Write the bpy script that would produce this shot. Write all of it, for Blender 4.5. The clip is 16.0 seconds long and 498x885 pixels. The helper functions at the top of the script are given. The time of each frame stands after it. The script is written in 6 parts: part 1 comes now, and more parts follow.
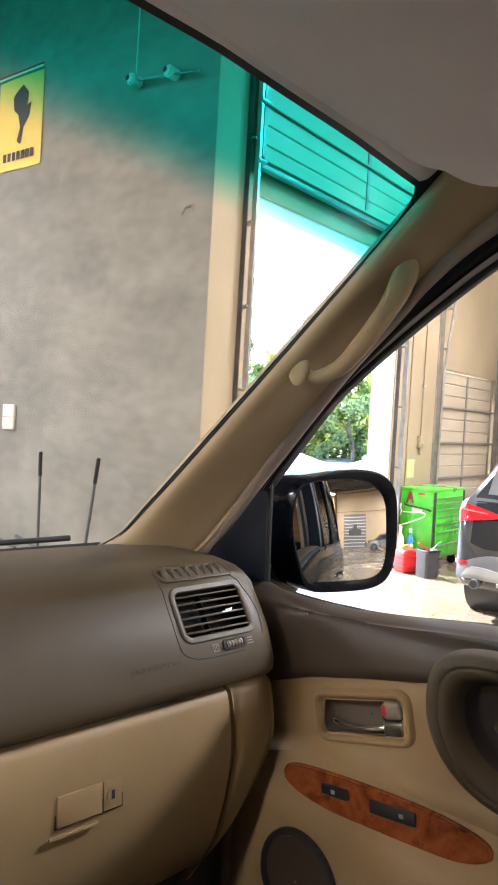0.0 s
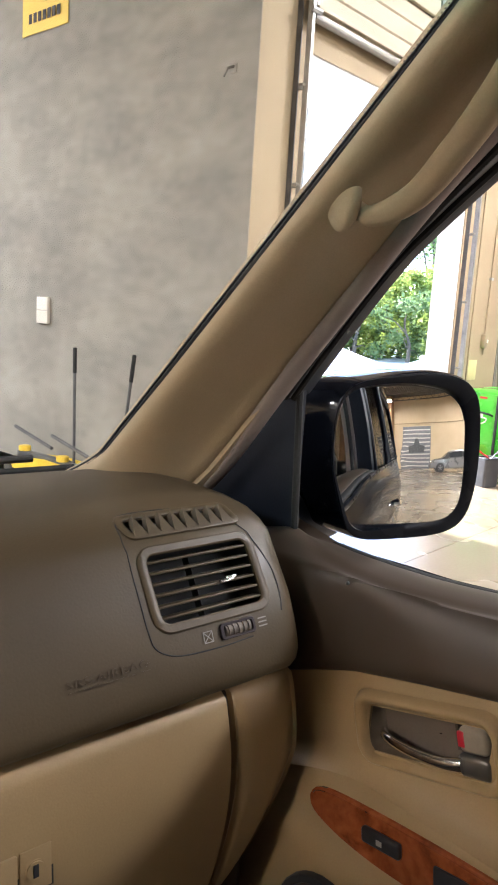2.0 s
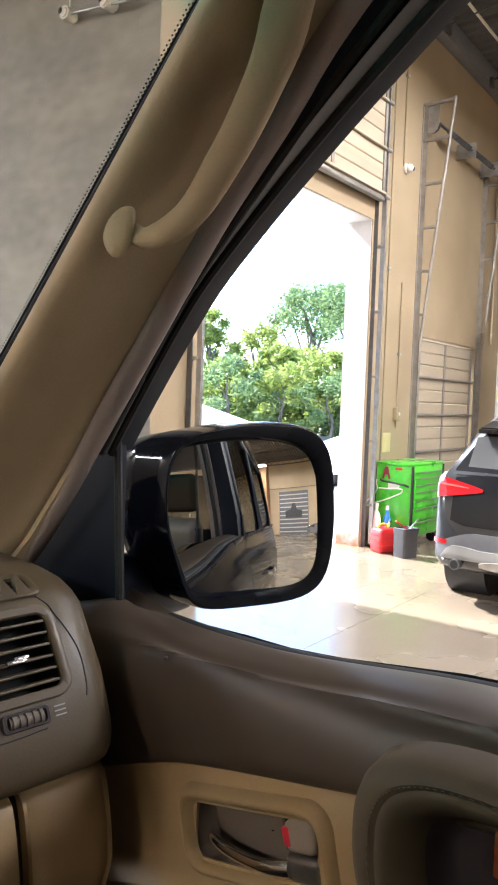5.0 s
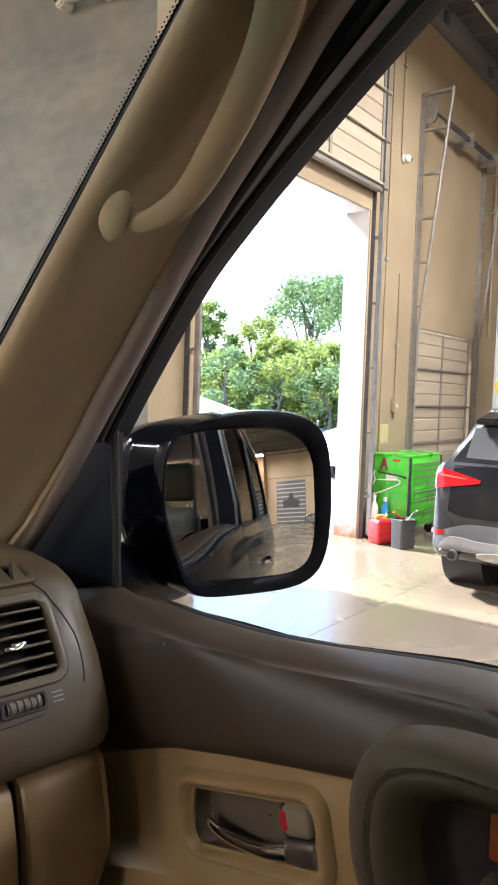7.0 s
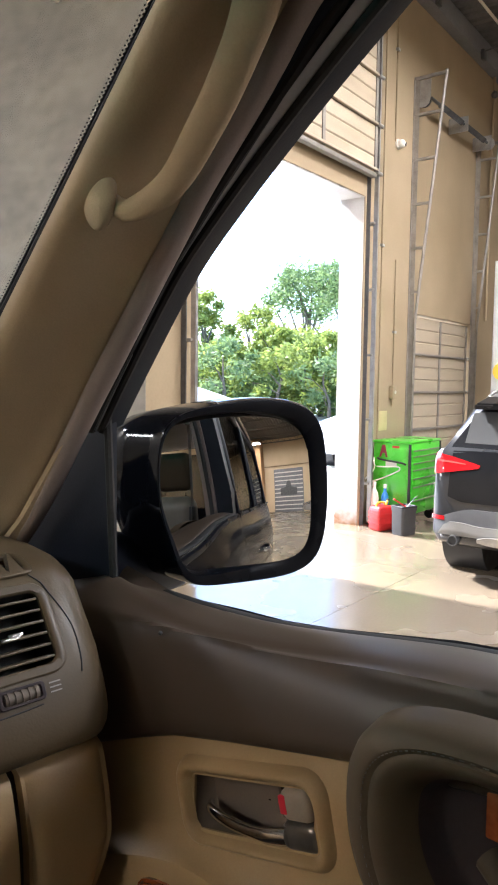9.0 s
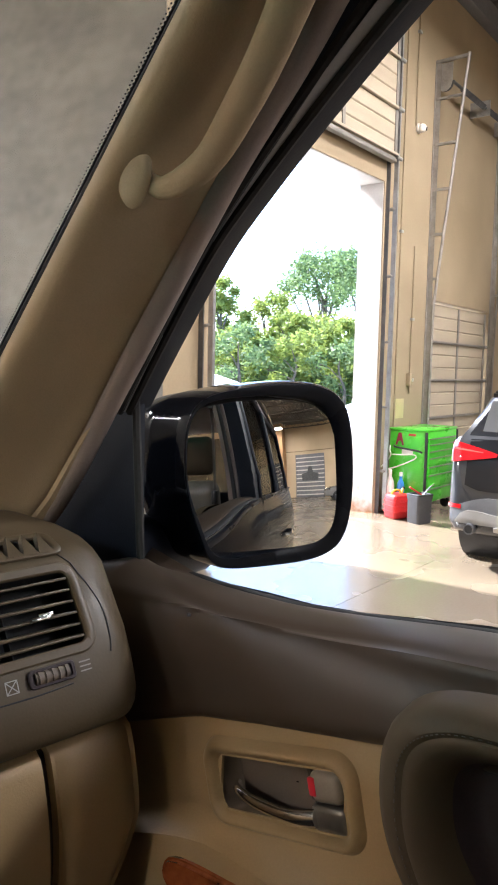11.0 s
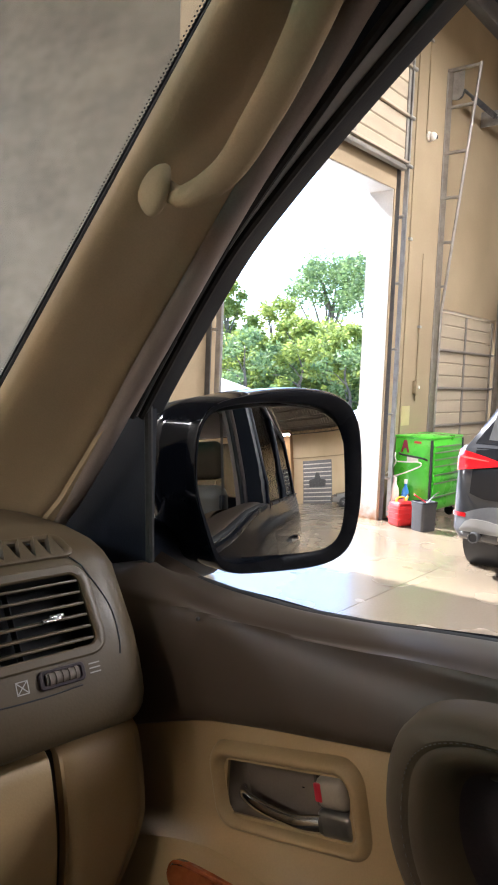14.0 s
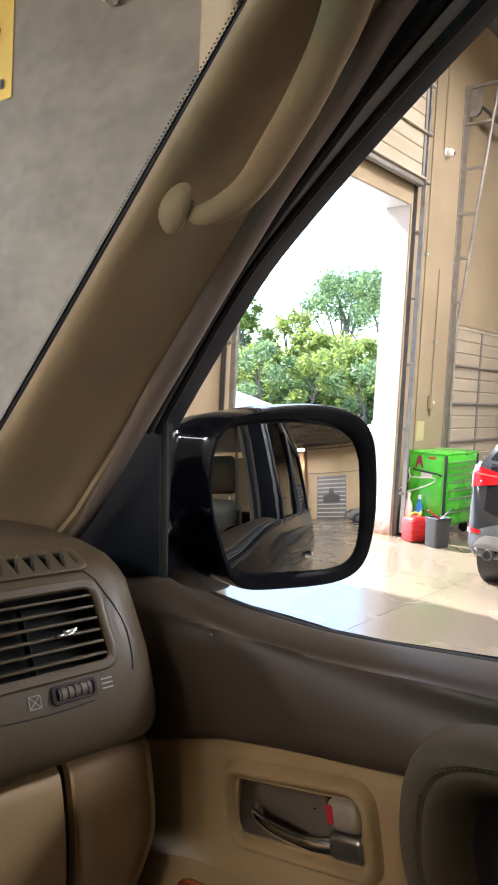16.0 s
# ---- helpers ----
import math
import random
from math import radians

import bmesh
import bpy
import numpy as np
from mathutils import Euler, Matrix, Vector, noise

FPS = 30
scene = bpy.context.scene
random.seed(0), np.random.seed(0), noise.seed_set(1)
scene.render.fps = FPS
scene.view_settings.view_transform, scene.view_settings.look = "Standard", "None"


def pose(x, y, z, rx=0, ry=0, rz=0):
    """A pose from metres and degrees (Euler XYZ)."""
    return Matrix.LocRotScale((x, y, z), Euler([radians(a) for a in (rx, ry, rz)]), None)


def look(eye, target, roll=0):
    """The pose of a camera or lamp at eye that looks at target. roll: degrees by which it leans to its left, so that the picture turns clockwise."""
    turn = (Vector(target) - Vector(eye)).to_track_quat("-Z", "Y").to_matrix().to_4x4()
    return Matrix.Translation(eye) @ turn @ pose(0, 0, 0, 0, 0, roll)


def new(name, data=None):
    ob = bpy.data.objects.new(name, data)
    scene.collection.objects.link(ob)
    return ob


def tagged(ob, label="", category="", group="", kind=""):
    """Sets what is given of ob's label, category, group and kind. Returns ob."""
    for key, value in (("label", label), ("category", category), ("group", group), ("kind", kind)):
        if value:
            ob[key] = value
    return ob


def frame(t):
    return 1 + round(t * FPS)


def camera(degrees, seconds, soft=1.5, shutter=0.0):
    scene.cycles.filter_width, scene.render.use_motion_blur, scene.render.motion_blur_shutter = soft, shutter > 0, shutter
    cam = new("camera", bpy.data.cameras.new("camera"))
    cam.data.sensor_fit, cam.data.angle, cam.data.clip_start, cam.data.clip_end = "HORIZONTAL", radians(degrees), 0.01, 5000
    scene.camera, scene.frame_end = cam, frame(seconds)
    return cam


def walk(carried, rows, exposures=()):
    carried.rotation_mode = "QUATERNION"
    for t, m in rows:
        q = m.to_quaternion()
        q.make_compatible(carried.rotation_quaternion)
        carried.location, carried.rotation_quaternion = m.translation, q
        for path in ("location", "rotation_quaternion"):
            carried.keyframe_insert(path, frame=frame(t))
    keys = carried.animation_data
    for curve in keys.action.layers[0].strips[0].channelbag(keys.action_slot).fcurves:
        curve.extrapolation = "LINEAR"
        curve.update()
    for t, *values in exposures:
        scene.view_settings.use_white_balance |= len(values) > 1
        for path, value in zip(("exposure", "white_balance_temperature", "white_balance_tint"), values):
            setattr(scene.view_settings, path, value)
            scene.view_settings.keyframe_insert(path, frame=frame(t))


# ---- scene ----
# camera
cam = camera(36.8, 16.0, 2.0)
PATH = [
    (0, (-0.145, -0.079, 1.722), (1.251, 1.352, 1.664), 3.3),
    (0.5, (0.184, 0.082, 1.743), (1.639, 1.451, 1.645), 2.2),
    (1, (0.385, 0.195, 1.684), (1.759, 1.636, 1.492), 0.6),
    (1.5, (0.333, 0.201, 1.689), (1.67, 1.656, 1.384), 2.9),
    (2, (0.242, 0.249, 1.692), (1.53, 1.742, 1.359), 3.7),
    (2.5, (0.264, 0.232, 1.678), (1.528, 1.75, 1.362), 1.7),
    (3, (0.287, 0.226, 1.687), (1.624, 1.704, 1.515), 1.4),
    (3.5, (0.404, 0.197, 1.671), (1.798, 1.627, 1.567), 1.9),
    (4, (0.415, 0.218, 1.66), (1.832, 1.625, 1.572), 2.0),
    (4.5, (0.423, 0.216, 1.654), (1.849, 1.614, 1.558), 2.0),
    (7, (0.426, 0.215, 1.643), (1.86, 1.603, 1.516), 1.9),
    (7.5, (0.423, 0.211, 1.644), (1.857, 1.6, 1.512), 1.7),
    (8, (0.424, 0.216, 1.64), (1.862, 1.6, 1.502), 1.5),
    (8.5, (0.433, 0.208, 1.64), (1.873, 1.588, 1.494), 0.9),
    (11, (0.423, 0.227, 1.633), (1.828, 1.637, 1.444), 1.2),
    (11.5, (0.411, 0.227, 1.637), (1.807, 1.648, 1.452), 1.4),
    (12, (0.412, 0.234, 1.631), (1.803, 1.66, 1.447), 1.9),
    (12.5, (0.411, 0.231, 1.635), (1.8, 1.659, 1.449), 2.3),
    (13, (0.418, 0.238, 1.628), (1.806, 1.666, 1.449), 1.9),
    (13.5, (0.409, 0.236, 1.631), (1.802, 1.659, 1.45), 2.2),
    (14, (0.412, 0.228, 1.636), (1.809, 1.648, 1.458), 2.2),
    (14.5, (0.413, 0.224, 1.639), (1.813, 1.642, 1.469), 2.2),
    (15, (0.409, 0.223, 1.643), (1.812, 1.639, 1.483), 2.4),
    (15.5, (0.405, 0.228, 1.643), (1.799, 1.654, 1.491), 2.7),
    (16, (0.41, 0.23, 1.641), (1.782, 1.678, 1.495), 2.9),
]
EXPOSURES = [(t, stops, 5500, 13) for t, stops in ((0.0, 3.22), (0.6, 3.25), (2.0, 3.15), (3.5, 3.3), (4.5, 3.0), (7.0, 2.68), (16.0, 2.68))]
walk(cam, [(t, look(eye, target, roll)) for t, eye, target, roll in PATH], EXPOSURES)
from mathutils.bvhtree import BVHTree

# the hall: a plan of its own, turned 8 degrees; u along the door wall, v out through the door
HALL = pose(4.07, 4.85, 0, 0, 0, 8.0)
SUN_U, SUN_V, SUN_Z = -0.14, 0.95, 1.0

# world, sun and lamps
world = bpy.data.worlds.new("sky")
scene.world = world
world.use_nodes = True
sky = world.node_tree.nodes.new("ShaderNodeTexSky")
sky.sky_type, sky.sun_disc = "NISHITA", False
sun_way = HALL.to_3x3() @ Vector((SUN_U, SUN_V, SUN_Z)).normalized()
sky.sun_elevation = math.asin(sun_way.z)
sky.sun_rotation = math.atan2(sun_way.x, sun_way.y)
world.node_tree.links.new(sky.outputs[0], world.node_tree.nodes["Background"].inputs[0])
world.node_tree.nodes["Background"].inputs[1].default_value = 0.15
sun = new("sun", bpy.data.lights.new("sun", "SUN"))
sun.data.energy, sun.data.angle, sun.data.color = 3.3, radians(0.6), (1.0, 0.92, 0.80)
sun.matrix_basis = look(sun_way * 40, (0, 0, 0))


# ---- tools for building ----
def node_mat(name):
    m = bpy.data.materials.new(name)
    m.use_nodes = True
    return m, m.node_tree.nodes, m.node_tree.links, m.node_tree.nodes["Principled BSDF"]


def surface(name, low, high, rough=0.5, metal=0.0, scale=6.0, fine=120.0, bump=0.15, rough_var=0.1, coat=0.0, detail=6.0, stretch=(1, 1, 1), fine_amount=0.35, per_piece=0.0, spec=0.5, grain=0.0, coat_rough=0.05, span=(0.45, 0.85)):
    """A material that wanders between two colours at two scales, with fine relief."""
    m, nodes, links, p = node_mat(name)
    co = nodes.new("ShaderNodeTexCoord")
    mp = nodes.new("ShaderNodeMapping")
    mp.inputs["Scale"].default_value = stretch
    links.new(co.outputs["Object"], mp.inputs[0])
    big, small = nodes.new("ShaderNodeTexNoise"), nodes.new("ShaderNodeTexNoise")
    big.inputs["Scale"].default_value, big.inputs["Detail"].default_value = scale, detail
    small.inputs["Scale"].default_value, small.inputs["Detail"].default_value = fine, 3.0
    mix = nodes.new("ShaderNodeMath")
    mix.operation = "MULTIPLY_ADD"
    mix.inputs[1].default_value = fine_amount
    ramp = nodes.new("ShaderNodeValToRGB")
    ramp.color_ramp.elements[0].position, ramp.color_ramp.elements[1].position = span
    ramp.color_ramp.elements[0].color, ramp.color_ramp.elements[1].color = (*low, 1), (*high, 1)
    for n in (big, small):
        links.new(mp.outputs[0], n.inputs["Vector"])
    links.new(small.outputs[0], mix.inputs[0])
    links.new(big.outputs[0], mix.inputs[2])
    last = mix.outputs[0]
    if per_piece:
        info = nodes.new("ShaderNodeObjectInfo")
        vary = nodes.new("ShaderNodeMath")
        vary.operation = "MULTIPLY_ADD"
        vary.inputs[1].default_value = per_piece
        links.new(info.outputs["Random"], vary.inputs[0])
        links.new(last, vary.inputs[2])
        last = vary.outputs[0]
    links.new(last, ramp.inputs[0])
    links.new(ramp.outputs[0], p.inputs["Base Color"])
    rr = nodes.new("ShaderNodeMapRange")
    rr.interpolation_type = "SMOOTHSTEP"
    rr.inputs["From Min"].default_value, rr.inputs["From Max"].default_value = 0.2, 0.8
    rr.inputs["To Min"].default_value, rr.inputs["To Max"].default_value = max(rough - rough_var, 0.02), min(rough + rough_var, 1)
    links.new(big.outputs[0], rr.inputs[0])
    links.new(rr.outputs[0], p.inputs["Roughness"])
    p.inputs["Metallic"].default_value = metal
    p.inputs["Specular IOR Level"].default_value = spec
    p.inputs["Coat Weight"].default_value = coat
    p.inputs["Coat Roughness"].default_value = coat_rough
    if bump:
        b = nodes.new("ShaderNodeBump")
        b.inputs["Strength"].default_value, b.inputs["Distance"].default_value = bump, min(0.003, 0.22 / fine)
        height = small.outputs[0]
        if grain:
            cells, add = nodes.new("ShaderNodeTexVoronoi"), nodes.new("ShaderNodeMath")
            cells.feature, cells.inputs["Scale"].default_value = "DISTANCE_TO_EDGE", grain
            warp = nodes.new("ShaderNodeMix")
            warp.data_type, warp.inputs[0].default_value = "VECTOR", 0.012
            links.new(mp.outputs[0], warp.inputs[4])
            links.new(big.outputs["Color"], warp.inputs[5])
            links.new(warp.outputs[1], cells.inputs["Vector"])
            add.operation, add.inputs[1].default_value, add.use_clamp = "MULTIPLY_ADD", 3.0, False
            links.new(cells.outputs["Distance"], add.inputs[0])
            links.new(small.outputs[0], add.inputs[2])
            height = add.outputs[0]
            b.inputs["Distance"].default_value = 0.0009
        links.new(height, b.inputs["Height"])
        links.new(b.outputs[0], p.inputs["Normal"])
    return m


def plain(name, colour, rough=0.4, metal=0.0, coat=0.0):
    m, nodes, links, p = node_mat(name)
    p.inputs["Base Color"].default_value, p.inputs["Roughness"].default_value = (*colour, 1), rough
    p.inputs["Metallic"].default_value, p.inputs["Coat Weight"].default_value = metal, coat
    return m


def glass_mat(name, tint, gloss=0.08, band=None):
    """Thin glass: light passes, tinted; a little mirror gloss. band: a second tint above two heights."""
    m, nodes, links, p = node_mat(name)
    nodes.remove(p)
    out = nodes["Material Output"]
    clear, shine, mix, fres = nodes.new("ShaderNodeBsdfTransparent"), nodes.new("ShaderNodeBsdfGlossy"), nodes.new("ShaderNodeMixShader"), nodes.new("ShaderNodeLayerWeight")
    clear.inputs[0].default_value = (*tint, 1)
    shine.inputs["Roughness"].default_value = 0.0
    fres.inputs[0].default_value = 0.5
    power, scale_up = nodes.new("ShaderNodeMath"), nodes.new("ShaderNodeMath")
    power.operation, power.inputs[1].default_value = "POWER", 5.0
    scale_up.operation, scale_up.inputs[1].default_value, scale_up.inputs[2].default_value = "MULTIPLY_ADD", gloss * 5, gloss * 0.3
    links.new(fres.outputs["Facing"], power.inputs[0])
    links.new(power.outputs[0], scale_up.inputs[0])
    if band:
        co, sep, ramp = nodes.new("ShaderNodeTexCoord"), nodes.new("ShaderNodeSeparateXYZ"), nodes.new("ShaderNodeMapRange")
        cm = nodes.new("ShaderNodeMix")
        cm.data_type = "RGBA"
        links.new(co.outputs["Object"], sep.inputs[0])
        arc, across = nodes.new("ShaderNodeMath"), nodes.new("ShaderNodeMath")
        across.operation, across.inputs[1].default_value = "SUBTRACT", 0.18
        links.new(sep.outputs[0], across.inputs[0])
        square = nodes.new("ShaderNodeMath")
        square.operation, square.inputs[1].default_value = "POWER", 2.0
        lift = nodes.new("ShaderNodeMath")
        lift.operation = "ABSOLUTE"
        links.new(across.outputs[0], lift.inputs[0])
        links.new(lift.outputs[0], square.inputs[0])
        arc.operation, arc.inputs[1].default_value = "MULTIPLY_ADD", 0.162
        links.new(square.outputs[0], arc.inputs[0])
        links.new(sep.outputs[2], arc.inputs[2])
        links.new(arc.outputs[0], ramp.inputs[0])
        ramp.interpolation_type = "SMOOTHSTEP"
        ramp.inputs[1].default_value, ramp.inputs[2].default_value = band[0], band[1]
        links.new(ramp.outputs[0], cm.inputs[0])
        cm.inputs[6].default_value, cm.inputs[7].default_value = (*tint, 1), (*band[2], 1)
        links.new(cm.outputs[2], clear.inputs[0])
    links.new(scale_up.outputs[0], mix.inputs[0])
    links.new(clear.outputs[0], mix.inputs[1])
    links.new(shine.outputs[0], mix.inputs[2])
    links.new(mix.outputs[0], out.inputs[0])
    return m


def glow(name, colour, strength):
    m, nodes, links, p = node_mat(name)
    p.inputs["Base Color"].default_value = (*colour, 1)
    p.inputs["Emission Color"].default_value, p.inputs["Emission Strength"].default_value = (*colour, 1), strength
    return m


IN_WORLD = {}


def thing(name, m=None, label="", category="", group="", kind="", in_world=False):
    """An Empty at the base of a thing. in_world: its parts are drawn in world metres."""
    ob = new(name)
    ob.matrix_basis = m or Matrix()
    ob.empty_display_size = 0.1
    if in_world:
        IN_WORLD[name] = ob.matrix_basis.inverted()
    return tagged(ob, label, category, group, kind)


def mesh_of(bm, material, smooth=40.0):
    bmesh.ops.recalc_face_normals(bm, faces=bm.faces)
    me = bpy.data.meshes.new("mesh")
    bm.to_mesh(me)
    bm.free()
    if smooth:
        for p in me.polygons:
            p.use_smooth = True
        me.set_sharp_from_angle(angle=radians(smooth))
    if material:
        me.materials.append(material)
    return me


def part(name, bm, material, parent=None, label="", smooth=40.0):
    ob = new(name, bm if isinstance(bm, bpy.types.Mesh) else mesh_of(bm, material, smooth))
    if parent:
        ob.parent = parent
        if parent.name in IN_WORLD:
            ob.matrix_parent_inverse = IN_WORLD[parent.name]
    return tagged(ob, label)


def whole(name, bm, material, label, category, kind="", group="", smooth=40.0, m=None):
    ob = part(name, bm, material, None, label, smooth)
    if m:
        ob.matrix_basis = m
    return tagged(ob, "", category, group, kind)


def box(x0, x1, y0, y1, z0, z1, bevel=0.0, m=None, bm=None, segs=2):
    own = bmesh.new()
    bmesh.ops.create_cube(own, size=1.0, matrix=Matrix.Translation(((x0 + x1) / 2, (y0 + y1) / 2, (z0 + z1) / 2)) @ Matrix.Diagonal((abs(x1 - x0), abs(y1 - y0), abs(z1 - z0), 1)))
    if bevel:
        bmesh.ops.bevel(own, geom=own.edges[:], offset=bevel, segments=segs, profile=0.5, affect="EDGES")
    return joined(own, m, bm)


def joined(own, m=None, bm=None):
    if m:
        bmesh.ops.transform(own, matrix=m, verts=own.verts)
    if bm is None:
        return own
    me = bpy.data.meshes.new("tmp")
    own.to_mesh(me)
    own.free()
    bm.from_mesh(me)
    bpy.data.meshes.remove(me)
    return bm


def rod(a, b, r, segs=12, r2=None, bm=None, bevel=0.0):
    a, b = Vector(a), Vector(b)
    own = bmesh.new()
    turn = (b - a).to_track_quat("Z", "Y").to_matrix().to_4x4()
    bmesh.ops.create_cone(own, cap_ends=True, segments=segs, radius1=r, radius2=r if r2 is None else r2, depth=(b - a).length, matrix=Matrix.Translation((a + b) / 2) @ turn)
    if bevel:
        rims = [e for e in own.edges if len(e.link_faces) == 2 and any(len(f.verts) > 4 for f in e.link_faces)]
        bmesh.ops.bevel(own, geom=rims, offset=bevel, segments=2, affect="EDGES")
    return joined(own, None, bm)


def ball(c, r, squash=(1, 1, 1), bm=None, u=16, v=10, m=None):
    own = bmesh.new()
    bmesh.ops.create_uvsphere(own, u_segments=u, v_segments=v, radius=r, matrix=Matrix.Translation(c) @ (m or Matrix()) @ Matrix.Diagonal((*squash, 1)))
    return joined(own, None, bm)


def grid(rows, closed=False, skip=None, bm=None, wrap=False):
    """Faces between rows of points. closed: each row is a ring; skip(i, j): cells left open."""
    bm = bm or bmesh.new()
    vs = [[bm.verts.new(p) for p in row] for row in rows]
    for i in range(len(vs) - (0 if wrap else 1)):
        a, b = vs[i], vs[(i + 1) % len(vs)]
        for j in range(len(a) - (0 if closed else 1)):
            if skip and skip(i, j):
                continue
            k = (j + 1) % len(a)
            bm.faces.new((a[j], a[k], b[k], b[j]))
    return bm


def capped(rows):
    """A closed loft of rings with both ends filled."""
    bm = grid(rows, closed=True)
    bm.verts.ensure_lookup_table()
    n = len(rows[0])
    bm.faces.new(bm.verts[:n])
    bm.faces.new(bm.verts[len(bm.verts) - n:])
    return bm


def spline(points, n):
    """n points on a smooth curve through the given ones (Catmull-Rom, by chord length)."""
    p = [Vector(q) for q in points]
    if len(p) == 2:
        return [p[0].lerp(p[1], k / (n - 1)) for k in range(n)]
    s = [0.0]
    for a, b in zip(p, p[1:]):
        s.append(s[-1] + (b - a).length)
    out, i = [], 0
    for k in range(n):
        t = s[-1] * k / (n - 1)
        while i < len(p) - 2 and t > s[i + 1]:
            i += 1
        f = (t - s[i]) / max(s[i + 1] - s[i], 1e-9)
        a, b, c, e = p[max(i - 1, 0)], p[i], p[i + 1], p[min(i + 2, len(p) - 1)]
        h = s[i + 1] - s[i]
        m1 = (c - a) / max(s[i + 1] - s[max(i - 1, 0)], 1e-9) * h
        m2 = (e - b) / max(s[min(i + 2, len(p) - 1)] - s[i], 1e-9) * h
        out.append((2 * f**3 - 3 * f**2 + 1) * b + (f**3 - 2 * f**2 + f) * m1 + (-2 * f**3 + 3 * f**2) * c + (f**3 - f**2) * m2)
    return out


def sweep(points, r, segs=10, flat=1.0, up=(0, 0, 1), radii=None, bm=None):
    """A tube along points. flat: its height over its width; radii: a factor per point."""
    pts = [Vector(p) for p in points]
    rows = []
    for i, p in enumerate(pts):
        way = (pts[min(i + 1, len(pts) - 1)] - pts[max(i - 1, 0)]).normalized()
        side = way.cross(Vector(up)).normalized()
        top = side.cross(way)
        k = r * (radii[i] if radii else 1)
        rows.append([p + side * k * math.cos(2 * math.pi * j / segs) + top * k * flat * math.sin(2 * math.pi * j / segs) for j in range(segs)])
    return joined(capped(rows), None, bm)


def slab(outline, t, m=None, bevel=0.0, bm=None, segs=2):
    """A plate: an outline in x, y, from z = 0 up to t."""
    own = bmesh.new()
    lo = [own.verts.new((x, y, 0)) for x, y in outline]
    f = own.faces.new(lo)
    ext = bmesh.ops.extrude_face_region(own, geom=[f])
    bmesh.ops.translate(own, vec=(0, 0, t), verts=[v for v in ext["geom"] if isinstance(v, bmesh.types.BMVert)])
    if bevel:
        bmesh.ops.recalc_face_normals(own, faces=own.faces)
        top = [e for e in own.edges if all(v.co.z > t * 0.5 for v in e.verts)]
        bmesh.ops.bevel(own, geom=top, offset=bevel, segments=segs, affect="EDGES")
    return joined(own, m, bm)


def rounded(w, h, r, n=5, cx=0.0, cy=0.0):
    out = []
    for qx, qy, a0 in ((1, 1, 0), (-1, 1, 90), (-1, -1, 180), (1, -1, 270)):
        for k in range(n + 1):
            a = radians(a0 + 90 * k / n)
            out.append((cx + qx * (w / 2 - r) + r * math.cos(a), cy + qy * (h / 2 - r) + r * math.sin(a)))
    return out


def ring(outer, inner, t, m=None, bevel=0.0, bm=None):
    """A frame between two outlines with as many points, t thick, rounded towards its face."""
    rows = []
    steps = ((0.0, 0.0), (0.0, 0.7), (0.15, 1.0), (0.85, 1.0), (1.0, 0.7), (1.0, 0.0))
    for k, h in steps:
        rows.append([(a[0] + (b[0] - a[0]) * k, a[1] + (b[1] - a[1]) * k, t * h) for a, b in zip(outer, inner)])
    return joined(grid(rows, closed=True, wrap=True), m, bm)


def thick(bm, t):
    """Gives a sheet a thickness."""
    bmesh.ops.recalc_face_normals(bm, faces=bm.faces)
    bmesh.ops.solidify(bm, geom=bm.faces[:], thickness=t)
    return bm


def lerp_at(table, z):
    """A value from a table of (z, value), straight between its entries and beyond them."""
    for (a, va), (b, vb) in zip(table, table[1:]):
        if z <= b or (b, vb) == table[-1]:
            return va + (vb - va) * (z - a) / (b - a)


# ---- materials ----
M_CONCRETE = surface("grey_concrete", (0.187, 0.175, 0.151), (0.330, 0.311, 0.274), 0.85, scale=1.9, fine=11, bump=0.25, detail=9, fine_amount=0.4, span=(0.45, 0.95), stretch=(1, 0.5, 1))
M_WALL = surface("tan_painted_wall", (0.275, 0.208, 0.122), (0.355, 0.275, 0.170), 0.75, scale=1.2, fine=40, bump=0.12, detail=7, fine_amount=0.2)
M_FAR_WALL = surface("cream_painted_wall", (0.55, 0.42, 0.25), (0.64, 0.50, 0.32), 0.7, scale=0.6, fine=30, bump=0.08)
M_WHITE = surface("white_reveal_paint", (0.50, 0.46, 0.41), (0.62, 0.58, 0.53), 0.6, scale=2.0, fine=60, bump=0.05)


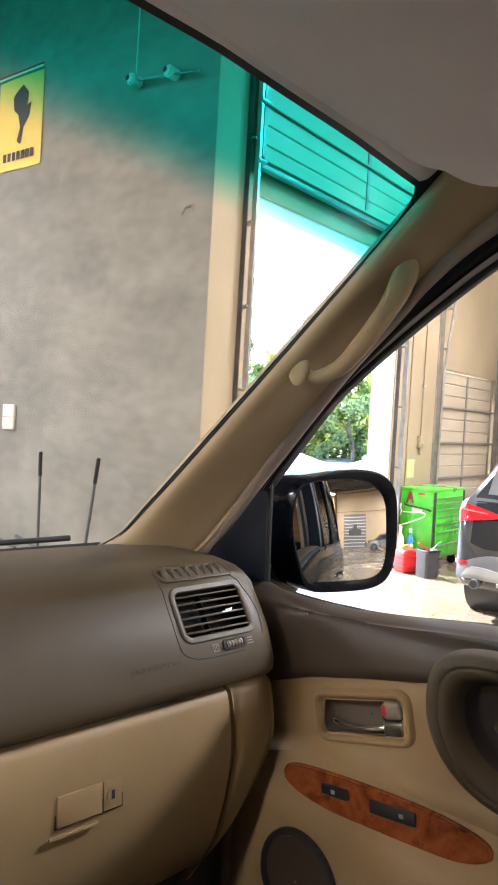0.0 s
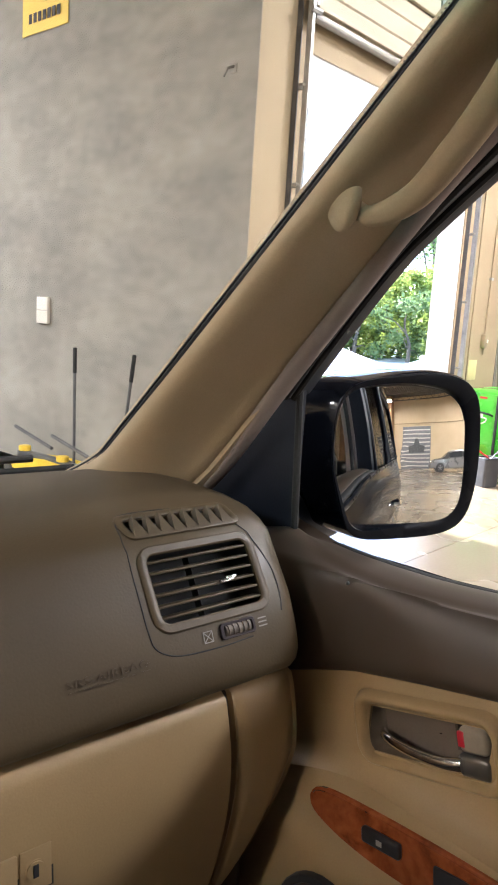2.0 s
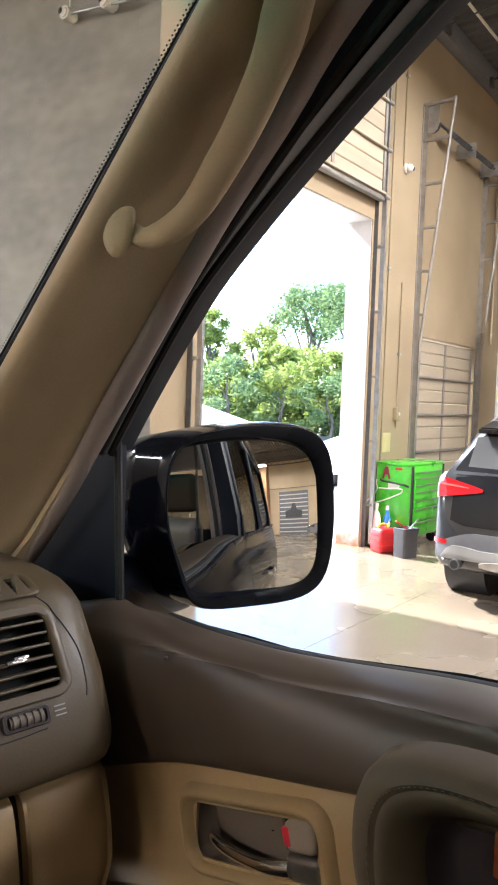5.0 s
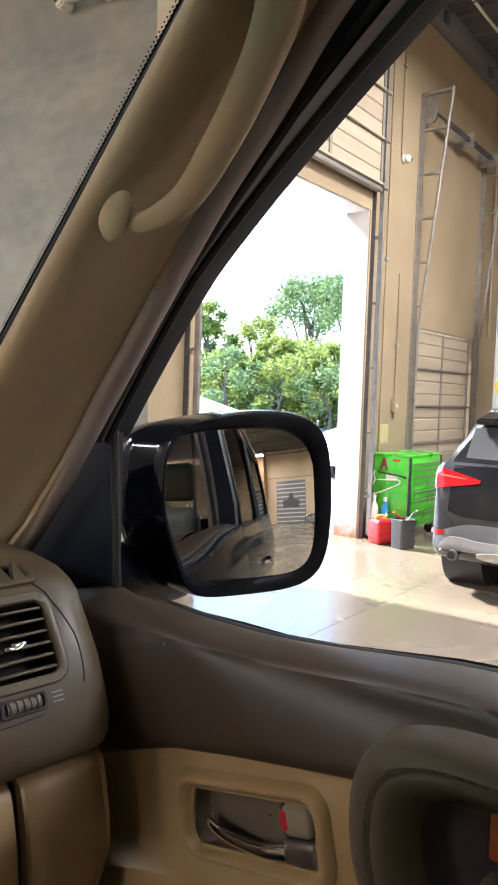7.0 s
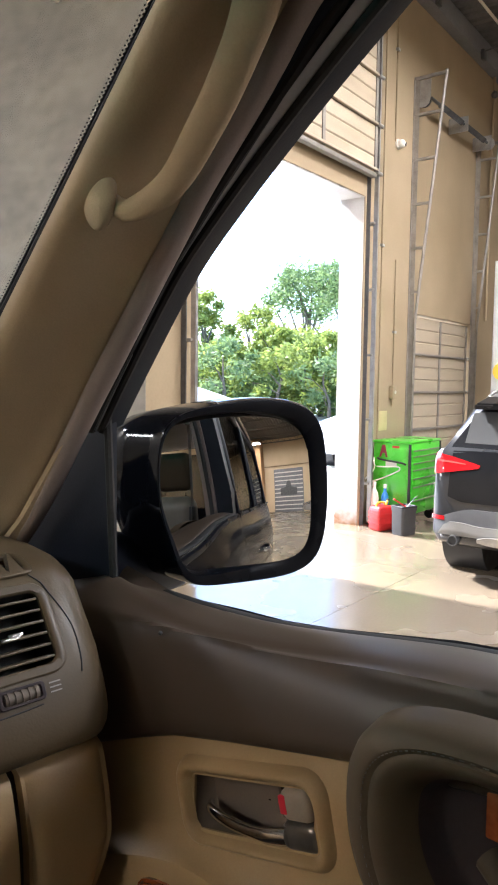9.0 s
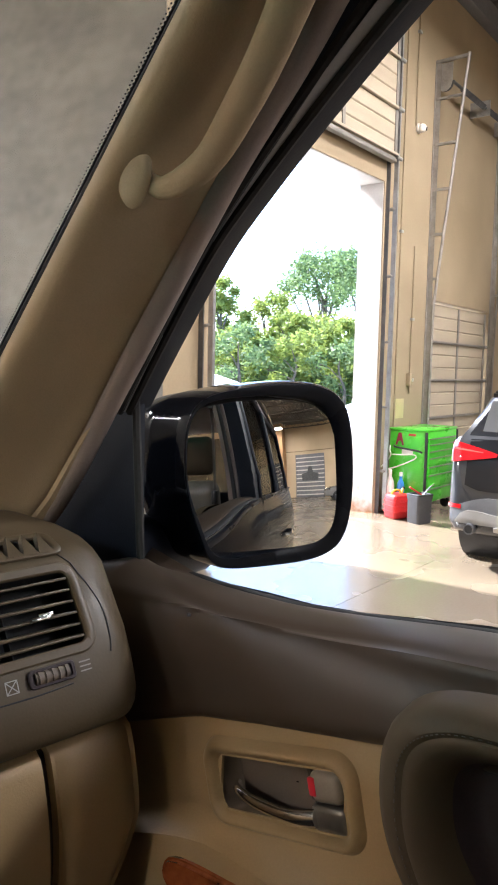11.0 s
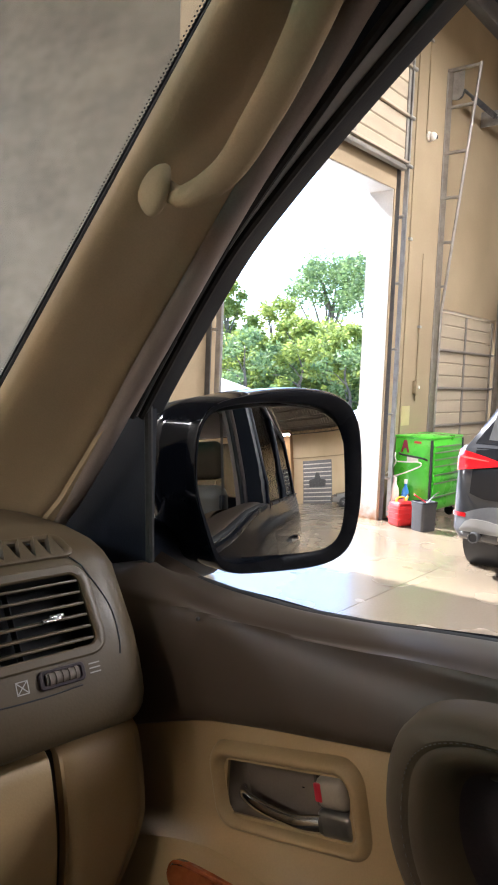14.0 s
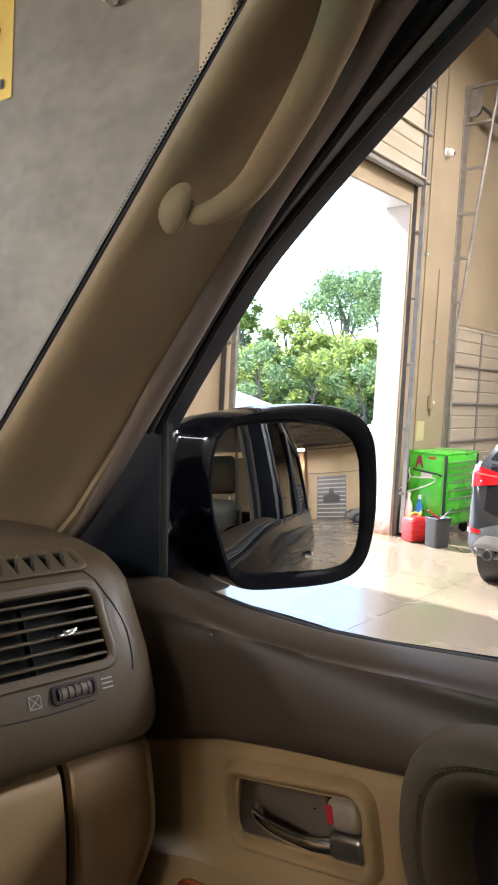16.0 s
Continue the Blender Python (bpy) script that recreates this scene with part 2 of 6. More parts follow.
def rust_foot(m):
    """Rust-coloured stains creeping up the foot of a painted reveal."""
    nodes, links = m.node_tree.nodes, m.node_tree.links
    p = nodes["Principled BSDF"]
    paint = p.inputs["Base Color"].links[0].from_socket
    co, axes, noise = nodes.new("ShaderNodeTexCoord"), nodes.new("ShaderNodeSeparateXYZ"), nodes.new("ShaderNodeTexNoise")
    noise.inputs["Scale"].default_value, noise.inputs["Detail"].default_value = 7.0, 5.0
    fade, edge, mix = nodes.new("ShaderNodeMath"), nodes.new("ShaderNodeMapRange"), nodes.new("ShaderNodeMix")
    fade.operation, fade.inputs[1].default_value = "MULTIPLY_ADD", -1.1
    edge.inputs["From Min"].default_value, edge.inputs["From Max"].default_value = 0.22, 0.60
    mix.data_type, mix.inputs[7].default_value = "RGBA", (0.30, 0.125, 0.035, 1)
    links.new(co.outputs["Object"], axes.inputs[0])
    links.new(co.outputs["Object"], noise.inputs["Vector"])
    links.new(axes.outputs[2], fade.inputs[0])
    links.new(noise.outputs[0], fade.inputs[2])
    links.new(fade.outputs[0], edge.inputs[0])
    links.new(edge.outputs[0], mix.inputs[0])
    links.new(paint, mix.inputs[6])
    links.new(mix.outputs[2], p.inputs["Base Color"])


rust_foot(M_WHITE)
M_FLOOR = surface("polished_concrete_floor", (0.182, 0.143, 0.096), (0.219, 0.174, 0.120), 0.27, scale=0.9, fine=48, bump=0.0, rough_var=0.02, detail=3, fine_amount=0.6, span=(0.5, 1.0), coat=0.35, coat_rough=0.14)
M_CEILING = surface("dark_steel_deck", (0.10, 0.095, 0.09), (0.17, 0.16, 0.15), 0.6, metal=0.3, scale=1.0, fine=20, bump=0.05)
M_STEEL = surface("galvanised_steel", (0.30, 0.29, 0.28), (0.46, 0.45, 0.43), 0.45, metal=0.8, scale=8, fine=60, bump=0.04)
M_DARK_STEEL = surface("dark_grey_track", (0.07, 0.07, 0.075), (0.13, 0.13, 0.13), 0.5, metal=0.5, scale=8, fine=60, bump=0.05)
M_TRACK = surface("dull_track_steel", (0.20, 0.18, 0.155), (0.30, 0.275, 0.24), 0.5, metal=0.35, scale=8, fine=60, bump=0.05)
M_DOOR_PANEL = surface("beige_door_section", (0.335, 0.275, 0.19), (0.415, 0.345, 0.25), 0.55, scale=1.5, fine=60, bump=0.06, stretch=(1, 1, 4), per_piece=0.12)
M_GREEN = surface("lime_green_enamel", (0.08, 0.50, 0.02), (0.12, 0.62, 0.035), 0.3, scale=3, fine=90, bump=0.03, coat=0.4)
M_RED = surface("red_plastic", (0.50, 0.015, 0.015), (0.62, 0.03, 0.025), 0.4, scale=5, fine=80, bump=0.05)
M_GREY_PLASTIC = surface("grey_plastic", (0.16, 0.16, 0.17), (0.23, 0.23, 0.24), 0.5, scale=5, fine=90, bump=0.06)
M_BLACK = surface("black_plastic", (0.012, 0.012, 0.013), (0.025, 0.025, 0.027), 0.5, scale=9, fine=200, bump=0.08)
M_RUBBER = surface("black_rubber", (0.012, 0.012, 0.012), (0.03, 0.03, 0.03), 0.75, scale=9, fine=150, bump=0.12, spec=0.25)
M_YELLOW = surface("yellow_paint", (0.70, 0.47, 0.03), (0.80, 0.56, 0.05), 0.5, scale=4, fine=60, bump=0.05)
M_PAPER = surface("off_white_plastic", (0.68, 0.64, 0.56), (0.76, 0.72, 0.65), 0.5, scale=4, fine=60, bump=0.03)
M_CHROME = plain("chrome", (0.85, 0.85, 0.86), 0.12, 1.0)
M_SATIN = plain("satin_chrome", (0.88, 0.88, 0.88), 0.16, 1.0)
M_CUP = surface("dark_tan_plastic", (0.088, 0.066, 0.046), (0.118, 0.090, 0.064), 0.55, scale=3, fine=420, bump=0.2)
M_MIRROR = plain("mirror_silver", (0.56, 0.57, 0.57), 0.0, 1.0)
M_TAN = surface("tan_moulded_plastic", (0.268, 0.178, 0.082), (0.332, 0.229, 0.110), 0.52, scale=3, fine=420, bump=0.35, rough_var=0.06, fine_amount=0.25)
M_TAN_CLOTH = surface("beige_pillar_cloth", (0.305, 0.235, 0.142), (0.38, 0.297, 0.185), 0.8, scale=4, fine=420, bump=0.6, fine_amount=0.35)
M_DASH = surface("taupe_soft_dash_vinyl", (0.063, 0.0445, 0.0225), (0.085, 0.0615, 0.0335), 0.52, scale=3, fine=380, bump=0.08, rough_var=0.10, fine_amount=0.3, spec=0.2, grain=190, coat=0.2, coat_rough=0.34)
M_DARKPAD = surface("dark_taupe_soft_vinyl", (0.046, 0.032, 0.021), (0.065, 0.047, 0.032), 0.45, scale=3, fine=700, bump=0.10, rough_var=0.06, fine_amount=0.15, spec=0.36)
M_LEATHER = surface("grey_leather", (0.16, 0.145, 0.12), (0.21, 0.19, 0.16), 0.5, scale=5, fine=260, bump=0.5)
M_BOLSTER = surface("dark_taupe_leather", (0.066, 0.049, 0.031), (0.088, 0.067, 0.044), 0.55, scale=4, fine=600, bump=0.12, rough_var=0.05, fine_amount=0.15, spec=0.08)
# near-black for seams; in the dashboard throats it stands in for unlit depth
M_VOID = plain("seam_and_recess_black", (0.006, 0.006, 0.007), 0.7)
M_POCKET = surface("black_pocket_vinyl", (0.026, 0.019, 0.021), (0.038, 0.028, 0.030), 0.6, scale=5, fine=260, bump=0.3, spec=0.2)
M_STITCH = surface("grey_thread", (0.062, 0.054, 0.045), (0.085, 0.075, 0.062), 0.8, scale=50, fine=600, bump=0.2)
M_HEADLINER = surface("grey_headliner_cloth", (0.68, 0.63, 0.66), (0.76, 0.71, 0.74), 0.9, scale=5, fine=500, bump=0.4, fine_amount=0.3)
M_KNOB = surface("grey_tan_plastic", (0.20, 0.165, 0.12), (0.25, 0.21, 0.16), 0.45, scale=5, fine=300, bump=0.2)
M_STRIP = surface("grey_brown_weatherstrip_cloth", (0.20, 0.163, 0.146), (0.26, 0.216, 0.196), 0.85, scale=5, fine=500, bump=0.4)
M_CARPET = surface("brown_carpet", (0.04, 0.032, 0.025), (0.075, 0.06, 0.045), 0.95, scale=8, fine=300, bump=0.8)
M_LIP = surface("frame_sheen_grey", (0.24, 0.235, 0.25), (0.31, 0.305, 0.32), 0.35, scale=6, fine=260, bump=0.05, spec=0.5)
M_NAVY = surface("black_moulded_trim", (0.006, 0.008, 0.014), (0.010, 0.013, 0.021), 0.45, scale=6, fine=260, bump=0.2, spec=0.2)
M_PAINT = surface("black_car_paint", (0.004, 0.005, 0.008), (0.007, 0.008, 0.012), 0.08, scale=2, fine=300, bump=0.0, rough_var=0.02, spec=0.14)
M_DOOR_PAINT = surface("dusty_black_paint", (0.004, 0.0045, 0.006), (0.008, 0.008, 0.009), 0.07, scale=2, fine=300, bump=0.0, rough_var=0.03, spec=0.02)
M_DARK_GLASS = glass_mat("smoked_glass", (0.42, 0.42, 0.41), 0.1)
M_SCREEN = glass_mat("windscreen_glass", (0.965, 0.975, 0.97), 0.05, (2.04, 2.10, (0.22, 0.78, 0.80)))
M_BEZEL = surface("black_bezel_plastic", (0.004, 0.005, 0.008), (0.007, 0.008, 0.011), 0.3, scale=6, fine=300, bump=0.05, spec=0.06)
M_ICON = plain("icon_print", (0.30, 0.28, 0.25), 0.6)
M_LOCK_RED = plain("red_mark", (0.48, 0.015, 0.03), 0.4)


def burl():
    m, nodes, links, p = node_mat("burl_wood_lacquer")
    co, n1, n2, ramp = nodes.new("ShaderNodeTexCoord"), nodes.new("ShaderNodeTexNoise"), nodes.new("ShaderNodeTexNoise"), nodes.new("ShaderNodeValToRGB")
    n1.inputs["Scale"].default_value, n1.inputs["Detail"].default_value, n1.inputs["Distortion"].default_value = 13, 7, 1.6
    n2.inputs["Scale"].default_value = 130
    add = nodes.new("ShaderNodeMath")
    add.operation, add.inputs[1].default_value = "MULTIPLY_ADD", 0.25
    for n in (n1, n2):
        links.new(co.outputs["Object"], n.inputs["Vector"])
    links.new(n2.outputs[0], add.inputs[0])
    links.new(n1.outputs[0], add.inputs[2])
    links.new(add.outputs[0], ramp.inputs[0])
    e = ramp.color_ramp.elements
    e[0].position, e[1].position = 0.42, 0.82
    e[0].color, e[1].color = (0.13, 0.028, 0.009, 1), (0.32, 0.095, 0.03, 1)
    mid = e.new(0.6)
    mid.color = (0.24, 0.060, 0.018, 1)
    links.new(ramp.outputs[0], p.inputs["Base Color"])
    p.inputs["Roughness"].default_value, p.inputs["Coat Weight"].default_value = 0.25, 0.9
    return m


M_WOOD = burl()


# ---- the hall ----
def hall_box(name, boxes, material, label, category="wall", bevel=0.0, kind="structure"):
    bm = bmesh.new()
    for b in boxes:
        box(*b, bevel=bevel, bm=bm)
    return whole(name, bm, material, label, category, kind, m=HALL)


TOP = 6.7
floor = hall_box("floor", [(-14, 16, -30, 0.32, -0.25, -0.012), (-14, 0.0, 0.322, 8, -0.25, -0.012)], M_FLOOR, "polished beige concrete workshop floor with saw-cut joints", "floor")
CUTS_U = [-14 + 30 / 7 * k for k in range(8)]
CUTS_V = [-30 + 28.53 / 7 * k for k in range(8)] + [0.32]
for u0, u1 in zip(CUTS_U, CUTS_U[1:]):
    for v0, v1 in zip(CUTS_V, CUTS_V[1:]):
        part("slab", box(u0 + 0.0015, u1 - 0.0015, v0 + 0.0015, v1 - 0.0015, -0.0119, 0.0, 0.0015, segs=1), M_FLOOR, floor)
    if u1 < 0.5:
        part("slab", box(u0 + 0.004, min(u1, 0.0) - 0.004, 0.326, 7.996, -0.0119, 0.0, 0.003, segs=1), M_FLOOR, floor)
part("slab", box(CUTS_U[3] + 0.004, -0.004, 0.326, 7.996, -0.0119, 0.0, 0.003, segs=1), M_FLOOR, floor)
hall_box("wall_door", [(0.0, 0.555, 0, 0.32, 0, TOP), (0.555, 3.57, 0, 0.32, 3.80, TOP), (3.57, 4.95, 0, 0.32, 0, TOP), (4.95, 7.1, 0, 0.32, 2.6, TOP), (7.1, 16, 0, 0.32, 0, TOP)], M_WALL, "tan painted workshop wall with two overhead doors")
hall_box("wall_concrete", [(-0.004, 0.3, 0.002, 8, 0, TOP)], M_CONCRETE, "bare grey cast concrete wall, mottled and stained")
hall_box("wall_north", [(-14, -0.004, 8, 8.3, 0, TOP)], M_CONCRETE, "plain concrete end wall")
hall_box("wall_west", [(-14.3, -14, -30, 8.3, 0, TOP)], M_FAR_WALL, "plain cream side wall")
hall_box("wall_east", [(16, 16.3, -30, 0.32, 0, TOP)], M_WALL, "plain tan side wall")
hall_box("wall_bay", [(-14, -8.6, -30, -28.6, 0, TOP)], surface("ochre_painted_wall", (0.36, 0.20, 0.08), (0.44, 0.26, 0.12), 0.7, scale=0.6, fine=30, bump=0.08), "ochre painted bay projecting from the far wall")
hall_box("wall_south", [(-14.3, 16.3, -30.3, -30, 0, TOP)], M_FAR_WALL, "cream painted far wall of the workshop")
hall_box("door_reveal", [(3.562, 3.5695, 0.012, 0.318, 0, 3.792), (0.5555, 0.563, 0.012, 0.318, 0, 3.792), (0.5555, 3.5695, 0.012, 0.318, 3.792, 3.7995)], M_WHITE, "white painted reveal of the open door", "trim")


def make_ceiling():
    bm = bmesh.new()
    # ribbed deck: a folded sheet with ribs across the hall
    k = -14.3
    zig = ((0.0, 0.0), (0.10, 0.0), (0.13, 0.05), (0.17, 0.05), (0.20, 0.0))
    row = []
    while k < 16.3:
        row += [(k + a, b) for a, b in zig[:4]]
        k += 0.20
    grid([[(u, v, TOP + h) for u, h in row] for v in (-30.3, 0.35)], bm=bm)
    grid([[(u, v, TOP + h) for u, h in row if u < 0.3] for v in (0.352, 8.3)], bm=bm)
    for v in range(-28, 1, 3):
        for z0, z1, w in ((TOP - 0.06, TOP - 0.005, 0.10), (TOP - 0.55, TOP - 0.5, 0.10)):
            box(-14, 16, v - 0.6 - w, v - 0.6 + w, z0, z1, bm=bm)
        n = 0
        while n < 50:
            u = -14 + n * 0.6
            rod((u, v - 0.6, TOP - 0.52), (u + 0.3, v - 0.6, TOP - 0.04), 0.016, 6, bm=bm)
            rod((u + 0.3, v - 0.6, TOP - 0.04), (u + 0.6, v - 0.6, TOP - 0.52), 0.016, 6, bm=bm)
            n += 1
    # a shell above closes the roof
    box(-14.3, 16.3, -30.3, 0.34, TOP + 0.08, TOP + 0.3, bm=bm)
    box(-14.3, 0.3, 0.341, 8.3, TOP + 0.08, TOP + 0.3, bm=bm)
    return whole("ceiling", bm, M_CEILING, "dark steel roof deck on open joists", "ceiling", "structure", m=HALL)


make_ceiling()
M_LAMP = glow("lamp_diffuser", (1.0, 0.86, 0.66), 14.0)


def added_ceiling_lamp(u, v, watts):
    t = thing("added_ceiling_lamp", HALL @ pose(u, v, TOP - 0.75), "unseen warm-white panel lamp added under the roof to light hall and cabin", "lamp", "hall lamps")
    part("housing", box(-0.76, 0.76, -0.41, 0.41, 0.0, 0.08, 0.01), M_STEEL, t)
    part("diffuser", box(-0.73, 0.73, -0.38, 0.38, -0.02, 0.0, 0.004), M_LAMP, t, "glowing diffuser of the added lamp")
    for x in (-0.5, 0.5):
        part("hanger", rod((x, 0, 0.08), (x, 0, 0.72), 0.004, 6), M_STEEL, t)
    lamp = bpy.data.lights.new("added_hall_light", "AREA")
    lamp.shape, lamp.size, lamp.size_y, lamp.energy, lamp.color = "RECTANGLE", 1.44, 0.74, watts, (1.0, 0.955, 0.9)
    ob = new("added_hall_light", lamp)
    ob.matrix_basis = HALL @ pose(u, v, TOP - 0.80)
    return t


# unseen lamps, added; places and weights chosen to brighten walls and cabin
HALL_WATTS = 82.0
for u, v, k in [(-9.0, -8.0, 0.7), (-12.6, -4.6, 0.14), (-12.6, -1.6, 0.14), (-12.6, 1.6, 0.2), (1.5, -7.0, 0.8), (3.2, -3.0, 0.5), (-4.5, 7.2, 1.12), (-9.5, 7.2, 1.0)] + [(u, v, 0.6 if v == -13 else 0.36) for v in (-13, -20, -27) for u in (-9.0, -1.2, 7.5)]:
    added_ceiling_lamp(u, v, HALL_WATTS * k)


def door_section(w, h, d):
    """One section of an overhead door: a ribbed skin between rails, x across, y out, z up."""
    bm = bmesh.new()
    rows = []
    for z, y in ((0, 0), (0.02, -0.012), (h * 0.30, -0.012), (h * 0.33, 0.004), (h * 0.36, -0.012), (h * 0.64, -0.012), (h * 0.67, 0.004), (h * 0.70, -0.012), (h - 0.02, -0.012), (h, 0)):
        rows.append([(-w / 2, y, z), (w / 2, y, z)])
    grid(rows, bm=bm)
    box(-w / 2, w / 2, 0.001, d, 0.0, h, bm=bm)
    return mesh_of(bm, M_DOOR_PANEL, 20)


def overhead_door(name, u0, u1, z0, count, h, v, stiles, label):
    t = thing(name, HALL @ pose((u0 + u1) / 2, v, z0), label, "overhead door")
    w = u1 - u0
    sec = door_section(w, h - 0.008, 0.04)
    strut = mesh_of(box(-w / 2, w / 2, -0.05, -0.014, -0.014, 0.014, 0.005), M_DOOR_PANEL if h > 0.52 else M_TRACK)
    stile = mesh_of(box(-0.028, 0.028, -0.024, -0.0125, 0.01, h - 0.02), M_TRACK)
    roller = mesh_of(rod((-0.06, -0.03, 0), (0.06, -0.03, 0), 0.022, 10), M_STEEL)
    for k in range(count):
        s = part("section", sec, None, t)
        s.location = (0, 0, k * h)
        b = part("strut", strut, None, t, "stiffening rail")
        b.location = (0, 0, k * h + (0.03 if k == 0 else 0))
        for x in stiles:
            o = part("stile", stile, None, t, "dark hinge stile")
            o.location = (x * w / 2, 0, k * h)
        for x in (-1, 1):
            o = part("roller", roller, None, t)
            o.location = (x * (w / 2 + 0.02), -0.01, k * h)
    part("bottom_seal", box(-w / 2, w / 2, -0.03, 0.045, -0.05, -0.002, 0.01), M_TRACK if h > 0.52 else M_RUBBER, t, "bottom seal")
    return t


overhead_door("open_overhead_door", 0.50, 3.62, 4.05, 5, 0.53, -0.09, (-0.98, 0.24, 0.98), "beige sectional overhead door raised above its opening")
overhead_door("closed_overhead_door", 4.97, 7.08, 0.055, 5, 0.505, 0.06, (-0.97, 0.0, 0.97), "closed beige sectional overhead door with dark rails")


def door_track(u, z1, name="door_track"):
    t = thing(name, HALL @ pose(u, 0, 0), "galvanised vertical door track on the wall", "door track", "door tracks")
    part("angle", joined(box(-0.05, 0.012, -0.008, -0.001, 0, z1), None, box(-0.05, -0.044, -0.05, -0.008, 0, z1)), M_DARK_STEEL, t, "dark wall angle with its seal")
    part("rail", joined(box(-0.016, 0.016, -0.125, -0.118, 0.05, z1), None, joined(box(-0.016, -0.012, -0.118, -0.075, 0.05, z1), None, box(0.012, 0.016, -0.118, -0.075, 0.05, z1))), M_STEEL, t, "bright folded rail")
    br = mesh_of(box(-0.045, 0.045, -0.10, -0.002, -0.012, 0.012, 0.004), M_TRACK)
    z = 0.5
    while z < z1:
        part("bracket", br, None, t).location = (0, 0, z)
        z += 0.75
    return t


door_track(0.46, 6.5)
door_track(3.655, 6.5)


def lift_track(u, top_z, out):
    """The high track of the closed door: it leaves the wall on its way up."""
    t = thing("high_lift_track", HALL @ pose(u, 0, 0), "dark high-lift door track braced off the wall", "door track", "door tracks")
    part("angle", joined(box(-0.03, 0.03, -0.012, -0.002, 0, top_z), None, box(-0.004, 0.004, -0.07, -0.012, 0, top_z)), M_TRACK, t)
    part("rail", sweep([(0, -0.08, 0.1), (0, -0.09, 2.5), (0, -out, top_z + 0.05)], 0.020, 6), M_TRACK, t, "dull track rail")
    z = 2.85
    while z < top_z + 0.1:
        y = -0.09 - (out - 0.09) * (z - 2.5) / (top_z - 2.45)
        part("brace", box(-0.02, 0.02, y, -0.01, z - 0.015, z + 0.015), M_TRACK, t)
        z += 0.55
    part("top_bar", box(-0.02, 0.02, -out, 0, top_z, top_z + 0.035), M_TRACK, t)
    return t


lift_track(4.83, 5.48, 0.42)
lift_track(7.12, 5.25, 0.34)


def opener():
    t = thing("door_shaft", HALL @ pose(-0.075, 0, 0.05), "dark torsion shaft with springs and side opener over the closed door", "door shaft")
    part("shaft", rod((4.92, -0.22, 5.18), (7.15, -0.22, 5.18), 0.02, 10), M_DARK_STEEL, t)
    part("end_plate", slab([(-0.20, 0.42), (0.0, 0.42), (0.0, 0.20), (-0.02, 0.13), (-0.07, 0.09), (-0.13, 0.09), (-0.18, 0.13), (-0.20, 0.20)], 0.012, Matrix(((0, 0, 1, 4.915), (1, 0, 0, -0.01), (0, 1, 0, 5.0), (0, 0, 0, 1))), 0.003), M_STEEL, t, "grey rounded end plate")
    part("drum", rod((4.93, -0.11, 5.19), (5.0, -0.11, 5.19), 0.085, 20, bevel=0.01), M_DARK_STEEL, t)
    for a, b in ((5.25, 5.95), (6.15, 6.85)):
        bm = bmesh.new()
        n = int((b - a) / 0.012)
        sweep([(a + 0.012 * k / 4, -0.22 + 0.045 * math.cos(k * math.pi / 2), 5.18 + 0.045 * math.sin(k * math.pi / 2)) for k in range(n * 4)], 0.005, 5, bm=bm)
        part("spring", bm, M_DARK_STEEL, t)
    for u in (6.05, 7.0):
        part("bearing_plate", box(u - 0.01, u + 0.01, -0.28, -0.005, 5.08, 5.28), M_STEEL, t)
    part("drum", rod((7.02, -0.22, 5.18), (7.09, -0.22, 5.18), 0.09, 20, bevel=0.01), M_STEEL, t)
    return t


opener()

# edge beam under the roof deck, its brackets, and pipes
hall_box("edge_beam", [(0.3, 16, -0.16, -0.003, 6.43, 6.69)], surface("blue_grey_primer", (0.13, 0.13, 0.14), (0.20, 0.20, 0.21), 0.6, scale=2, fine=40), "grey steel beam along the head of the wall", "trim", 0.01)
for u, z in ((5.06, 6.50), (6.75, 6.42), (8.4, 6.42)):
    t = thing("roof_bracket", HALL @ pose(u, -0.16, z), "small dark steel bracket at the head of the wall", "bracket", "roof brackets")
    part("plate", box(-0.06, 0.06, -0.05, -0.001, -0.07, 0.07, 0.008), M_DARK_STEEL, t)
    part("tie_rod", rod((0, -0.04, 0.05), (0.02, -0.75, 0.16), 0.012, 8), M_DARK_STEEL, t)
t = thing("roof_conduit", HALL @ pose(3.0, -0.52, 6.62), "pale conduit running under the roof deck", "conduit")
part("pipe", rod((0, 0, 0), (12.5, 0, 0), 0.02, 10), M_PAPER, t)
for x in (1.0, 3.5, 6.0, 8.5, 11.0):
    part("strap", box(x - 0.015, x + 0.015, -0.03, 0.03, -0.024, 0.07, 0.003), M_STEEL, t)
t = thing("wall_pipe", HALL @ pose(7.62, -0.06, 0), "tan pipe with a dark valve up the wall", "pipe")
part("pipe", rod((0, 0, 2.7), (0, 0, 6.42), 0.02, 10), M_WALL, t)
part("valve", ball((0, -0.01, 6.16), 0.05, (1.0, 1.0, 1.2)), M_DARK_STEEL, t, "dark valve")
part("valve_handle", rod((-0.07, -0.03, 6.19), (0.07, -0.03, 6.15), 0.012, 8), M_DARK_STEEL, t)


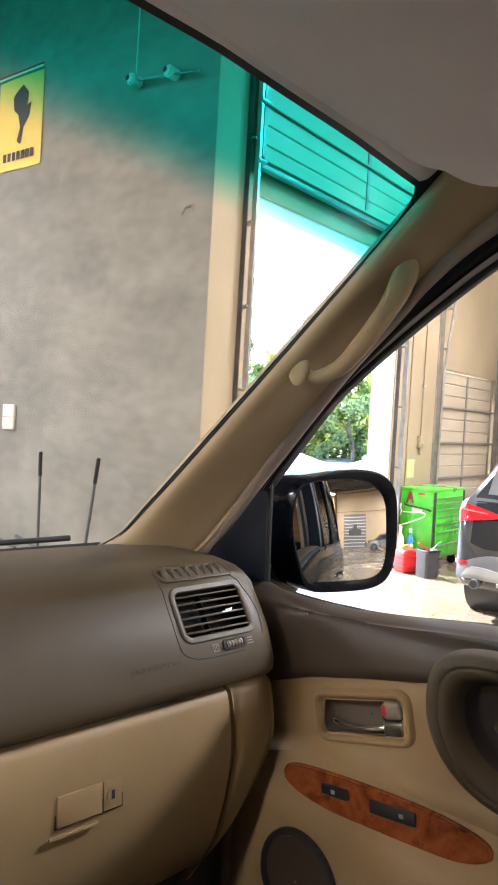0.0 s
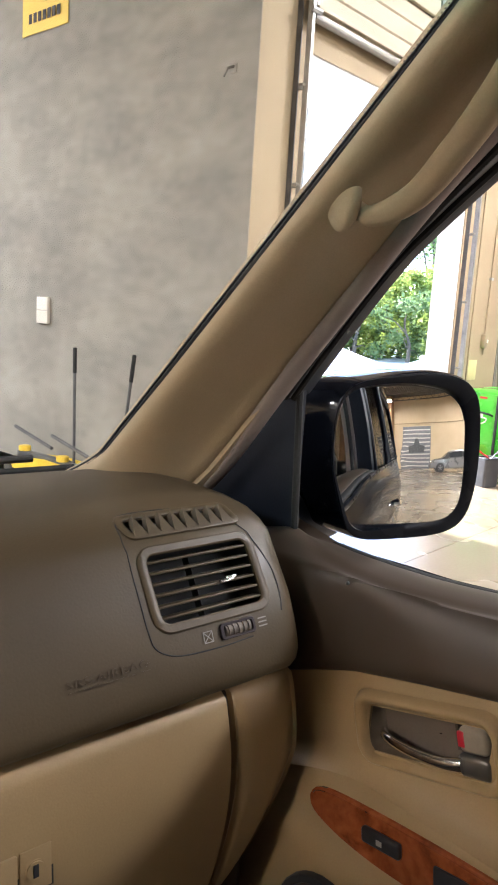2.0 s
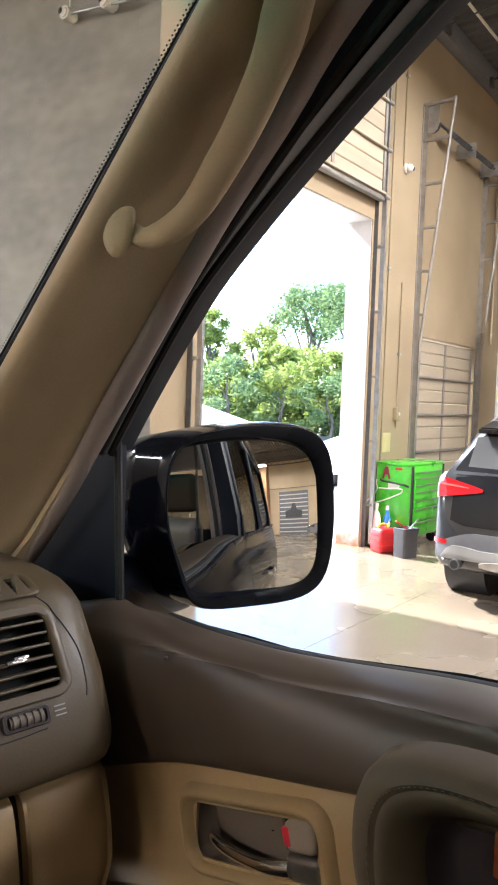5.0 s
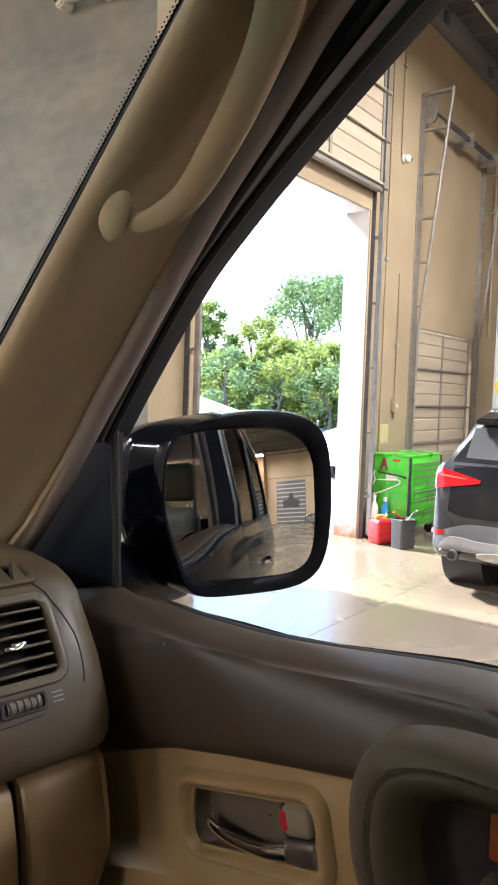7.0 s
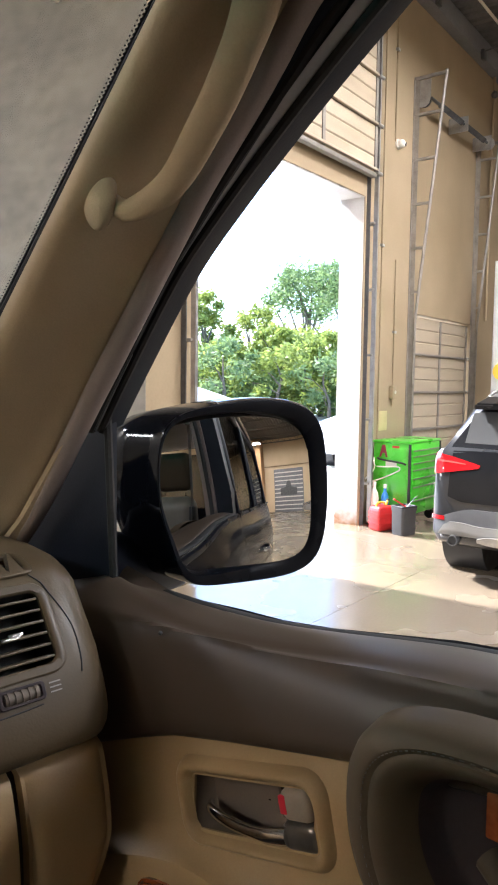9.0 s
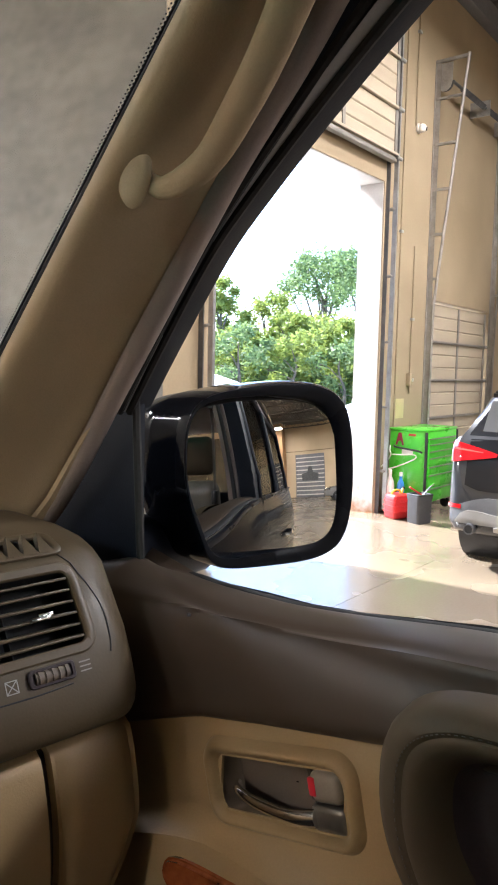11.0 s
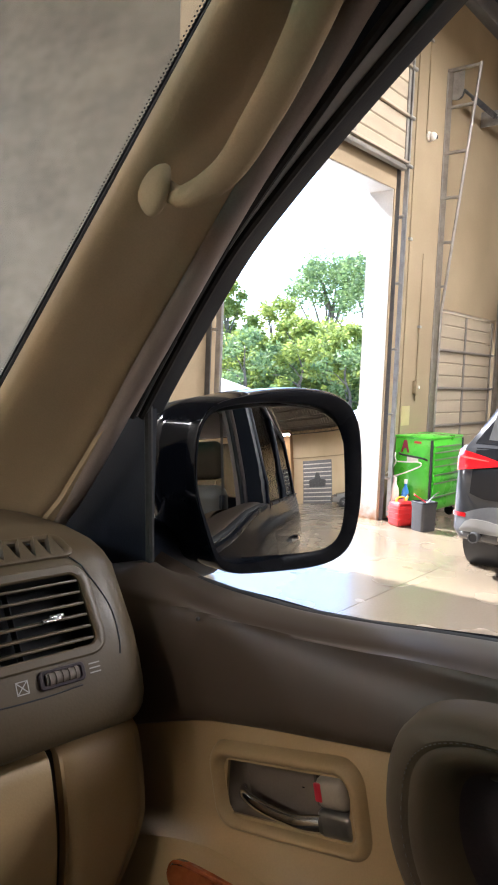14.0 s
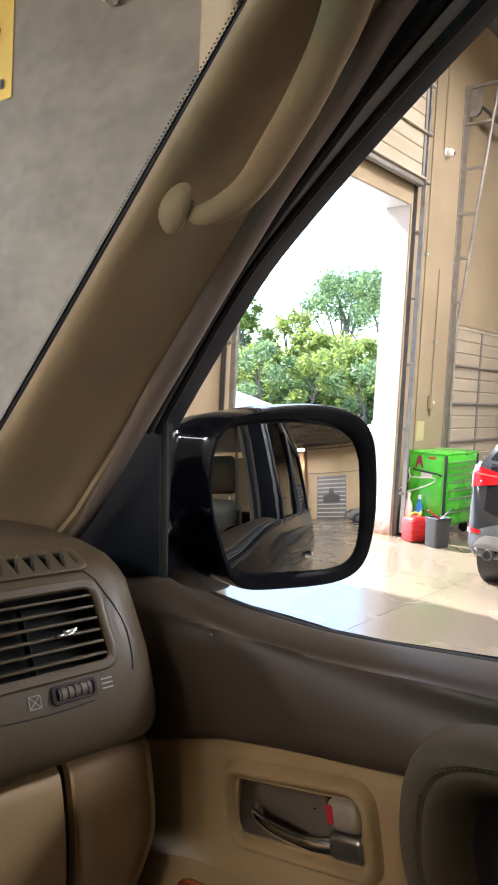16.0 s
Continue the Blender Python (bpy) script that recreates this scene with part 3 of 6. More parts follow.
def wall_conduits():
    t = thing("conduit", HALL @ pose(4.29, 0, 4.55), "thin tan conduit down the wall to a round camera", "conduit")
    part("pipe", rod((0, -0.012, 0.05), (0, -0.012, 2.1), 0.009, 8), M_WALL, t)
    part("clip", box(-0.03, 0.03, -0.035, -0.001, 1.1, 1.13), M_STEEL, t)
    c = thing("security_camera", HALL @ pose(4.36, 0, 4.58), "white turret security camera on the wall", "camera")
    part("base", rod((0, -0.002, 0), (0, -0.03, 0), 0.06, 20, bevel=0.006), M_PAPER, c)
    part("ball", ball((0, -0.06, 0), 0.05), M_PAPER, c)
    part("lens", rod((0.02, -0.10, -0.01), (0.025, -0.112, -0.012), 0.022, 14), M_BLACK, c, "dark lens")
    for u, z0, z1 in ((4.00, 0.0, 6.6), (4.39, 1.40, 3.2)):
        p = thing("wall_pipe", HALL @ pose(u, 0, z0), "thin painted pipe fixed to the tan wall", "pipe")
        part("pipe", rod((0, -0.012, 0), (0, -0.012, z1 - z0), 0.008, 8), M_WALL, p)
        part("clip", box(-0.03, 0.03, -0.034, -0.001, (z1 - z0) / 2, (z1 - z0) / 2 + 0.03), M_STEEL, p)
    s = thing("switch_box", HALL @ pose(4.36, 0, 1.57), "small tan switch box on the wall", "switch box")
    part("body", box(-0.05, 0.05, -0.06, -0.001, -0.08, 0.08, 0.008), M_WALL, s)
    part("toggle", box(-0.012, 0.012, -0.075, -0.061, -0.02, 0.02, 0.004), M_PAPER, s)
    whole("wall_notice", box(-0.11, 0.11, -0.006, -0.001, -0.12, 0.12, 0.002), surface("faded_yellow_card", (0.44, 0.36, 0.17), (0.52, 0.43, 0.22), 0.6), "faded yellow card fixed to the tan wall", "notice", m=HALL @ pose(4.16, 0, 1.22))


wall_conduits()


def lift_column():
    t = thing("lift_column", HALL @ pose(6.44, -0.75, 0), "pale grey two-post lift column with a yellow disc", "lift column")
    part("post", joined(box(-0.13, -0.11, -0.14, 0.14, 0.02, 3.4), None, joined(box(-0.13, 0.16, 0.12, 0.14, 0.02, 3.4), None, box(-0.13, 0.16, -0.14, -0.12, 0.02, 3.4))), surface("pale_grey_enamel", (0.5, 0.5, 0.5), (0.62, 0.62, 0.61), 0.35, scale=3), t)
    part("base_plate", box(-0.3, 0.3, -0.3, 0.3, 0.0, 0.02, 0.004), M_DARK_STEEL, t)
    part("carriage", box(-0.09, 0.17, -0.1, 0.1, 1.0, 1.7, 0.01), M_BLACK, t)
    part("disc", rod((-0.131, 0.0, 1.87), (-0.136, 0.0, 1.87), 0.12, 24), M_YELLOW, t, "yellow warning disc")
    part("disc_mark", slab([(-0.05, -0.04), (0.05, -0.04), (0, 0.05)], 0.003, pose(-0.136, 0.0, 1.87, 90, 0, -90)), M_DARK_STEEL, t, "small dark triangle")
    for k in range(7):
        z = 2.25 + 0.085 * k
        part("letter_bar", box(-0.134, -0.1305, -0.05, 0.05, z, z + 0.055), M_STEEL, t, "unreadable grey letter")
    return t


lift_column()


# ---- things by the door ----
def tool_cabinet():
    t = thing("tool_cabinet", HALL @ pose(3.80, -0.53, 0), "lime green steel tool cabinet with black rails", "tool cabinet")
    W, D, H = 0.90, 0.46, 0.98
    part("body", box(0, W, 0, D, 0.14, H, 0.012), M_GREEN, t)
    part("lid", box(-0.008, W + 0.008, -0.008, D + 0.008, H, H + 0.03, 0.01), M_GREEN, t)
    z = 0.17
    for h in (0.16, 0.16, 0.10, 0.10, 0.08, 0.08, 0.07):
        d = part("drawer", box(0.05, W - 0.05, -0.014, -0.001, z, z + h - 0.012, 0.004), M_GREEN, t)
        part("pull", box(0.07, W - 0.07, -0.026, -0.0145, z + h - 0.034, z + h - 0.018, 0.004), M_STEEL, d, "satin metal pull")
        z += h
    for x in (0.0, W):
        part("corner_rail", box(x - 0.014, x + 0.014, -0.016, 0.012, 0.12, H - 0.005, 0.005), M_BLACK, t, "black corner rail")
    part("side_rail", sweep(spline([(-0.002, 0.05, 0.74), (-0.05, 0.07, 0.76), (-0.05, D - 0.1, 0.79), (-0.002, D - 0.06, 0.80)], 16), 0.012, 8), M_BLACK, t, "black push bar")
    part("badge", slab([(-0.055, -0.07), (-0.03, -0.07), (-0.014, -0.02), (0.014, -0.02), (0.03, -0.07), (0.055, -0.07), (0.018, 0.075), (-0.018, 0.075)], 0.003, pose(-0.001, 0.33, 0.88, 90, 0, -90)), plain("badge_dark_red", (0.25, 0.02, 0.05), 0.4), t, "dark red badge shape")
    part("label", box(-0.003, -0.0005, 0.13, 0.22, 0.925, 0.95), M_RED, t, "small red label")
    part("paper_label", box(-0.003, -0.0005, 0.16, 0.30, 0.70, 0.77), M_PAPER, t, "white label with unreadable print")
    for x in (0.08, W - 0.08):
        for y in (0.08, D - 0.08):
            w = part("caster", rod((x - 0.02, y, 0.06), (x + 0.02, y, 0.06), 0.06, 18, bevel=0.008), M_RUBBER, t)
            part("fork", box(x - 0.03, x + 0.03, y - 0.02, y + 0.02, 0.10, 0.14, 0.004), M_STEEL, w)
    h = thing("air_hose", HALL @ pose(3.80, -0.62, 0.5), "thin pale air hose looped over the cabinet's push bar", "hose")
    pts = [(-0.045, 0.52, 0.30), (-0.065, 0.515, 0.25), (-0.06, 0.50, 0.20), (-0.06, 0.55, 0.11), (-0.06, 0.63, 0.03), (-0.06, 0.625, 0.0), (-0.06, 0.58, 0.005), (-0.06, 0.42, 0.06), (-0.06, 0.20, 0.165), (-0.06, 0.18, 0.20), (-0.06, 0.22, 0.215), (-0.06, 0.34, 0.205), (-0.055, 0.48, 0.20)]
    part("tube", sweep(spline(pts, 70), 0.008, 8), M_PAPER, h)
    return t


tool_cabinet()


def jerry_can(name, m, w, d, h, material, label, spout):
    t = thing(name, m, label, "canister")
    part("body", box(-w / 2, w / 2, -d / 2, d / 2, 0, h * 0.82, 0.03, segs=3), material, t)
    part("shoulder", capped([[(x * s, y * s, z) for x, y in rounded(w, d, 0.035)] for s, z in ((0.98, h * 0.80), (0.92, h * 0.86), (0.7, h * 0.91))]), material, t)
    part("handle", sweep(spline([(-w * 0.34, 0, h * 0.86), (-w * 0.3, 0, h * 1.0), (w * 0.12, 0, h * 1.02), (w * 0.2, 0, h * 0.88)], 14), 0.013, 8), spout, t)
    part("spout", rod((w * 0.2, 0, h * 0.86), (w * 0.36, 0, h * 1.08), 0.02, 12, 0.012), spout, t)
    part("cap", rod((w * 0.36, 0, h * 1.08), (w * 0.4, 0, h * 1.13), 0.018, 12), M_BLACK, t)
    for z in (0.25, 0.45, 0.62):
        part("rib", box(-w / 2 - 0.004, w / 2 + 0.004, -d / 2 - 0.004, d / 2 + 0.004, h * z, h * z + 0.012, 0.004), material, t)
    return t


jerry_can("red_fuel_can", HALL @ pose(3.52, -0.33, 0, 0, 0, -25), 0.23, 0.20, 0.31, M_RED, "red plastic fuel can on the floor", M_YELLOW)


M_DARK_BIN = surface("dark_grey_plastic", (0.045, 0.045, 0.05), (0.075, 0.075, 0.08), 0.5, scale=5, fine=90, bump=0.06)


def oil_drain():
    t = thing("drain_canister", HALL @ pose(3.44, -0.64, 0, 0, 0, -20), "grey plastic drain canister with a red lever", "canister")
    part("body", capped([[(x, y, z) for x, y in rounded(0.22 * s, 0.19 * s, 0.03)] for s, z in ((0.92, 0.0), (0.96, 0.02), (1.0, 0.26), (1.06, 0.28), (1.06, 0.31))]), M_DARK_BIN, t)
    part("rim", joined(ring(rounded(0.24, 0.21, 0.03), rounded(0.19, 0.16, 0.025), 0.015, Matrix.Translation((0, 0, 0.311)))), M_BLACK, t)
    part("lever", sweep([(0.02, 0, 0.31), (-0.06, 0.02, 0.36), (-0.12, 0.04, 0.40)], 0.016, 8, 0.6), M_RED, t, "red lever")
    part("spanner", sweep([(0.0, -0.03, 0.30), (0.10, -0.05, 0.40), (0.15, -0.06, 0.43)], 0.011, 8, 0.5), M_CHROME, t, "metal tool standing in it")
    return t


oil_drain()


def bottle(m, material, h, r, label):
    t = thing("bottle", m, label, "bottle")
    part("body", capped([[(r * s * math.cos(a * math.pi / 8), r * s * math.sin(a * math.pi / 8), z) for a in range(16)] for s, z in ((0.92, 0), (1, 0.01), (1, h * 0.62), (0.85, h * 0.74), (0.38, h * 0.84), (0.36, h * 0.9))]), material, t)
    part("cap", rod((0, 0, h * 0.9), (0, 0, h), r * 0.42, 14, bevel=0.003), M_PAPER, t)
    return t


bottle(HALL @ pose(3.72, -0.13, 0), M_PAPER, 0.52, 0.055, "tall white plastic bottle on the floor")
bottle(HALL @ pose(3.74, -0.26, 0), surface("blue_plastic", (0.03, 0.17, 0.5), (0.05, 0.24, 0.62), 0.3), 0.50, 0.045, "blue plastic bottle beside the cabinet")


# ---- things on and before the concrete wall ----
def wall_banner():
    t = thing("banner", HALL @ pose(-0.01, 2.83, 4.30), "yellow hanging banner with a dark emblem shape and striped top", "banner")
    cloth = surface("yellow_banner_cloth", (0.72, 0.50, 0.08), (0.82, 0.60, 0.12), 0.7, scale=2, fine=200)
    rows = [[(-0.004 - 0.006 * math.sin(3 * y / 0.39 + z), y, z) for y in [0.39 - 0.065 * k for k in range(13)]] for z in [0.082 * k for k in range(13)]]
    part("cloth", thick(grid(rows), 0.004), cloth, t)
    for k, c in enumerate(((0.02, 0.25, 0.06), (0.75, 0.73, 0.7), (0.5, 0.03, 0.04))):
        part("stripe", box(-0.018, -0.0125, -0.39, 0.39, 0.988 + 0.022 * k, 1.008 + 0.022 * k), plain("stripe_%s" % "gwr"[k], c, 0.7), t)
    dark = plain("emblem_dark", (0.035, 0.03, 0.03), 0.7)
    part("emblem", slab([(-0.10, 0.08), (-0.02, 0.02), (0.02, -0.12), (-0.03, -0.26), (0.03, -0.30), (0.07, -0.12), (0.16, -0.02), (0.20, 0.12), (0.12, 0.10), (0.14, 0.24), (0.05, 0.33), (-0.05, 0.28), (-0.12, 0.22)], 0.003, pose(-0.0125, 0.0, 0.56, 90, 0, -90)), dark, t, "dark emblem shape")
    for k in range(7):
        part("letter_bar", box(-0.016, -0.0125, -0.27 + 0.08 * k, -0.215 + 0.08 * k, 0.10, 0.19), dark, t, "dark letter shape")
    return t


wall_banner()


def insulator_bar():
    t = thing("security_camera", HALL @ pose(0, -0.14, 4.75), "two white round security cameras on a conduit with a wire", "camera")
    part("rod", rod((-0.10, 1.11, 0.04), (-0.10, 0.30, -0.06), 0.012, 8), M_STEEL, t)
    for v, z in ((1.11, 0.04), (0.63, 0.0)):
        b = part("housing", rod((-0.02, v, z), (-0.15, v, z), 0.055, 18, bevel=0.015), M_PAPER, t)
        part("lens", ball((-0.125, v + 0.03, z + 0.015), 0.040, (0.9, 0.9, 0.9)), M_BLACK, b, "dark lens dome")
        part("collar", rod((-0.004, v, z), (-0.02, v, z), 0.03, 12), M_STEEL, b)
    part("wire", rod((-0.08, 1.10, 0.09), (-0.08, 1.08, TOP - 4.75), 0.008, 6), M_PAPER, t)
    return t


insulator_bar()
t = thing("outlet_box", HALL @ pose(0, 2.76, 1.48), "off-white outlet cover on the concrete wall", "outlet")
part("cover", box(-0.04, -0.0045, -0.10, 0.10, 0, 0.27, 0.008), M_PAPER, t)
part("seam", box(-0.044, -0.0405, -0.085, 0.085, 0.132, 0.138), M_GREY_PLASTIC, t)
t = thing("wall_hook", HALL @ pose(0, 0.25, 3.55), "small dark bracket on the concrete wall", "bracket")
part("plate", box(-0.010, -0.0045, -0.03, 0.03, -0.03, 0.04, 0.003), M_TRACK, t)
part("arm", sweep([(-0.008, 0.0, 0.02), (-0.05, 0.03, 0.0), (-0.06, 0.06, -0.06)], 0.010, 8), M_TRACK, t)


def floor_jack(v, lean, label):
    t = thing("trolley_jack", HALL @ pose(-0.32, v, 0, 0, 0, -86), label, "jack", "jacks by the wall")
    for y in (-0.13, 0.13):
        part("side_plate", slab([(-0.66, 0.06), (0.30, 0.06), (0.32, 0.12), (0.22, 0.21), (-0.05, 0.22), (-0.55, 0.17), (-0.68, 0.10)], 0.012, pose(0, y, 0, 90, 0, 0), 0.003), M_YELLOW, t, "yellow side plate")
        for x in (-0.58, 0.26):
            part("wheel", rod((x, y - 0.035, 0.055), (x, y + 0.035, 0.055), 0.055, 16, bevel=0.006), M_DARK_STEEL, t)
    part("lift_arm", box(-0.58, 0.2, -0.05, 0.05, 0.13, 0.22, 0.01), M_DARK_STEEL, t)
    part("saddle", rod((-0.52, 0, 0.22), (-0.52, 0, 0.27), 0.06, 16, bevel=0.005), M_YELLOW, t, "yellow saddle")
    part("pump_bar", rod((-0.75, 0.05, 0.43), (-0.12, 0.02, 0.30), 0.018, 8), M_DARK_STEEL, t, "dark bar lying across the jack")
    part("handle", rod((0.24, 0, 0.14), (0.24 + lean, 0.02, 1.29), 0.014, 10), M_DARK_STEEL, t, "upright dark handle")
    part("grip", rod((0.24 + lean * 0.80, 0.016, 1.06), (0.24 + lean * 1.01, 0.0202, 1.30), 0.018, 10, bevel=0.005), M_RUBBER, t)
    return t


floor_jack(2.01, -0.05, "yellow trolley jack with an upright handle by the wall")
floor_jack(1.36, 0.14, "yellow trolley jack with a leaning handle by the wall")


# ---- outdoors ----
def outdoors():
    bm = bmesh.new()
    # one sheet to the horizon, rising very slightly towards the trees
    us = [-900, -200, -60, -20, 0.0, 10, 30, 60, 120, 300, 900]
    vs = [-900, -200, -31, 0.0, 5, 10, 20, 40, 80, 300, 900]
    grid([[(u, v, -0.27 if v < 0 else -0.02) for u in us] for v in vs], bm=bm)
    m = surface("mown_grass_ground", (0.035, 0.06, 0.015), (0.09, 0.13, 0.035), 0.9, scale=0.5, fine=30, bump=0.3)
    whole("ground", bm, m, "green verge reaching to the distance", "ground", "structure", m=HALL)
    p = bmesh.new()
    slab([(-6, 0.325), (60, 0.325), (60, 30), (27, 24), (12, 16), (-6, 16)], 0.03, Matrix.Translation((0, 0, -0.03)), bm=p)
    whole("driveway", p, surface("sunlit_pale_concrete", (0.50, 0.48, 0.44), (0.62, 0.60, 0.56), 0.8, scale=0.5, fine=14, bump=0.1), "pale concrete driveway in full sun", "driveway", "structure", m=HALL)


outdoors()


def leaf_mat(name, low, high):
    m, nodes, links, p = node_mat(name)
    geo, ramp = nodes.new("ShaderNodeNewGeometry"), nodes.new("ShaderNodeValToRGB")
    ramp.color_ramp.elements[0].color, ramp.color_ramp.elements[1].color = (*low, 1), (*high, 1)
    links.new(geo.outputs["Random Per Island"], ramp.inputs[0])
    links.new(ramp.outputs[0], p.inputs["Base Color"])
    p.inputs["Roughness"].default_value = 0.5
    tr, mix = nodes.new("ShaderNodeBsdfTranslucent"), nodes.new("ShaderNodeMixShader")
    links.new(ramp.outputs[0], tr.inputs[0])
    mix.inputs[0].default_value = 0.55
    links.new(p.outputs[0], mix.inputs[1])
    links.new(tr.outputs[0], mix.inputs[2])
    links.new(mix.outputs[0], nodes["Material Output"].inputs[0])
    return m


M_LEAF = (leaf_mat("fresh_green_leaves", (0.20, 0.26, 0.05), (0.36, 0.41, 0.10)), leaf_mat("deep_green_leaves", (0.13, 0.20, 0.07), (0.23, 0.31, 0.12)))
M_BARK = surface("bark", (0.10, 0.085, 0.065), (0.19, 0.16, 0.125), 0.9, scale=6, fine=40, bump=0.8, stretch=(1, 1, 0.2))


def tree(u, v, h, wide, leaf, seed, clumps=34, low=0.18, leaves=190, size=0.19, name="tree", label=""):
    rnd = random.Random(seed)
    t = thing(name, HALL @ pose(u, v, -0.03), label or "leafy broad tree beyond the driveway", name, "trees beyond the driveway")
    bm = bmesh.new()
    base = 0.04 * h
    top = Vector((rnd.uniform(-0.4, 0.4), rnd.uniform(-0.4, 0.4), h * 0.72))
    sweep(spline([(0, 0, -0.1), (0.1, 0.05, h * 0.3), top * 0.75, top], 10), base, 8, radii=[1.0 - 0.085 * k for k in range(10)], bm=bm)
    tips = []
    for k in range(clumps):
        a = k * 2.399 + rnd.uniform(-0.3, 0.3)
        z = h * (low + (1 - low) * ((k + 0.5) / clumps) ** 0.85)
        q = (z / h - low) / (1 - low)
        r = wide * (0.35 + 0.75 * math.sin(math.pi * min(1, 0.18 + 0.78 * q))) * rnd.uniform(0.45, 1.0)
        tip = Vector((r * math.cos(a), r * math.sin(a), z))
        tips.append(tip)
        if k % 3 == 0:
            root = top * min(0.95, max(0.25, q * 0.8 + 0.1))
            sweep(spline([root, root.lerp(tip, 0.5) + Vector((0, 0, 0.2)), tip], 6), base * 0.35, 5, radii=[1, 0.8, 0.65, 0.5, 0.35, 0.2], bm=bm)
    part("trunk", bm, M_BARK, t)
    verts, faces = [], []
    for tip in tips:
        cr = wide * rnd.uniform(0.20, 0.36)
        for _ in range(leaves):
            d = Vector((rnd.gauss(0, 1), rnd.gauss(0, 1), rnd.gauss(0, 0.75)))
            c = tip + d.normalized() * cr * rnd.uniform(0.3, 1.05)
            c.z = max(c.z, 0.05)
            s = size * rnd.uniform(0.6, 1.3)
            x = Vector((rnd.gauss(0, 1), rnd.gauss(0, 1), rnd.gauss(0, 0.6))).normalized()
            y = x.cross(Vector((rnd.gauss(0, 1), rnd.gauss(0, 1), rnd.gauss(0, 1)))).normalized()
            n = len(verts)
            verts += [c - x * s, c + y * s * 0.45 + x * s * 0.1, c + x * s, c - y * s * 0.45 + x * s * 0.1]
            faces.append((n, n + 1, n + 2, n + 3))
    me = bpy.data.meshes.new("crown")
    me.from_pydata(verts, [], faces)
    me.materials.append(leaf)
    part("crown", me, None, t)
    return t


def bearing(degrees, far):
    """A place outdoors by its bearing from the car and its distance."""
    return -4.25 + far * math.sin(radians(degrees)), -4.1 + far * math.cos(radians(degrees))


for k, (a, far, h, w, leaf, low) in enumerate((
    (48.4, 48, 7.8, 2.8, 0, 0.1), (50.4, 44, 6.9, 1.7, 0, 0.1), (52.2, 40, 3.9, 1.7, 0, 0.05), (54.3, 46, 6.2, 2.0, 0, 0.1), (55.9, 40, 4.6, 1.9, 0, 0.05), (57.4, 47, 5.0, 2.2, 0, 0.1), (58.2, 52, 9.5, 3.2, 1, 0.72),
    (61.4, 50, 9.3, 3.4, 1, 0.64), (59.4, 40, 4.3, 2.2, 0, 0.05), (62.0, 42, 4.6, 2.4, 0, 0.05), (64.5, 44, 8.5, 3.2, 1, 0.1), (46.0, 46, 8.5, 3.2, 0, 0.1))):
    u, v = bearing(a, far)
    tree(u, v, h, w, M_LEAF[leaf], 40 + k, 28 if leaf else 30, low, 190 if leaf else 170, 0.15)
for k in range(9):
    u, v = bearing(48 + 2.0 * k, 36 + 2 * (k % 2))
    tree(u, v, 2.9 + 0.4 * (k % 3), 2.0, M_LEAF[(k // 2) % 2], 90 + k, 14, 0.05, 150, 0.13, "bush", "dense green bush at the driveway's edge")

# a low sunlit concrete ramp beside the drive
(u0, v0), (u1, v1) = bearing(46.0, 27), bearing(58.5, 26)
(u2, v2), (u3, v3) = bearing(58.5, 27.5), bearing(46.0, 28.5)
bm = bmesh.new()
q = [bm.verts.new(p) for p in ((u0, v0, -0.02), (u1, v1, -0.02), (u2, v2, -0.02), (u3, v3, -0.02), (u0, v0, 2.15), (u1, v1, 0.22), (u2, v2, 0.22), (u3, v3, 2.15))]
for f in ((0, 1, 2, 3), (4, 5, 6, 7), (0, 1, 5, 4), (1, 2, 6, 5), (2, 3, 7, 6), (3, 0, 4, 7)):
    bm.faces.new([q[i] for i in f])
bmesh.ops.bevel(bm, geom=bm.edges[:], offset=0.03, segments=2, affect="EDGES")
whole("concrete_ramp", bm, surface("whitewashed_concrete", (0.62, 0.61, 0.58), (0.74, 0.73, 0.70), 0.8, scale=1.0, fine=20), "low whitewashed concrete ramp outside in the sun", "ramp", m=HALL)


# ---- the car the camera sits in: y ahead, x towards the passenger's side ----
XC = 0.18
suv = thing("suv", pose(XC, -0.9, 0), "black full-size SUV with tan and taupe interior, parked in the workshop", "car", in_world=True)


def flip(bm):
    """Mirrors a mesh to the car's other side."""
    bmesh.ops.transform(bm, matrix=Matrix.Translation((2 * XC, 0, 0)) @ Matrix.Diagonal((-1, 1, 1, 1)), verts=bm.verts)
    return bm


def screen_point(q, z):
    """A place on the windscreen: q from -1 to 1 across, at a height."""
    s = (z - 1.3) / 0.82
    half = 0.715 - 0.035 * s
    bow = 1 - q * q
    return Vector((XC + q * half, 1.549 - 1.222 * (z - 1.3) + 0.07 * bow, z + 0.03 * bow * s))


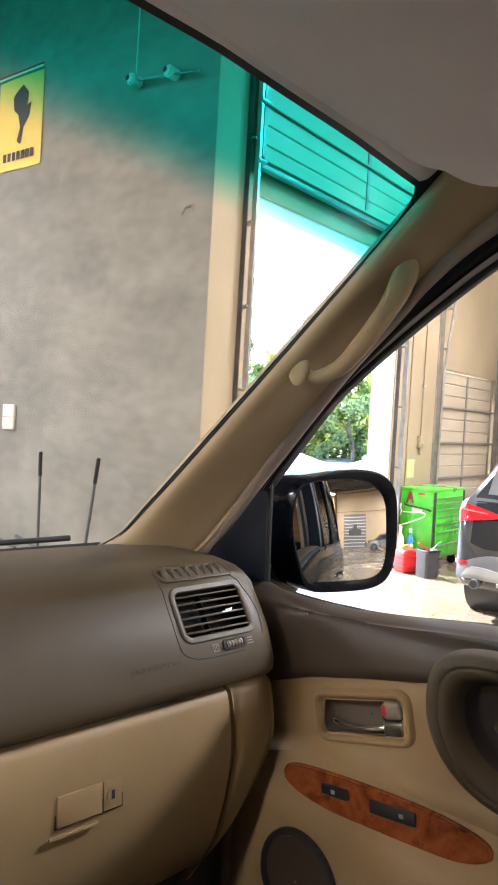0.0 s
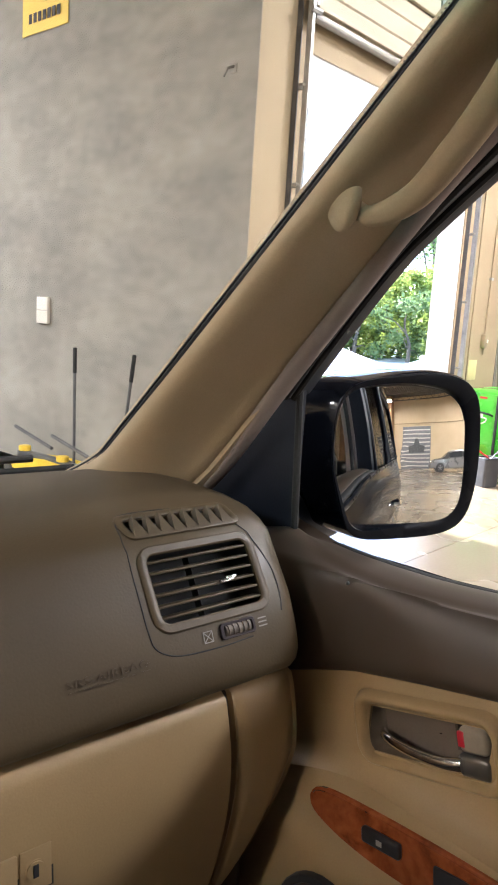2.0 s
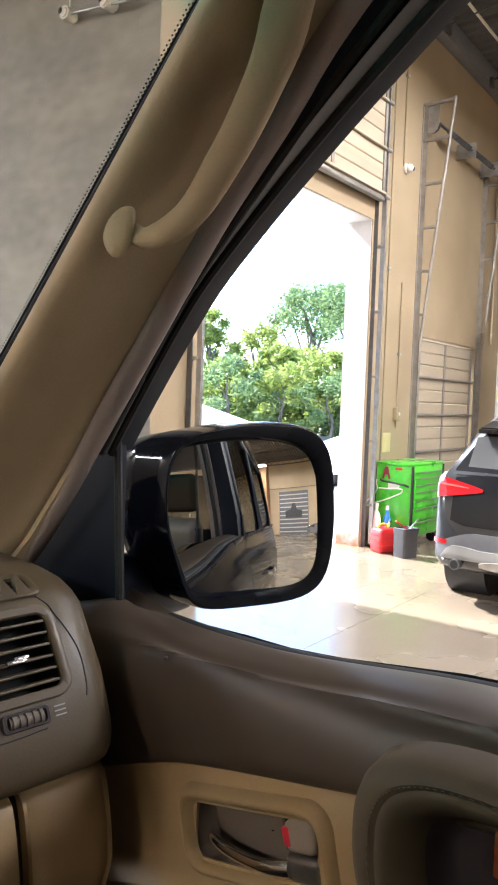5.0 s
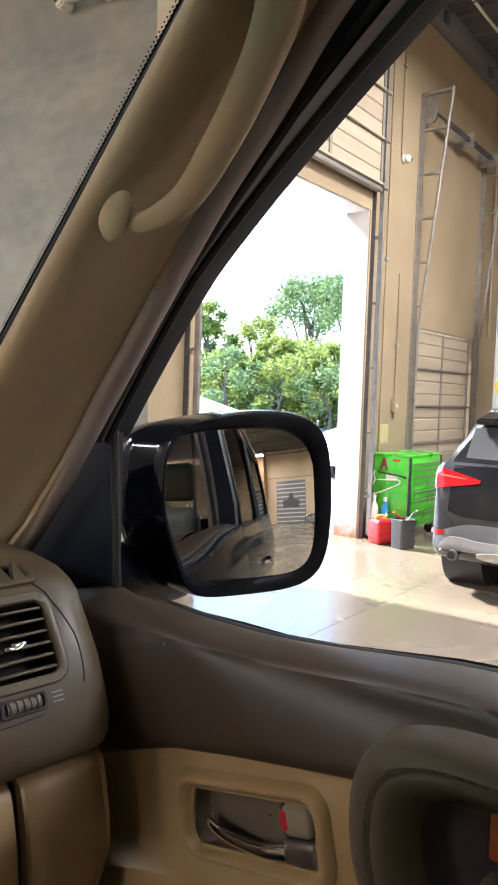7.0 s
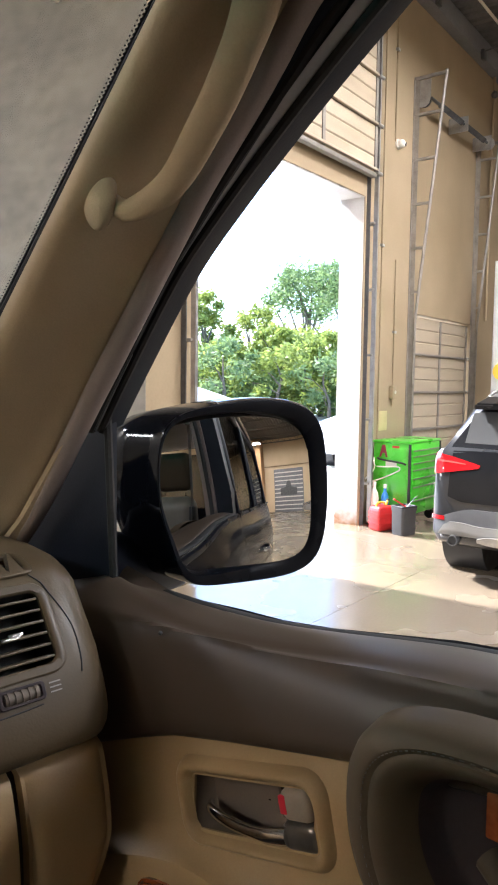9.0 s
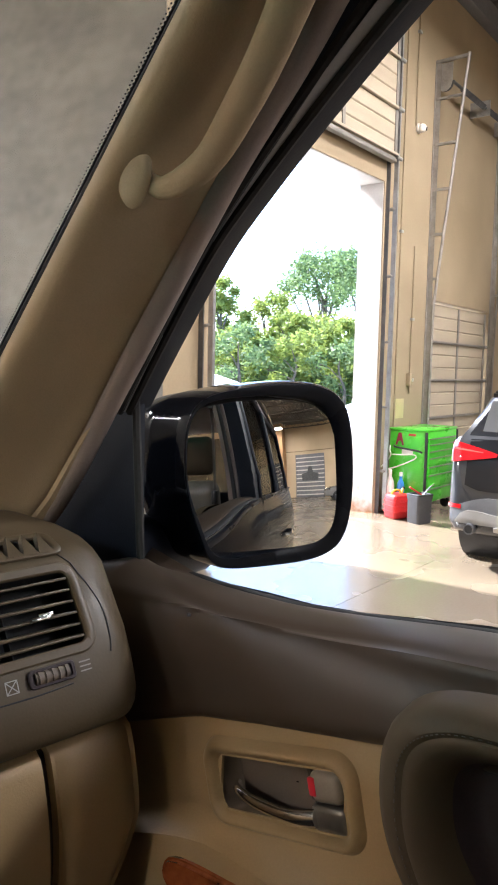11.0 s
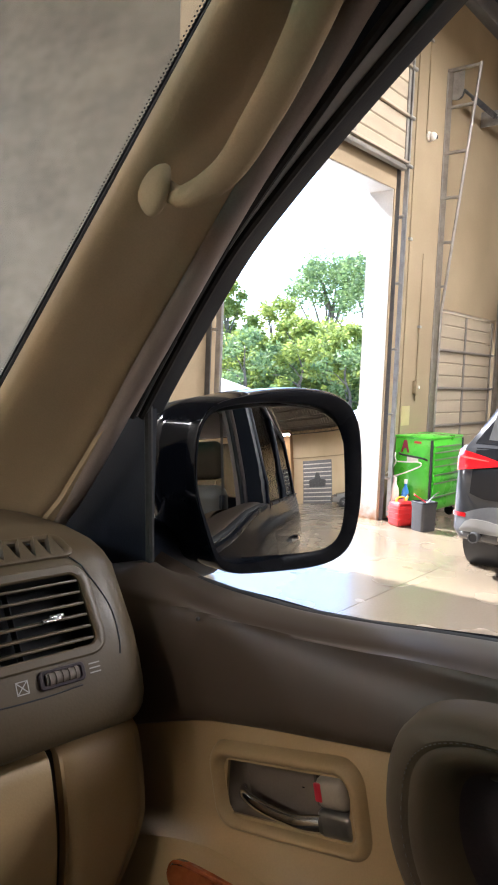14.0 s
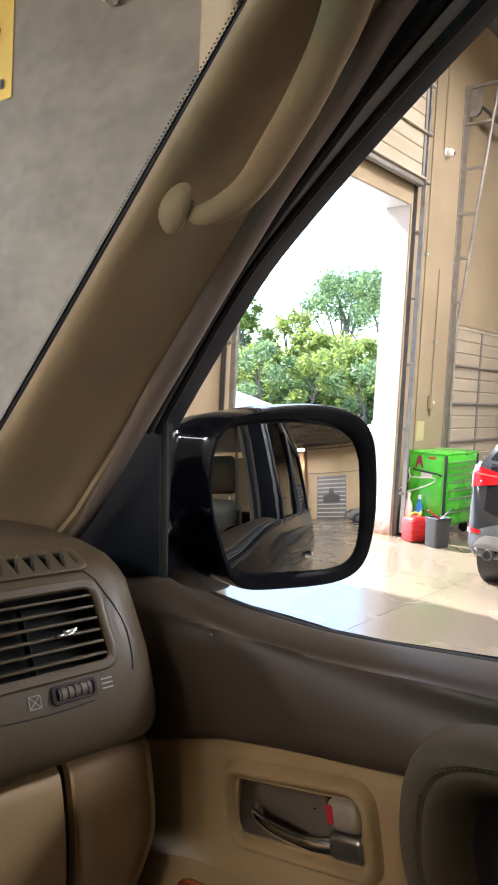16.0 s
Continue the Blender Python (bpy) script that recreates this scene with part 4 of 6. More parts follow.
zs = [1.345 + 0.051 * k for k in range(17)]
qs = [-1 + 0.125 * k for k in range(17)]
windscreen = part("windscreen", thick(grid([[screen_point(q, z) for q in qs] for z in zs]), 0.004), M_SCREEN, suv, "windscreen with a teal shade band along its top")
edge = [screen_point(1, z) for z in zs] + [screen_point(0.985, 2.165)] + [screen_point(q, 2.168) for q in (0.95, 0.7, 0.4, 0.0, -0.4, -0.7, -0.95)] + [screen_point(-1, z) for z in reversed(zs)]
part("screen_seal", sweep(edge, 0.009, 8, 0.6), M_RUBBER, windscreen, "black rubber seal")
part("lower_seal", sweep([screen_point(q, 1.372) + Vector((0, 0.0, 0.022 * max(0, abs(q) - 0.93) / 0.07)) for q in qs], 0.012, 8, 0.6), M_RUBBER, windscreen, "black lower seal")


def frit(mirrored):
    """The black printed border of the windscreen: up one side, round the corner, along half the top."""
    low, high = [(0.0, 2.132), (0.35, 2.126), (0.7, 2.110), (0.94, 2.093)], [(0.0, 2.16), (0.35, 2.158), (0.7, 2.15), (0.94, 2.14)]
    across = [0.94 * (1 - i / 18) for i in range(19)]
    inner = [(0.972, 1.36 + 0.055 * k) for k in range(13)] + [(0.970, 2.052), (0.964, 2.073), (0.953, 2.087)] + [(q, lerp_at(low, q)) for q in across]
    outer = [(1.0, 1.36 + 0.055 * k) for k in range(13)] + [(1.0, 2.07), (1.0, 2.10), (1.0, 2.135)] + [(q, lerp_at(high, q)) for q in across]
    k = -1 if mirrored else 1
    return thick(grid([[screen_point(k * q, z) - Vector((0, 0.005, 0.004)) for q, z in pair] for pair in zip(inner, outer)]), 0.001)


def frit_dots(mirrored):
    """The fading rows of printed dots inside the black border."""
    verts, faces = [], []
    for row, (off, r) in enumerate(((0.0105, 0.0015), (0.0136, 0.0011))):
        for k in range(200):
            z = 1.46 + 0.0030 * (k + 0.5 * row)
            c = Vector((pillar_edge(z) - off, 1.5448 - 1.222 * (z - 1.3), z - 0.004))
            n = len(verts)
            verts += [c + Vector((r * math.cos(a * math.pi / 3), -0.77 * r * math.sin(a * math.pi / 3), 0.63 * r * math.sin(a * math.pi / 3))) for a in range(6)]
            faces.append(tuple(range(n, n + 6)))
    me = bpy.data.meshes.new("dots")
    me.from_pydata(verts, [], faces)
    bm = bmesh.new()
    bm.from_mesh(me)
    bpy.data.meshes.remove(me)
    return flip(bm) if mirrored else bm


part("frit_band", frit(False), M_BLACK, windscreen, "black printed edge band")
part("frit_band", frit(True), M_BLACK, windscreen, "black printed edge band")
head_rows = []
for k in range(33):
    q = -1 + k / 16
    lip = screen_point(q, 2.160 - 0.045 * q * q)
    drop = 0.05 * abs(q) ** 3
    head_rows.append([lip + Vector((0, -0.004, 0.0)), lip + Vector((0, -0.010, 0.001)), lip + Vector((0, -0.020, 0.006)), Vector((lip.x, 0.53 - 0.02 * q * q, 2.174 - 0.06 * q * q)), Vector((lip.x, 0.44, 2.168 - drop))])
part("header_trim", thick(grid(head_rows), 0.003), M_HEADLINER, suv, "grey cloth trim over the windscreen")
for k in (1, -1):
    rise = [(0.0, 2.1385), (0.35, 2.1325), (0.7, 2.1165), (0.94, 2.100)]
    edge = [(0.945, 2.104)] + [(0.935 * (1 - i / 18), lerp_at(rise, 0.935 * (1 - i / 18))) for i in range(19)]
    strip = grid([[screen_point(k * q, z + up) - Vector((0, 0.007 + back, 0.006)) for up, back in ((0.0, 0.0), (0.002, 0.004), (0.010, 0.007), (0.022, 0.007), (0.034, 0.003))] for q, z in edge])
    part("header_edge", thick(strip, 0.002), M_HEADLINER, suv, "grey cloth edge over the windscreen")

# wiper arms lying at the foot of the windscreen
for x0, x1 in ((0.15, 0.72), (-0.45, 0.10)):
    w = part("wiper", sweep([(x0, 1.60, 1.37), ((x0 + x1) / 2, 1.585, 1.40), (x1 + 0.09, 1.50, 1.415)], 0.010, 8, 0.7), M_BLACK, suv, "black wiper arm")
    part("blade", rod((x0 + 0.05, 1.568, 1.385), (x1 + 0.16, 1.475, 1.395), 0.009, 6), M_RUBBER, w)


def frame_x(z):
    return 1.035 - 0.13 * max(0.0, z - 1.36) ** 1.3


PILLAR_IN = [(1.33, 1.31), (1.362, 1.274), (1.446, 1.176), (1.644, 0.991), (1.82, 0.802), (1.965, 0.634), (2.03, 0.54), (2.08, 0.45), (2.13, 0.34)]


def pillar_edge(z):
    """The windscreen edge of the pillar trim, flaring out over the dashboard."""
    foot = 0.09 * max(0.0, (1.455 - z) / 0.075) ** 2
    return 0.886 - 0.045 * (z - 1.3) - min(foot * 0.8, 0.06)


def pillar_rows(n=64):
    rows = []
    for k in range(n):
        z = 1.345 + (2.155 - 1.345) * k / (n - 1)
        a = Vector((pillar_edge(z), 1.547 - 1.222 * (z - 1.3), z))
        b = Vector((min(0.985, frame_x(z) - 0.030), lerp_at(PILLAR_IN, z), z))
        flare = max(0.0, (1.46 - z) / 0.12) ** 2 * 0.012
        a.y -= flare * 1.5
        n_in = Vector((-(a.y - b.y), -(b.x - a.x), 0)).normalized()
        if n_in.x > 0:
            n_in = -n_in
        row = [a + Vector((0.006, 0.02, 0))]
        for t, h in ((0.0, 0.0), (0.05, 0.014), (0.12, 0.027), (0.19, 0.034), (0.27, 0.036), (0.36, 0.0335), (0.46, 0.027), (0.57, 0.018), (0.68, 0.010), (0.79, 0.004), (0.86, 0.004), (0.90, -0.002), (0.95, 0.004), (1.0, 0.0)):
            row.append(a.lerp(b, t) + n_in * (h + flare))
        row.append(b + Vector((0.012, 0.008, 0)))
        rows.append(row)
    return rows


for side in (False, True):
    tagged(part("frit_dots", frit_dots(side), M_BLACK, windscreen, "rows of fine black printed dots"), kind="stuff")
part("pillar_trim", thick(grid(pillar_rows()), 0.003), M_TAN_CLOTH, suv, "beige windscreen pillar trim")
part("pillar_trim", flip(thick(grid(pillar_rows()), 0.003)), M_TAN_CLOTH, suv, "beige windscreen pillar trim")
foot_seal = [(pillar_edge(z) - 0.002, 1.5475 - 1.222 * (z - 1.3), z) for z in [1.375 + 0.007 * k for k in range(24)]]
for mirrored in (False, True):
    seal = sweep(spline(foot_seal, 40), 0.0042, 8)
    part("screen_seal", flip(seal) if mirrored else seal, M_RUBBER, suv, "black rubber edge round the windscreen's corner")

for side in (0, 1):
    bm = sweep([(pillar_edge(z) - 0.005, 1.547 - 1.222 * (z - 1.3) - 0.009, z - 0.004) for z in [1.385, 1.395, 1.405, 1.415, 1.425, 1.435, 1.445, 1.455] + [1.48 + 0.0425 * k for k in range(15)]], 0.0055, 8)
    part("pillar_seal", flip(bm) if side else bm, M_RUBBER, suv, "black seal along the pillar")


def grab_handle():
    path = spline([(0.878, 0.842, 1.824), (0.886, 0.818, 1.808), (0.900, 0.772, 1.826), (0.901, 0.725, 1.868), (0.899, 0.690, 1.905), (0.892, 0.655, 1.944), (0.884, 0.634, 1.976), (0.884, 0.622, 2.004)], 34)
    fat = [(0.0, 0.45), (0.08, 0.62), (0.2, 0.80), (0.4, 0.92), (0.7, 1.0), (0.85, 1.15), (0.93, 1.1), (0.98, 0.75), (1.0, 0.3)]
    bm = sweep(path, 0.018, 16, 0.55, up=(0.7, 0.7, 0), radii=[lerp_at(fat, k / 33) for k in range(34)])
    h = part("grab_handle", bm, M_TAN_CLOTH, suv, "broad tan grab handle moulded along the pillar")
    part("handle_cap", ball((0.873, 0.846, 1.826), 0.030, (0.40, 0.80, 1.2), u=24, v=16), M_TAN_CLOTH, h, "round screw cover")


grab_handle()

# door frame round the side window, with its seals
FRAME_OUT = [(1.055, 1.36), (1.055, 1.575), (0.995, 1.640), (0.873, 1.762), (0.80, 1.818), (0.70, 1.886), (0.60, 1.948), (0.50, 2.003), (0.38, 2.048), (0.22, 2.068)]
FRAME_IN = [(1.285, 1.355), (1.176, 1.452), (1.06, 1.577), (0.985, 1.652), (0.80, 1.828), (0.70, 1.91), (0.631, 1.968), (0.53, 2.032), (0.40, 2.083), (0.22, 2.103)]


def door_frame(mirrored):
    n = 44
    a = spline([(frame_x(z) + 0.012, y, z) for y, z in FRAME_OUT[1:]], n)
    b = spline([(frame_x(z) - 0.022, y, z) for y, z in FRAME_IN[2:]], n)
    rows = []
    for p, q in zip(a, b):
        rows.append([p + Vector((0.03, 0.006, 0.006)), p, p.lerp(q, 0.22) - Vector((0.010, 0, 0)), p.lerp(q, 0.30) - Vector((0.004, 0, 0)), p.lerp(q, 0.42) - Vector((0.004, 0, 0)),
                     p.lerp(q, 0.50) - Vector((0.016, 0, 0)), p.lerp(q, 0.68) - Vector((0.016, 0, 0)), p.lerp(q, 0.76) - Vector((0.004, 0, 0)), q, q + Vector((0.02, 0.004, 0.004))])
    f = grid(rows, closed=True)
    side = part("door_frame", flip(f) if mirrored else f, M_NAVY, suv, "black window frame of the front door")
    for t, r, m in ((0.01, 0.006, M_RUBBER), (0.46, 0.006, M_RUBBER)):
        bm = sweep([p.lerp(q, t) - Vector((0.010, 0, 0)) for p, q in zip(a, b)], r, 8)
        part("seal", flip(bm) if mirrored else bm, m, side, "rubber seal")
    # the lip's pale grey holds the frame edge's reflection of outside light
    lip = []
    for p, q in zip(a, b):
        lip.append([p.lerp(q, 0.05) - Vector((0.004, 0, 0)), p.lerp(q, 0.07) - Vector((0.015, 0, 0)), p.lerp(q, 0.19) - Vector((0.020, 0, 0)), p.lerp(q, 0.23) - Vector((0.010, 0, 0)), p.lerp(q, 0.14) - Vector((0.002, 0, 0))])
    bm = grid(lip, closed=True)
    part("frame_lip", flip(bm) if mirrored else bm, M_LIP, side, "lip of the window frame, its pale sheen painted blue-grey")
    bm = sweep(spline([(frame_x(z) - 0.029 - 0.012 * max(0.0, (1.6 - z) / 0.25), y + 0.004, z + 0.002) for y, z in FRAME_IN], 70), 0.0165, 12)
    part("weatherstrip", flip(bm) if mirrored else bm, M_STRIP, side, "grey-brown cloth weatherstrip")
    # the corner panel behind the mirror
    out = [(1.048, 1.352), (1.40, 1.345), (1.30, 1.437), (1.18, 1.56), (1.08, 1.66), (1.048, 1.66)]
    bm = slab([(y, z) for y, z in out], 0.012, pose(1.030, 0, 0, 90, 0, 90), 0.003)
    part("corner_panel", flip(bm) if mirrored else bm, M_NAVY, side, "black corner panel")
    bm = rod((1.033, 1.046, 1.374), (1.022, 1.046, 1.62), 0.006, 8)
    part("glass_channel", flip(bm) if mirrored else bm, M_RUBBER, side, "black glass channel")
    return side


door_frame(False)
door_frame(True)


# ---- front door, inside ----
PAD_LOW = [(-0.45, 1.335), (0.40, 1.318), (0.614, 1.284), (0.775, 1.247), (0.867, 1.223), (1.04, 1.165), (1.14, 1.135)]
PAD_TOP = [(-0.45, 1.402), (0.30, 1.398), (0.55, 1.387), (0.66, 1.371), (0.77, 1.355), (0.88, 1.346), (0.97, 1.350), (1.06, 1.368), (1.14, 1.383)]


def slant(y, z0):
    """A line of the door card that climbs towards the rear, z0 high at the handle."""
    return z0 - 0.28 * (y - 0.748)


def inset(y):
    """How far the front of the door card swells into the cabin."""
    t = min(1.0, max(0.0, (y - 0.868) / 0.20))
    return 0.048 * t * t * (3 - 2 * t)


def door_card():
    ys = [1.14, 1.10, 1.06, 1.03, 1.01, 0.99, 0.975, 0.96, 0.945, 0.93, 0.915, 0.90, 0.885, 0.868, 0.838, 0.80, 0.76, 0.72, 0.69, 0.658, 0.63, 0.60, 0.55, 0.50, 0.44, 0.36, 0.28, 0.22]
    rows = []
    for y in ys:
        low = lerp_at(PAD_LOW, y)
        near = inset(y)
        top, bot = slant(max(y, 0.30), 1.210), slant(max(y, 0.30), 1.147)
        top = min(top, low - 0.008)
        z4 = min(bot - 0.012, 1.115)
        z5 = min(z4 - 0.012, 1.102)
        z6 = min(z5 - 0.010, 1.094)
        z7 = min(z6 - 0.012, 1.080)
        rows.append([(1.012, y, low + 0.02), (1.0 - near, y, low - 0.002), (0.998 - near, y, top), (0.996 - near, y, bot), (0.994 - near, y, z4), (0.984 - near, y, z5),
                     (0.970 - near, y, z6), (0.967 - near, y, z7), (0.966 - near, y, 1.0), (0.958 - near, y, 0.985), (0.950 - near * 0.4, y, 0.965), (0.948 - near * 0.1, y, 0.94), (0.948, y, 0.90), (0.953, y, 0.80), (0.97, y, 0.66), (0.985, y, 0.50)])
    bm = grid(rows, skip=lambda i, j: j == 2 and 14 <= i <= 18)
    return bm


front_door = part("front_door", thick(door_card(), 0.004), M_TAN, suv, "tan moulded door card")


RIDGE_X = [(-0.45, 1.017), (0.52, 1.014), (0.66, 1.010), (0.757, 1.005), (0.847, 1.0), (0.90, 0.993), (0.947, 0.985), (1.03, 0.972), (1.14, 0.957)]
RIDGE_Z = [(-0.45, 1.380), (0.30, 1.378), (0.52, 1.374), (0.66, 1.362), (0.757, 1.354), (0.847, 1.348), (0.947, 1.345), (1.03, 1.349), (1.14, 1.346)]


def even(table, y):
    return sum(lerp_at(table, y + 0.012 * d) * (7 - abs(d)) for d in range(-6, 7)) / 49


def pad():
    rows = []
    for k in range(121):
        y = 1.13 - 0.91 * k / 120
        top, low = even(PAD_TOP, y), lerp_at(PAD_LOW, y)
        f = max(0.0, min(1.0, (y - 0.86) / 0.20)) ** 2
        x = inset(y)
        xr, zr = even(RIDGE_X, y), even(RIDGE_Z, y)
        crest = top + 0.014 * f - max(0.0, y - 1.046) * 0.45
        mid = (crest - 0.008 + 0.006 * f + zr) / 2 + 0.0006
        drop, x0 = max(0.0, y - 1.046) * 0.3, 0.985 - x
        sink = lambda t: zr - 0.004 - t * (zr - 0.004 - low)
        rows.append(spline([(1.128, y, top - 0.05), (1.122, y, top - 0.022), (1.105, y, top - 0.004 - 0.022 * f), (1.085, y, top - 0.018 * f - drop), (1.062, y, top - 0.006 * f - drop), (1.040, y, crest - 0.003 - 0.001 * f), (1.024 - 0.004 * f, y, crest - 0.008 + 0.006 * f),
                     ((xr + 1.022) / 2, y, mid + 0.001), (xr + 0.005, y, zr + 0.001), (xr, y, zr - 0.004), (xr - 0.35 * (xr - x0), y, sink(0.13)), (xr - 0.62 * (xr - x0), y, sink(0.30)), (xr - 0.82 * (xr - x0), y, sink(0.48)), (xr - 0.94 * (xr - x0), y, sink(0.66)), (x0, y, sink(0.84)), (0.990 - x, y, low + 0.003), (1.002 - x, y, low - 0.002), (1.02, y, low + 0.004)], 46))
    return rows


part("door_pad", thick(grid(pad()), 0.004), M_DARKPAD, front_door, "dark taupe soft upper pad")
part("screw_dimple", ball((0.989, 0.891, 1.3425), 0.0028, u=10, v=6), M_BLACK, front_door, "small dark screw hole")
sill = []
for k in range(43):
    y = 1.06 - 0.02 * k
    sill.append((1.114, y, even(PAD_TOP, y) - 0.0095 - 0.022 * max(0.0, min(1.0, (y - 0.86) / 0.20)) ** 2))
part("window_strip", sweep(sill, 0.013, 10, 0.45), M_RUBBER, front_door, "black window weatherstrip")

HANDLE = Matrix(((0, 0, -1, 0.998), (-0.963, 0.27, 0, 0.748), (0.27, 0.963, 0, 1.1785), (0, 0, 0, 1)))
part("handle_bezel", joined(grid([[(x, y, -0.006 + 0.018 * math.sin(math.pi * min(1.0, t * 0.97 + 0.06)) ** 0.7) for x, y in rounded(0.192 + 0.046 * t, 0.066 + 0.040 * t, 0.016 + 0.014 * t, 8, 0.002, 0.002 * t)] for t in [i / 12 for i in range(13)]], closed=True), HANDLE), M_TAN, front_door, "rounded tan bezel round the handle")


def handle_cup():
    rows = []
    for s, z in ((1.02, -0.003), (0.99, -0.008), (0.96, -0.022), (0.90, -0.028), (0.5, -0.030), (0.02, -0.030)):
        rows.append([(0.002 + x * s, y * s, z) for x, y in rounded(0.194, 0.068, 0.016, 6)])
    return joined(grid(rows, closed=True), HANDLE)


part("handle_cup", handle_cup(), M_CUP, front_door, "dark recessed cup")
lever = spline([(-0.080, -0.004, -0.016), (-0.072, -0.006, -0.006), (-0.04, -0.011, 0.003), (0.0, -0.0155, 0.007), (0.030, -0.0165, 0.008), (0.056, -0.0155, 0.004)], 24)
part("door_handle", joined(sweep([p + Vector((0, -0.002, 0.001)) for p in lever], 0.0054, 16, 1.35, up=(0, 1, 0), radii=[0.7, 0.85, 0.95] + [1.0] * 13 + [1.05, 1.1, 1.15, 1.2, 1.25, 1.3, 1.35, 1.3]), HANDLE), M_SATIN, front_door, "bright chrome pull lever")
# dark strip draws the shade on the underside of the chrome lever
part("lever_shade_strip", joined(grid([[(p.x, p.y - 0.006, p.z - 0.001), (p.x, p.y - 0.013, p.z - 0.006), (p.x, max(p.y - 0.021, -0.030), p.z - 0.016), (p.x, max(p.y - 0.023, -0.031), -0.026)] for p in lever[2:]]), HANDLE), M_DARK_STEEL, front_door, "dark strip standing in for the lever's shaded underside")
part("handle_base", joined(box(0.048, 0.094, -0.0325, -0.004, -0.026, 0.005, 0.007, segs=3), HANDLE), surface("satin_nickel", (0.20, 0.18, 0.155), (0.26, 0.235, 0.205), 0.3, metal=0.8, scale=10), front_door, "satin metal lever base")
part("lock_knob", joined(box(0.054, 0.0945, -0.002, 0.031, -0.024, 0.008, 0.009, segs=4), HANDLE), M_KNOB, front_door, "grey-tan lock knob with a red mark")
part("lock_mark", joined(box(0.0550, 0.0650, 0.006, 0.0255, 0.000, 0.0090, 0.002), HANDLE), M_LOCK_RED, front_door, "red unlocked mark")
part("cup_edge", joined(box(0.044, 0.048, -0.004, 0.032, -0.029, -0.006), HANDLE), M_DARKPAD, front_door, "ridge in the cup")

# burl wood insert with its switches
wood_edge = ((0.902, 1.030), (0.894, 1.046), (0.868, 1.057), (0.80, 1.068), (0.70, 1.079), (0.60, 1.086), (0.52, 1.086), (0.462, 1.074), (0.458, 1.052), (0.51, 1.026), (0.60, 1.013), (0.70, 1.004), (0.78, 0.998), (0.84, 1.000), (0.88, 1.008), (0.897, 1.017), (0.902, 1.030))
wood_line = spline([Vector((y, z, 0)) for y, z in wood_edge], 90)[:-1]
part("wood_insert", slab([(-p.x, p.y) for p in wood_line], 0.008, Matrix(((0, 0, -1, 0.966), (-1, 0, 0, 0), (0, 1, 0, 0), (0, 0, 0, 1))), 0.004, segs=3), M_WOOD, front_door, "glossy brown burl wood insert")
FACE = Matrix(((0, 0, -1, 0.958), (-1, 0, 0, 0), (0, 1, 0, 0), (0, 0, 0, 1)))


def on_wood(y, z, turn=8):
    return FACE @ pose(-y, z, 0, 0, 0, turn)


part("window_switch", joined(box(-0.031, 0.031, -0.0105, 0.0105, 0.0005, 0.010, 0.004, segs=3), on_wood(0.766, 1.044)), M_BLACK, front_door, "black window switch")
part("switch_icon", joined(box(-0.0045, 0.0045, -0.0035, 0.0035, 0.0101, 0.0106), on_wood(0.766, 1.044)), M_ICON, front_door, "small white window mark")
part("switch_plate", joined(box(-0.048, 0.048, -0.0125, 0.0125, 0.0005, 0.006, 0.003), on_wood(0.640, 1.056)), M_BLACK, front_door, "black switch plate")
part("switch_icon", joined(box(0.016, 0.025, -0.0035, 0.0035, 0.0061, 0.0066), on_wood(0.640, 1.056)), M_ICON, front_door, "small white window mark")

# speaker low in the door
SPK = Matrix(((0, 0, -1, 0.948), (-1, 0, 0, 0.835), (0, 1, 0, 0.845), (0, 0, 0, 1)))
circ = lambda r, n=32: [(r * math.cos(2 * math.pi * k / n), r * math.sin(2 * math.pi * k / n)) for k in range(n)]
part("speaker_rim", ring(circ(0.096), circ(0.082), 0.010, SPK), M_BLACK, front_door, "black speaker rim")
part("speaker_grille", joined(grid([[(r * math.cos(2 * math.pi * k / 32), r * math.sin(2 * math.pi * k / 32), 0.004 + 0.006 * (1 - (r / 0.083) ** 2)) for k in range(32)] for r in (0.083, 0.06, 0.03, 0.002)], closed=True), SPK), M_DARKPAD, front_door, "dark taupe speaker grille")
part("speaker_badge", joined(box(0.035, 0.075, -0.045, -0.03, 0.007, 0.010, 0.002), SPK), M_CHROME, front_door, "small bright badge")


def oval(inset_y, inset_z, n=72):
    """The outline of the armrest bolster, drawn in by two amounts: y and z all round."""
    a, top, low = 0.181 - inset_y, 0.0955 - inset_z, 0.155 - inset_z * 1.3
    out = []
    for k in range(n):
        t = 2 * math.pi * k / n
        c, s = math.cos(t), math.sin(t)
        p, b = (3.0, top) if s > 0 else (2.1, low)
        out.append((0.413 + a * math.copysign(abs(c) ** (2 / p), c), 1.282 + b * math.copysign(abs(s) ** (2 / p), s)))
    return out


def bolster():
    specs = ((0.985, 0, 0), (0.962, 0.004, 0.002), (0.948, 0.010, 0.006), (0.941, 0.020, 0.011), (0.938, 0.030, 0.016), (0.9395, 0.035, 0.0185), (0.9405, 0.0375, 0.020), (0.9388, 0.0405, 0.0215), (0.9385, 0.045, 0.025), (0.9410, 0.051, 0.030), (0.947, 0.058, 0.036), (0.957, 0.065, 0.042), (0.968, 0.070, 0.046))
    return [[(x, y, z) for y, z in oval(a, b)] for x, a, b in specs]


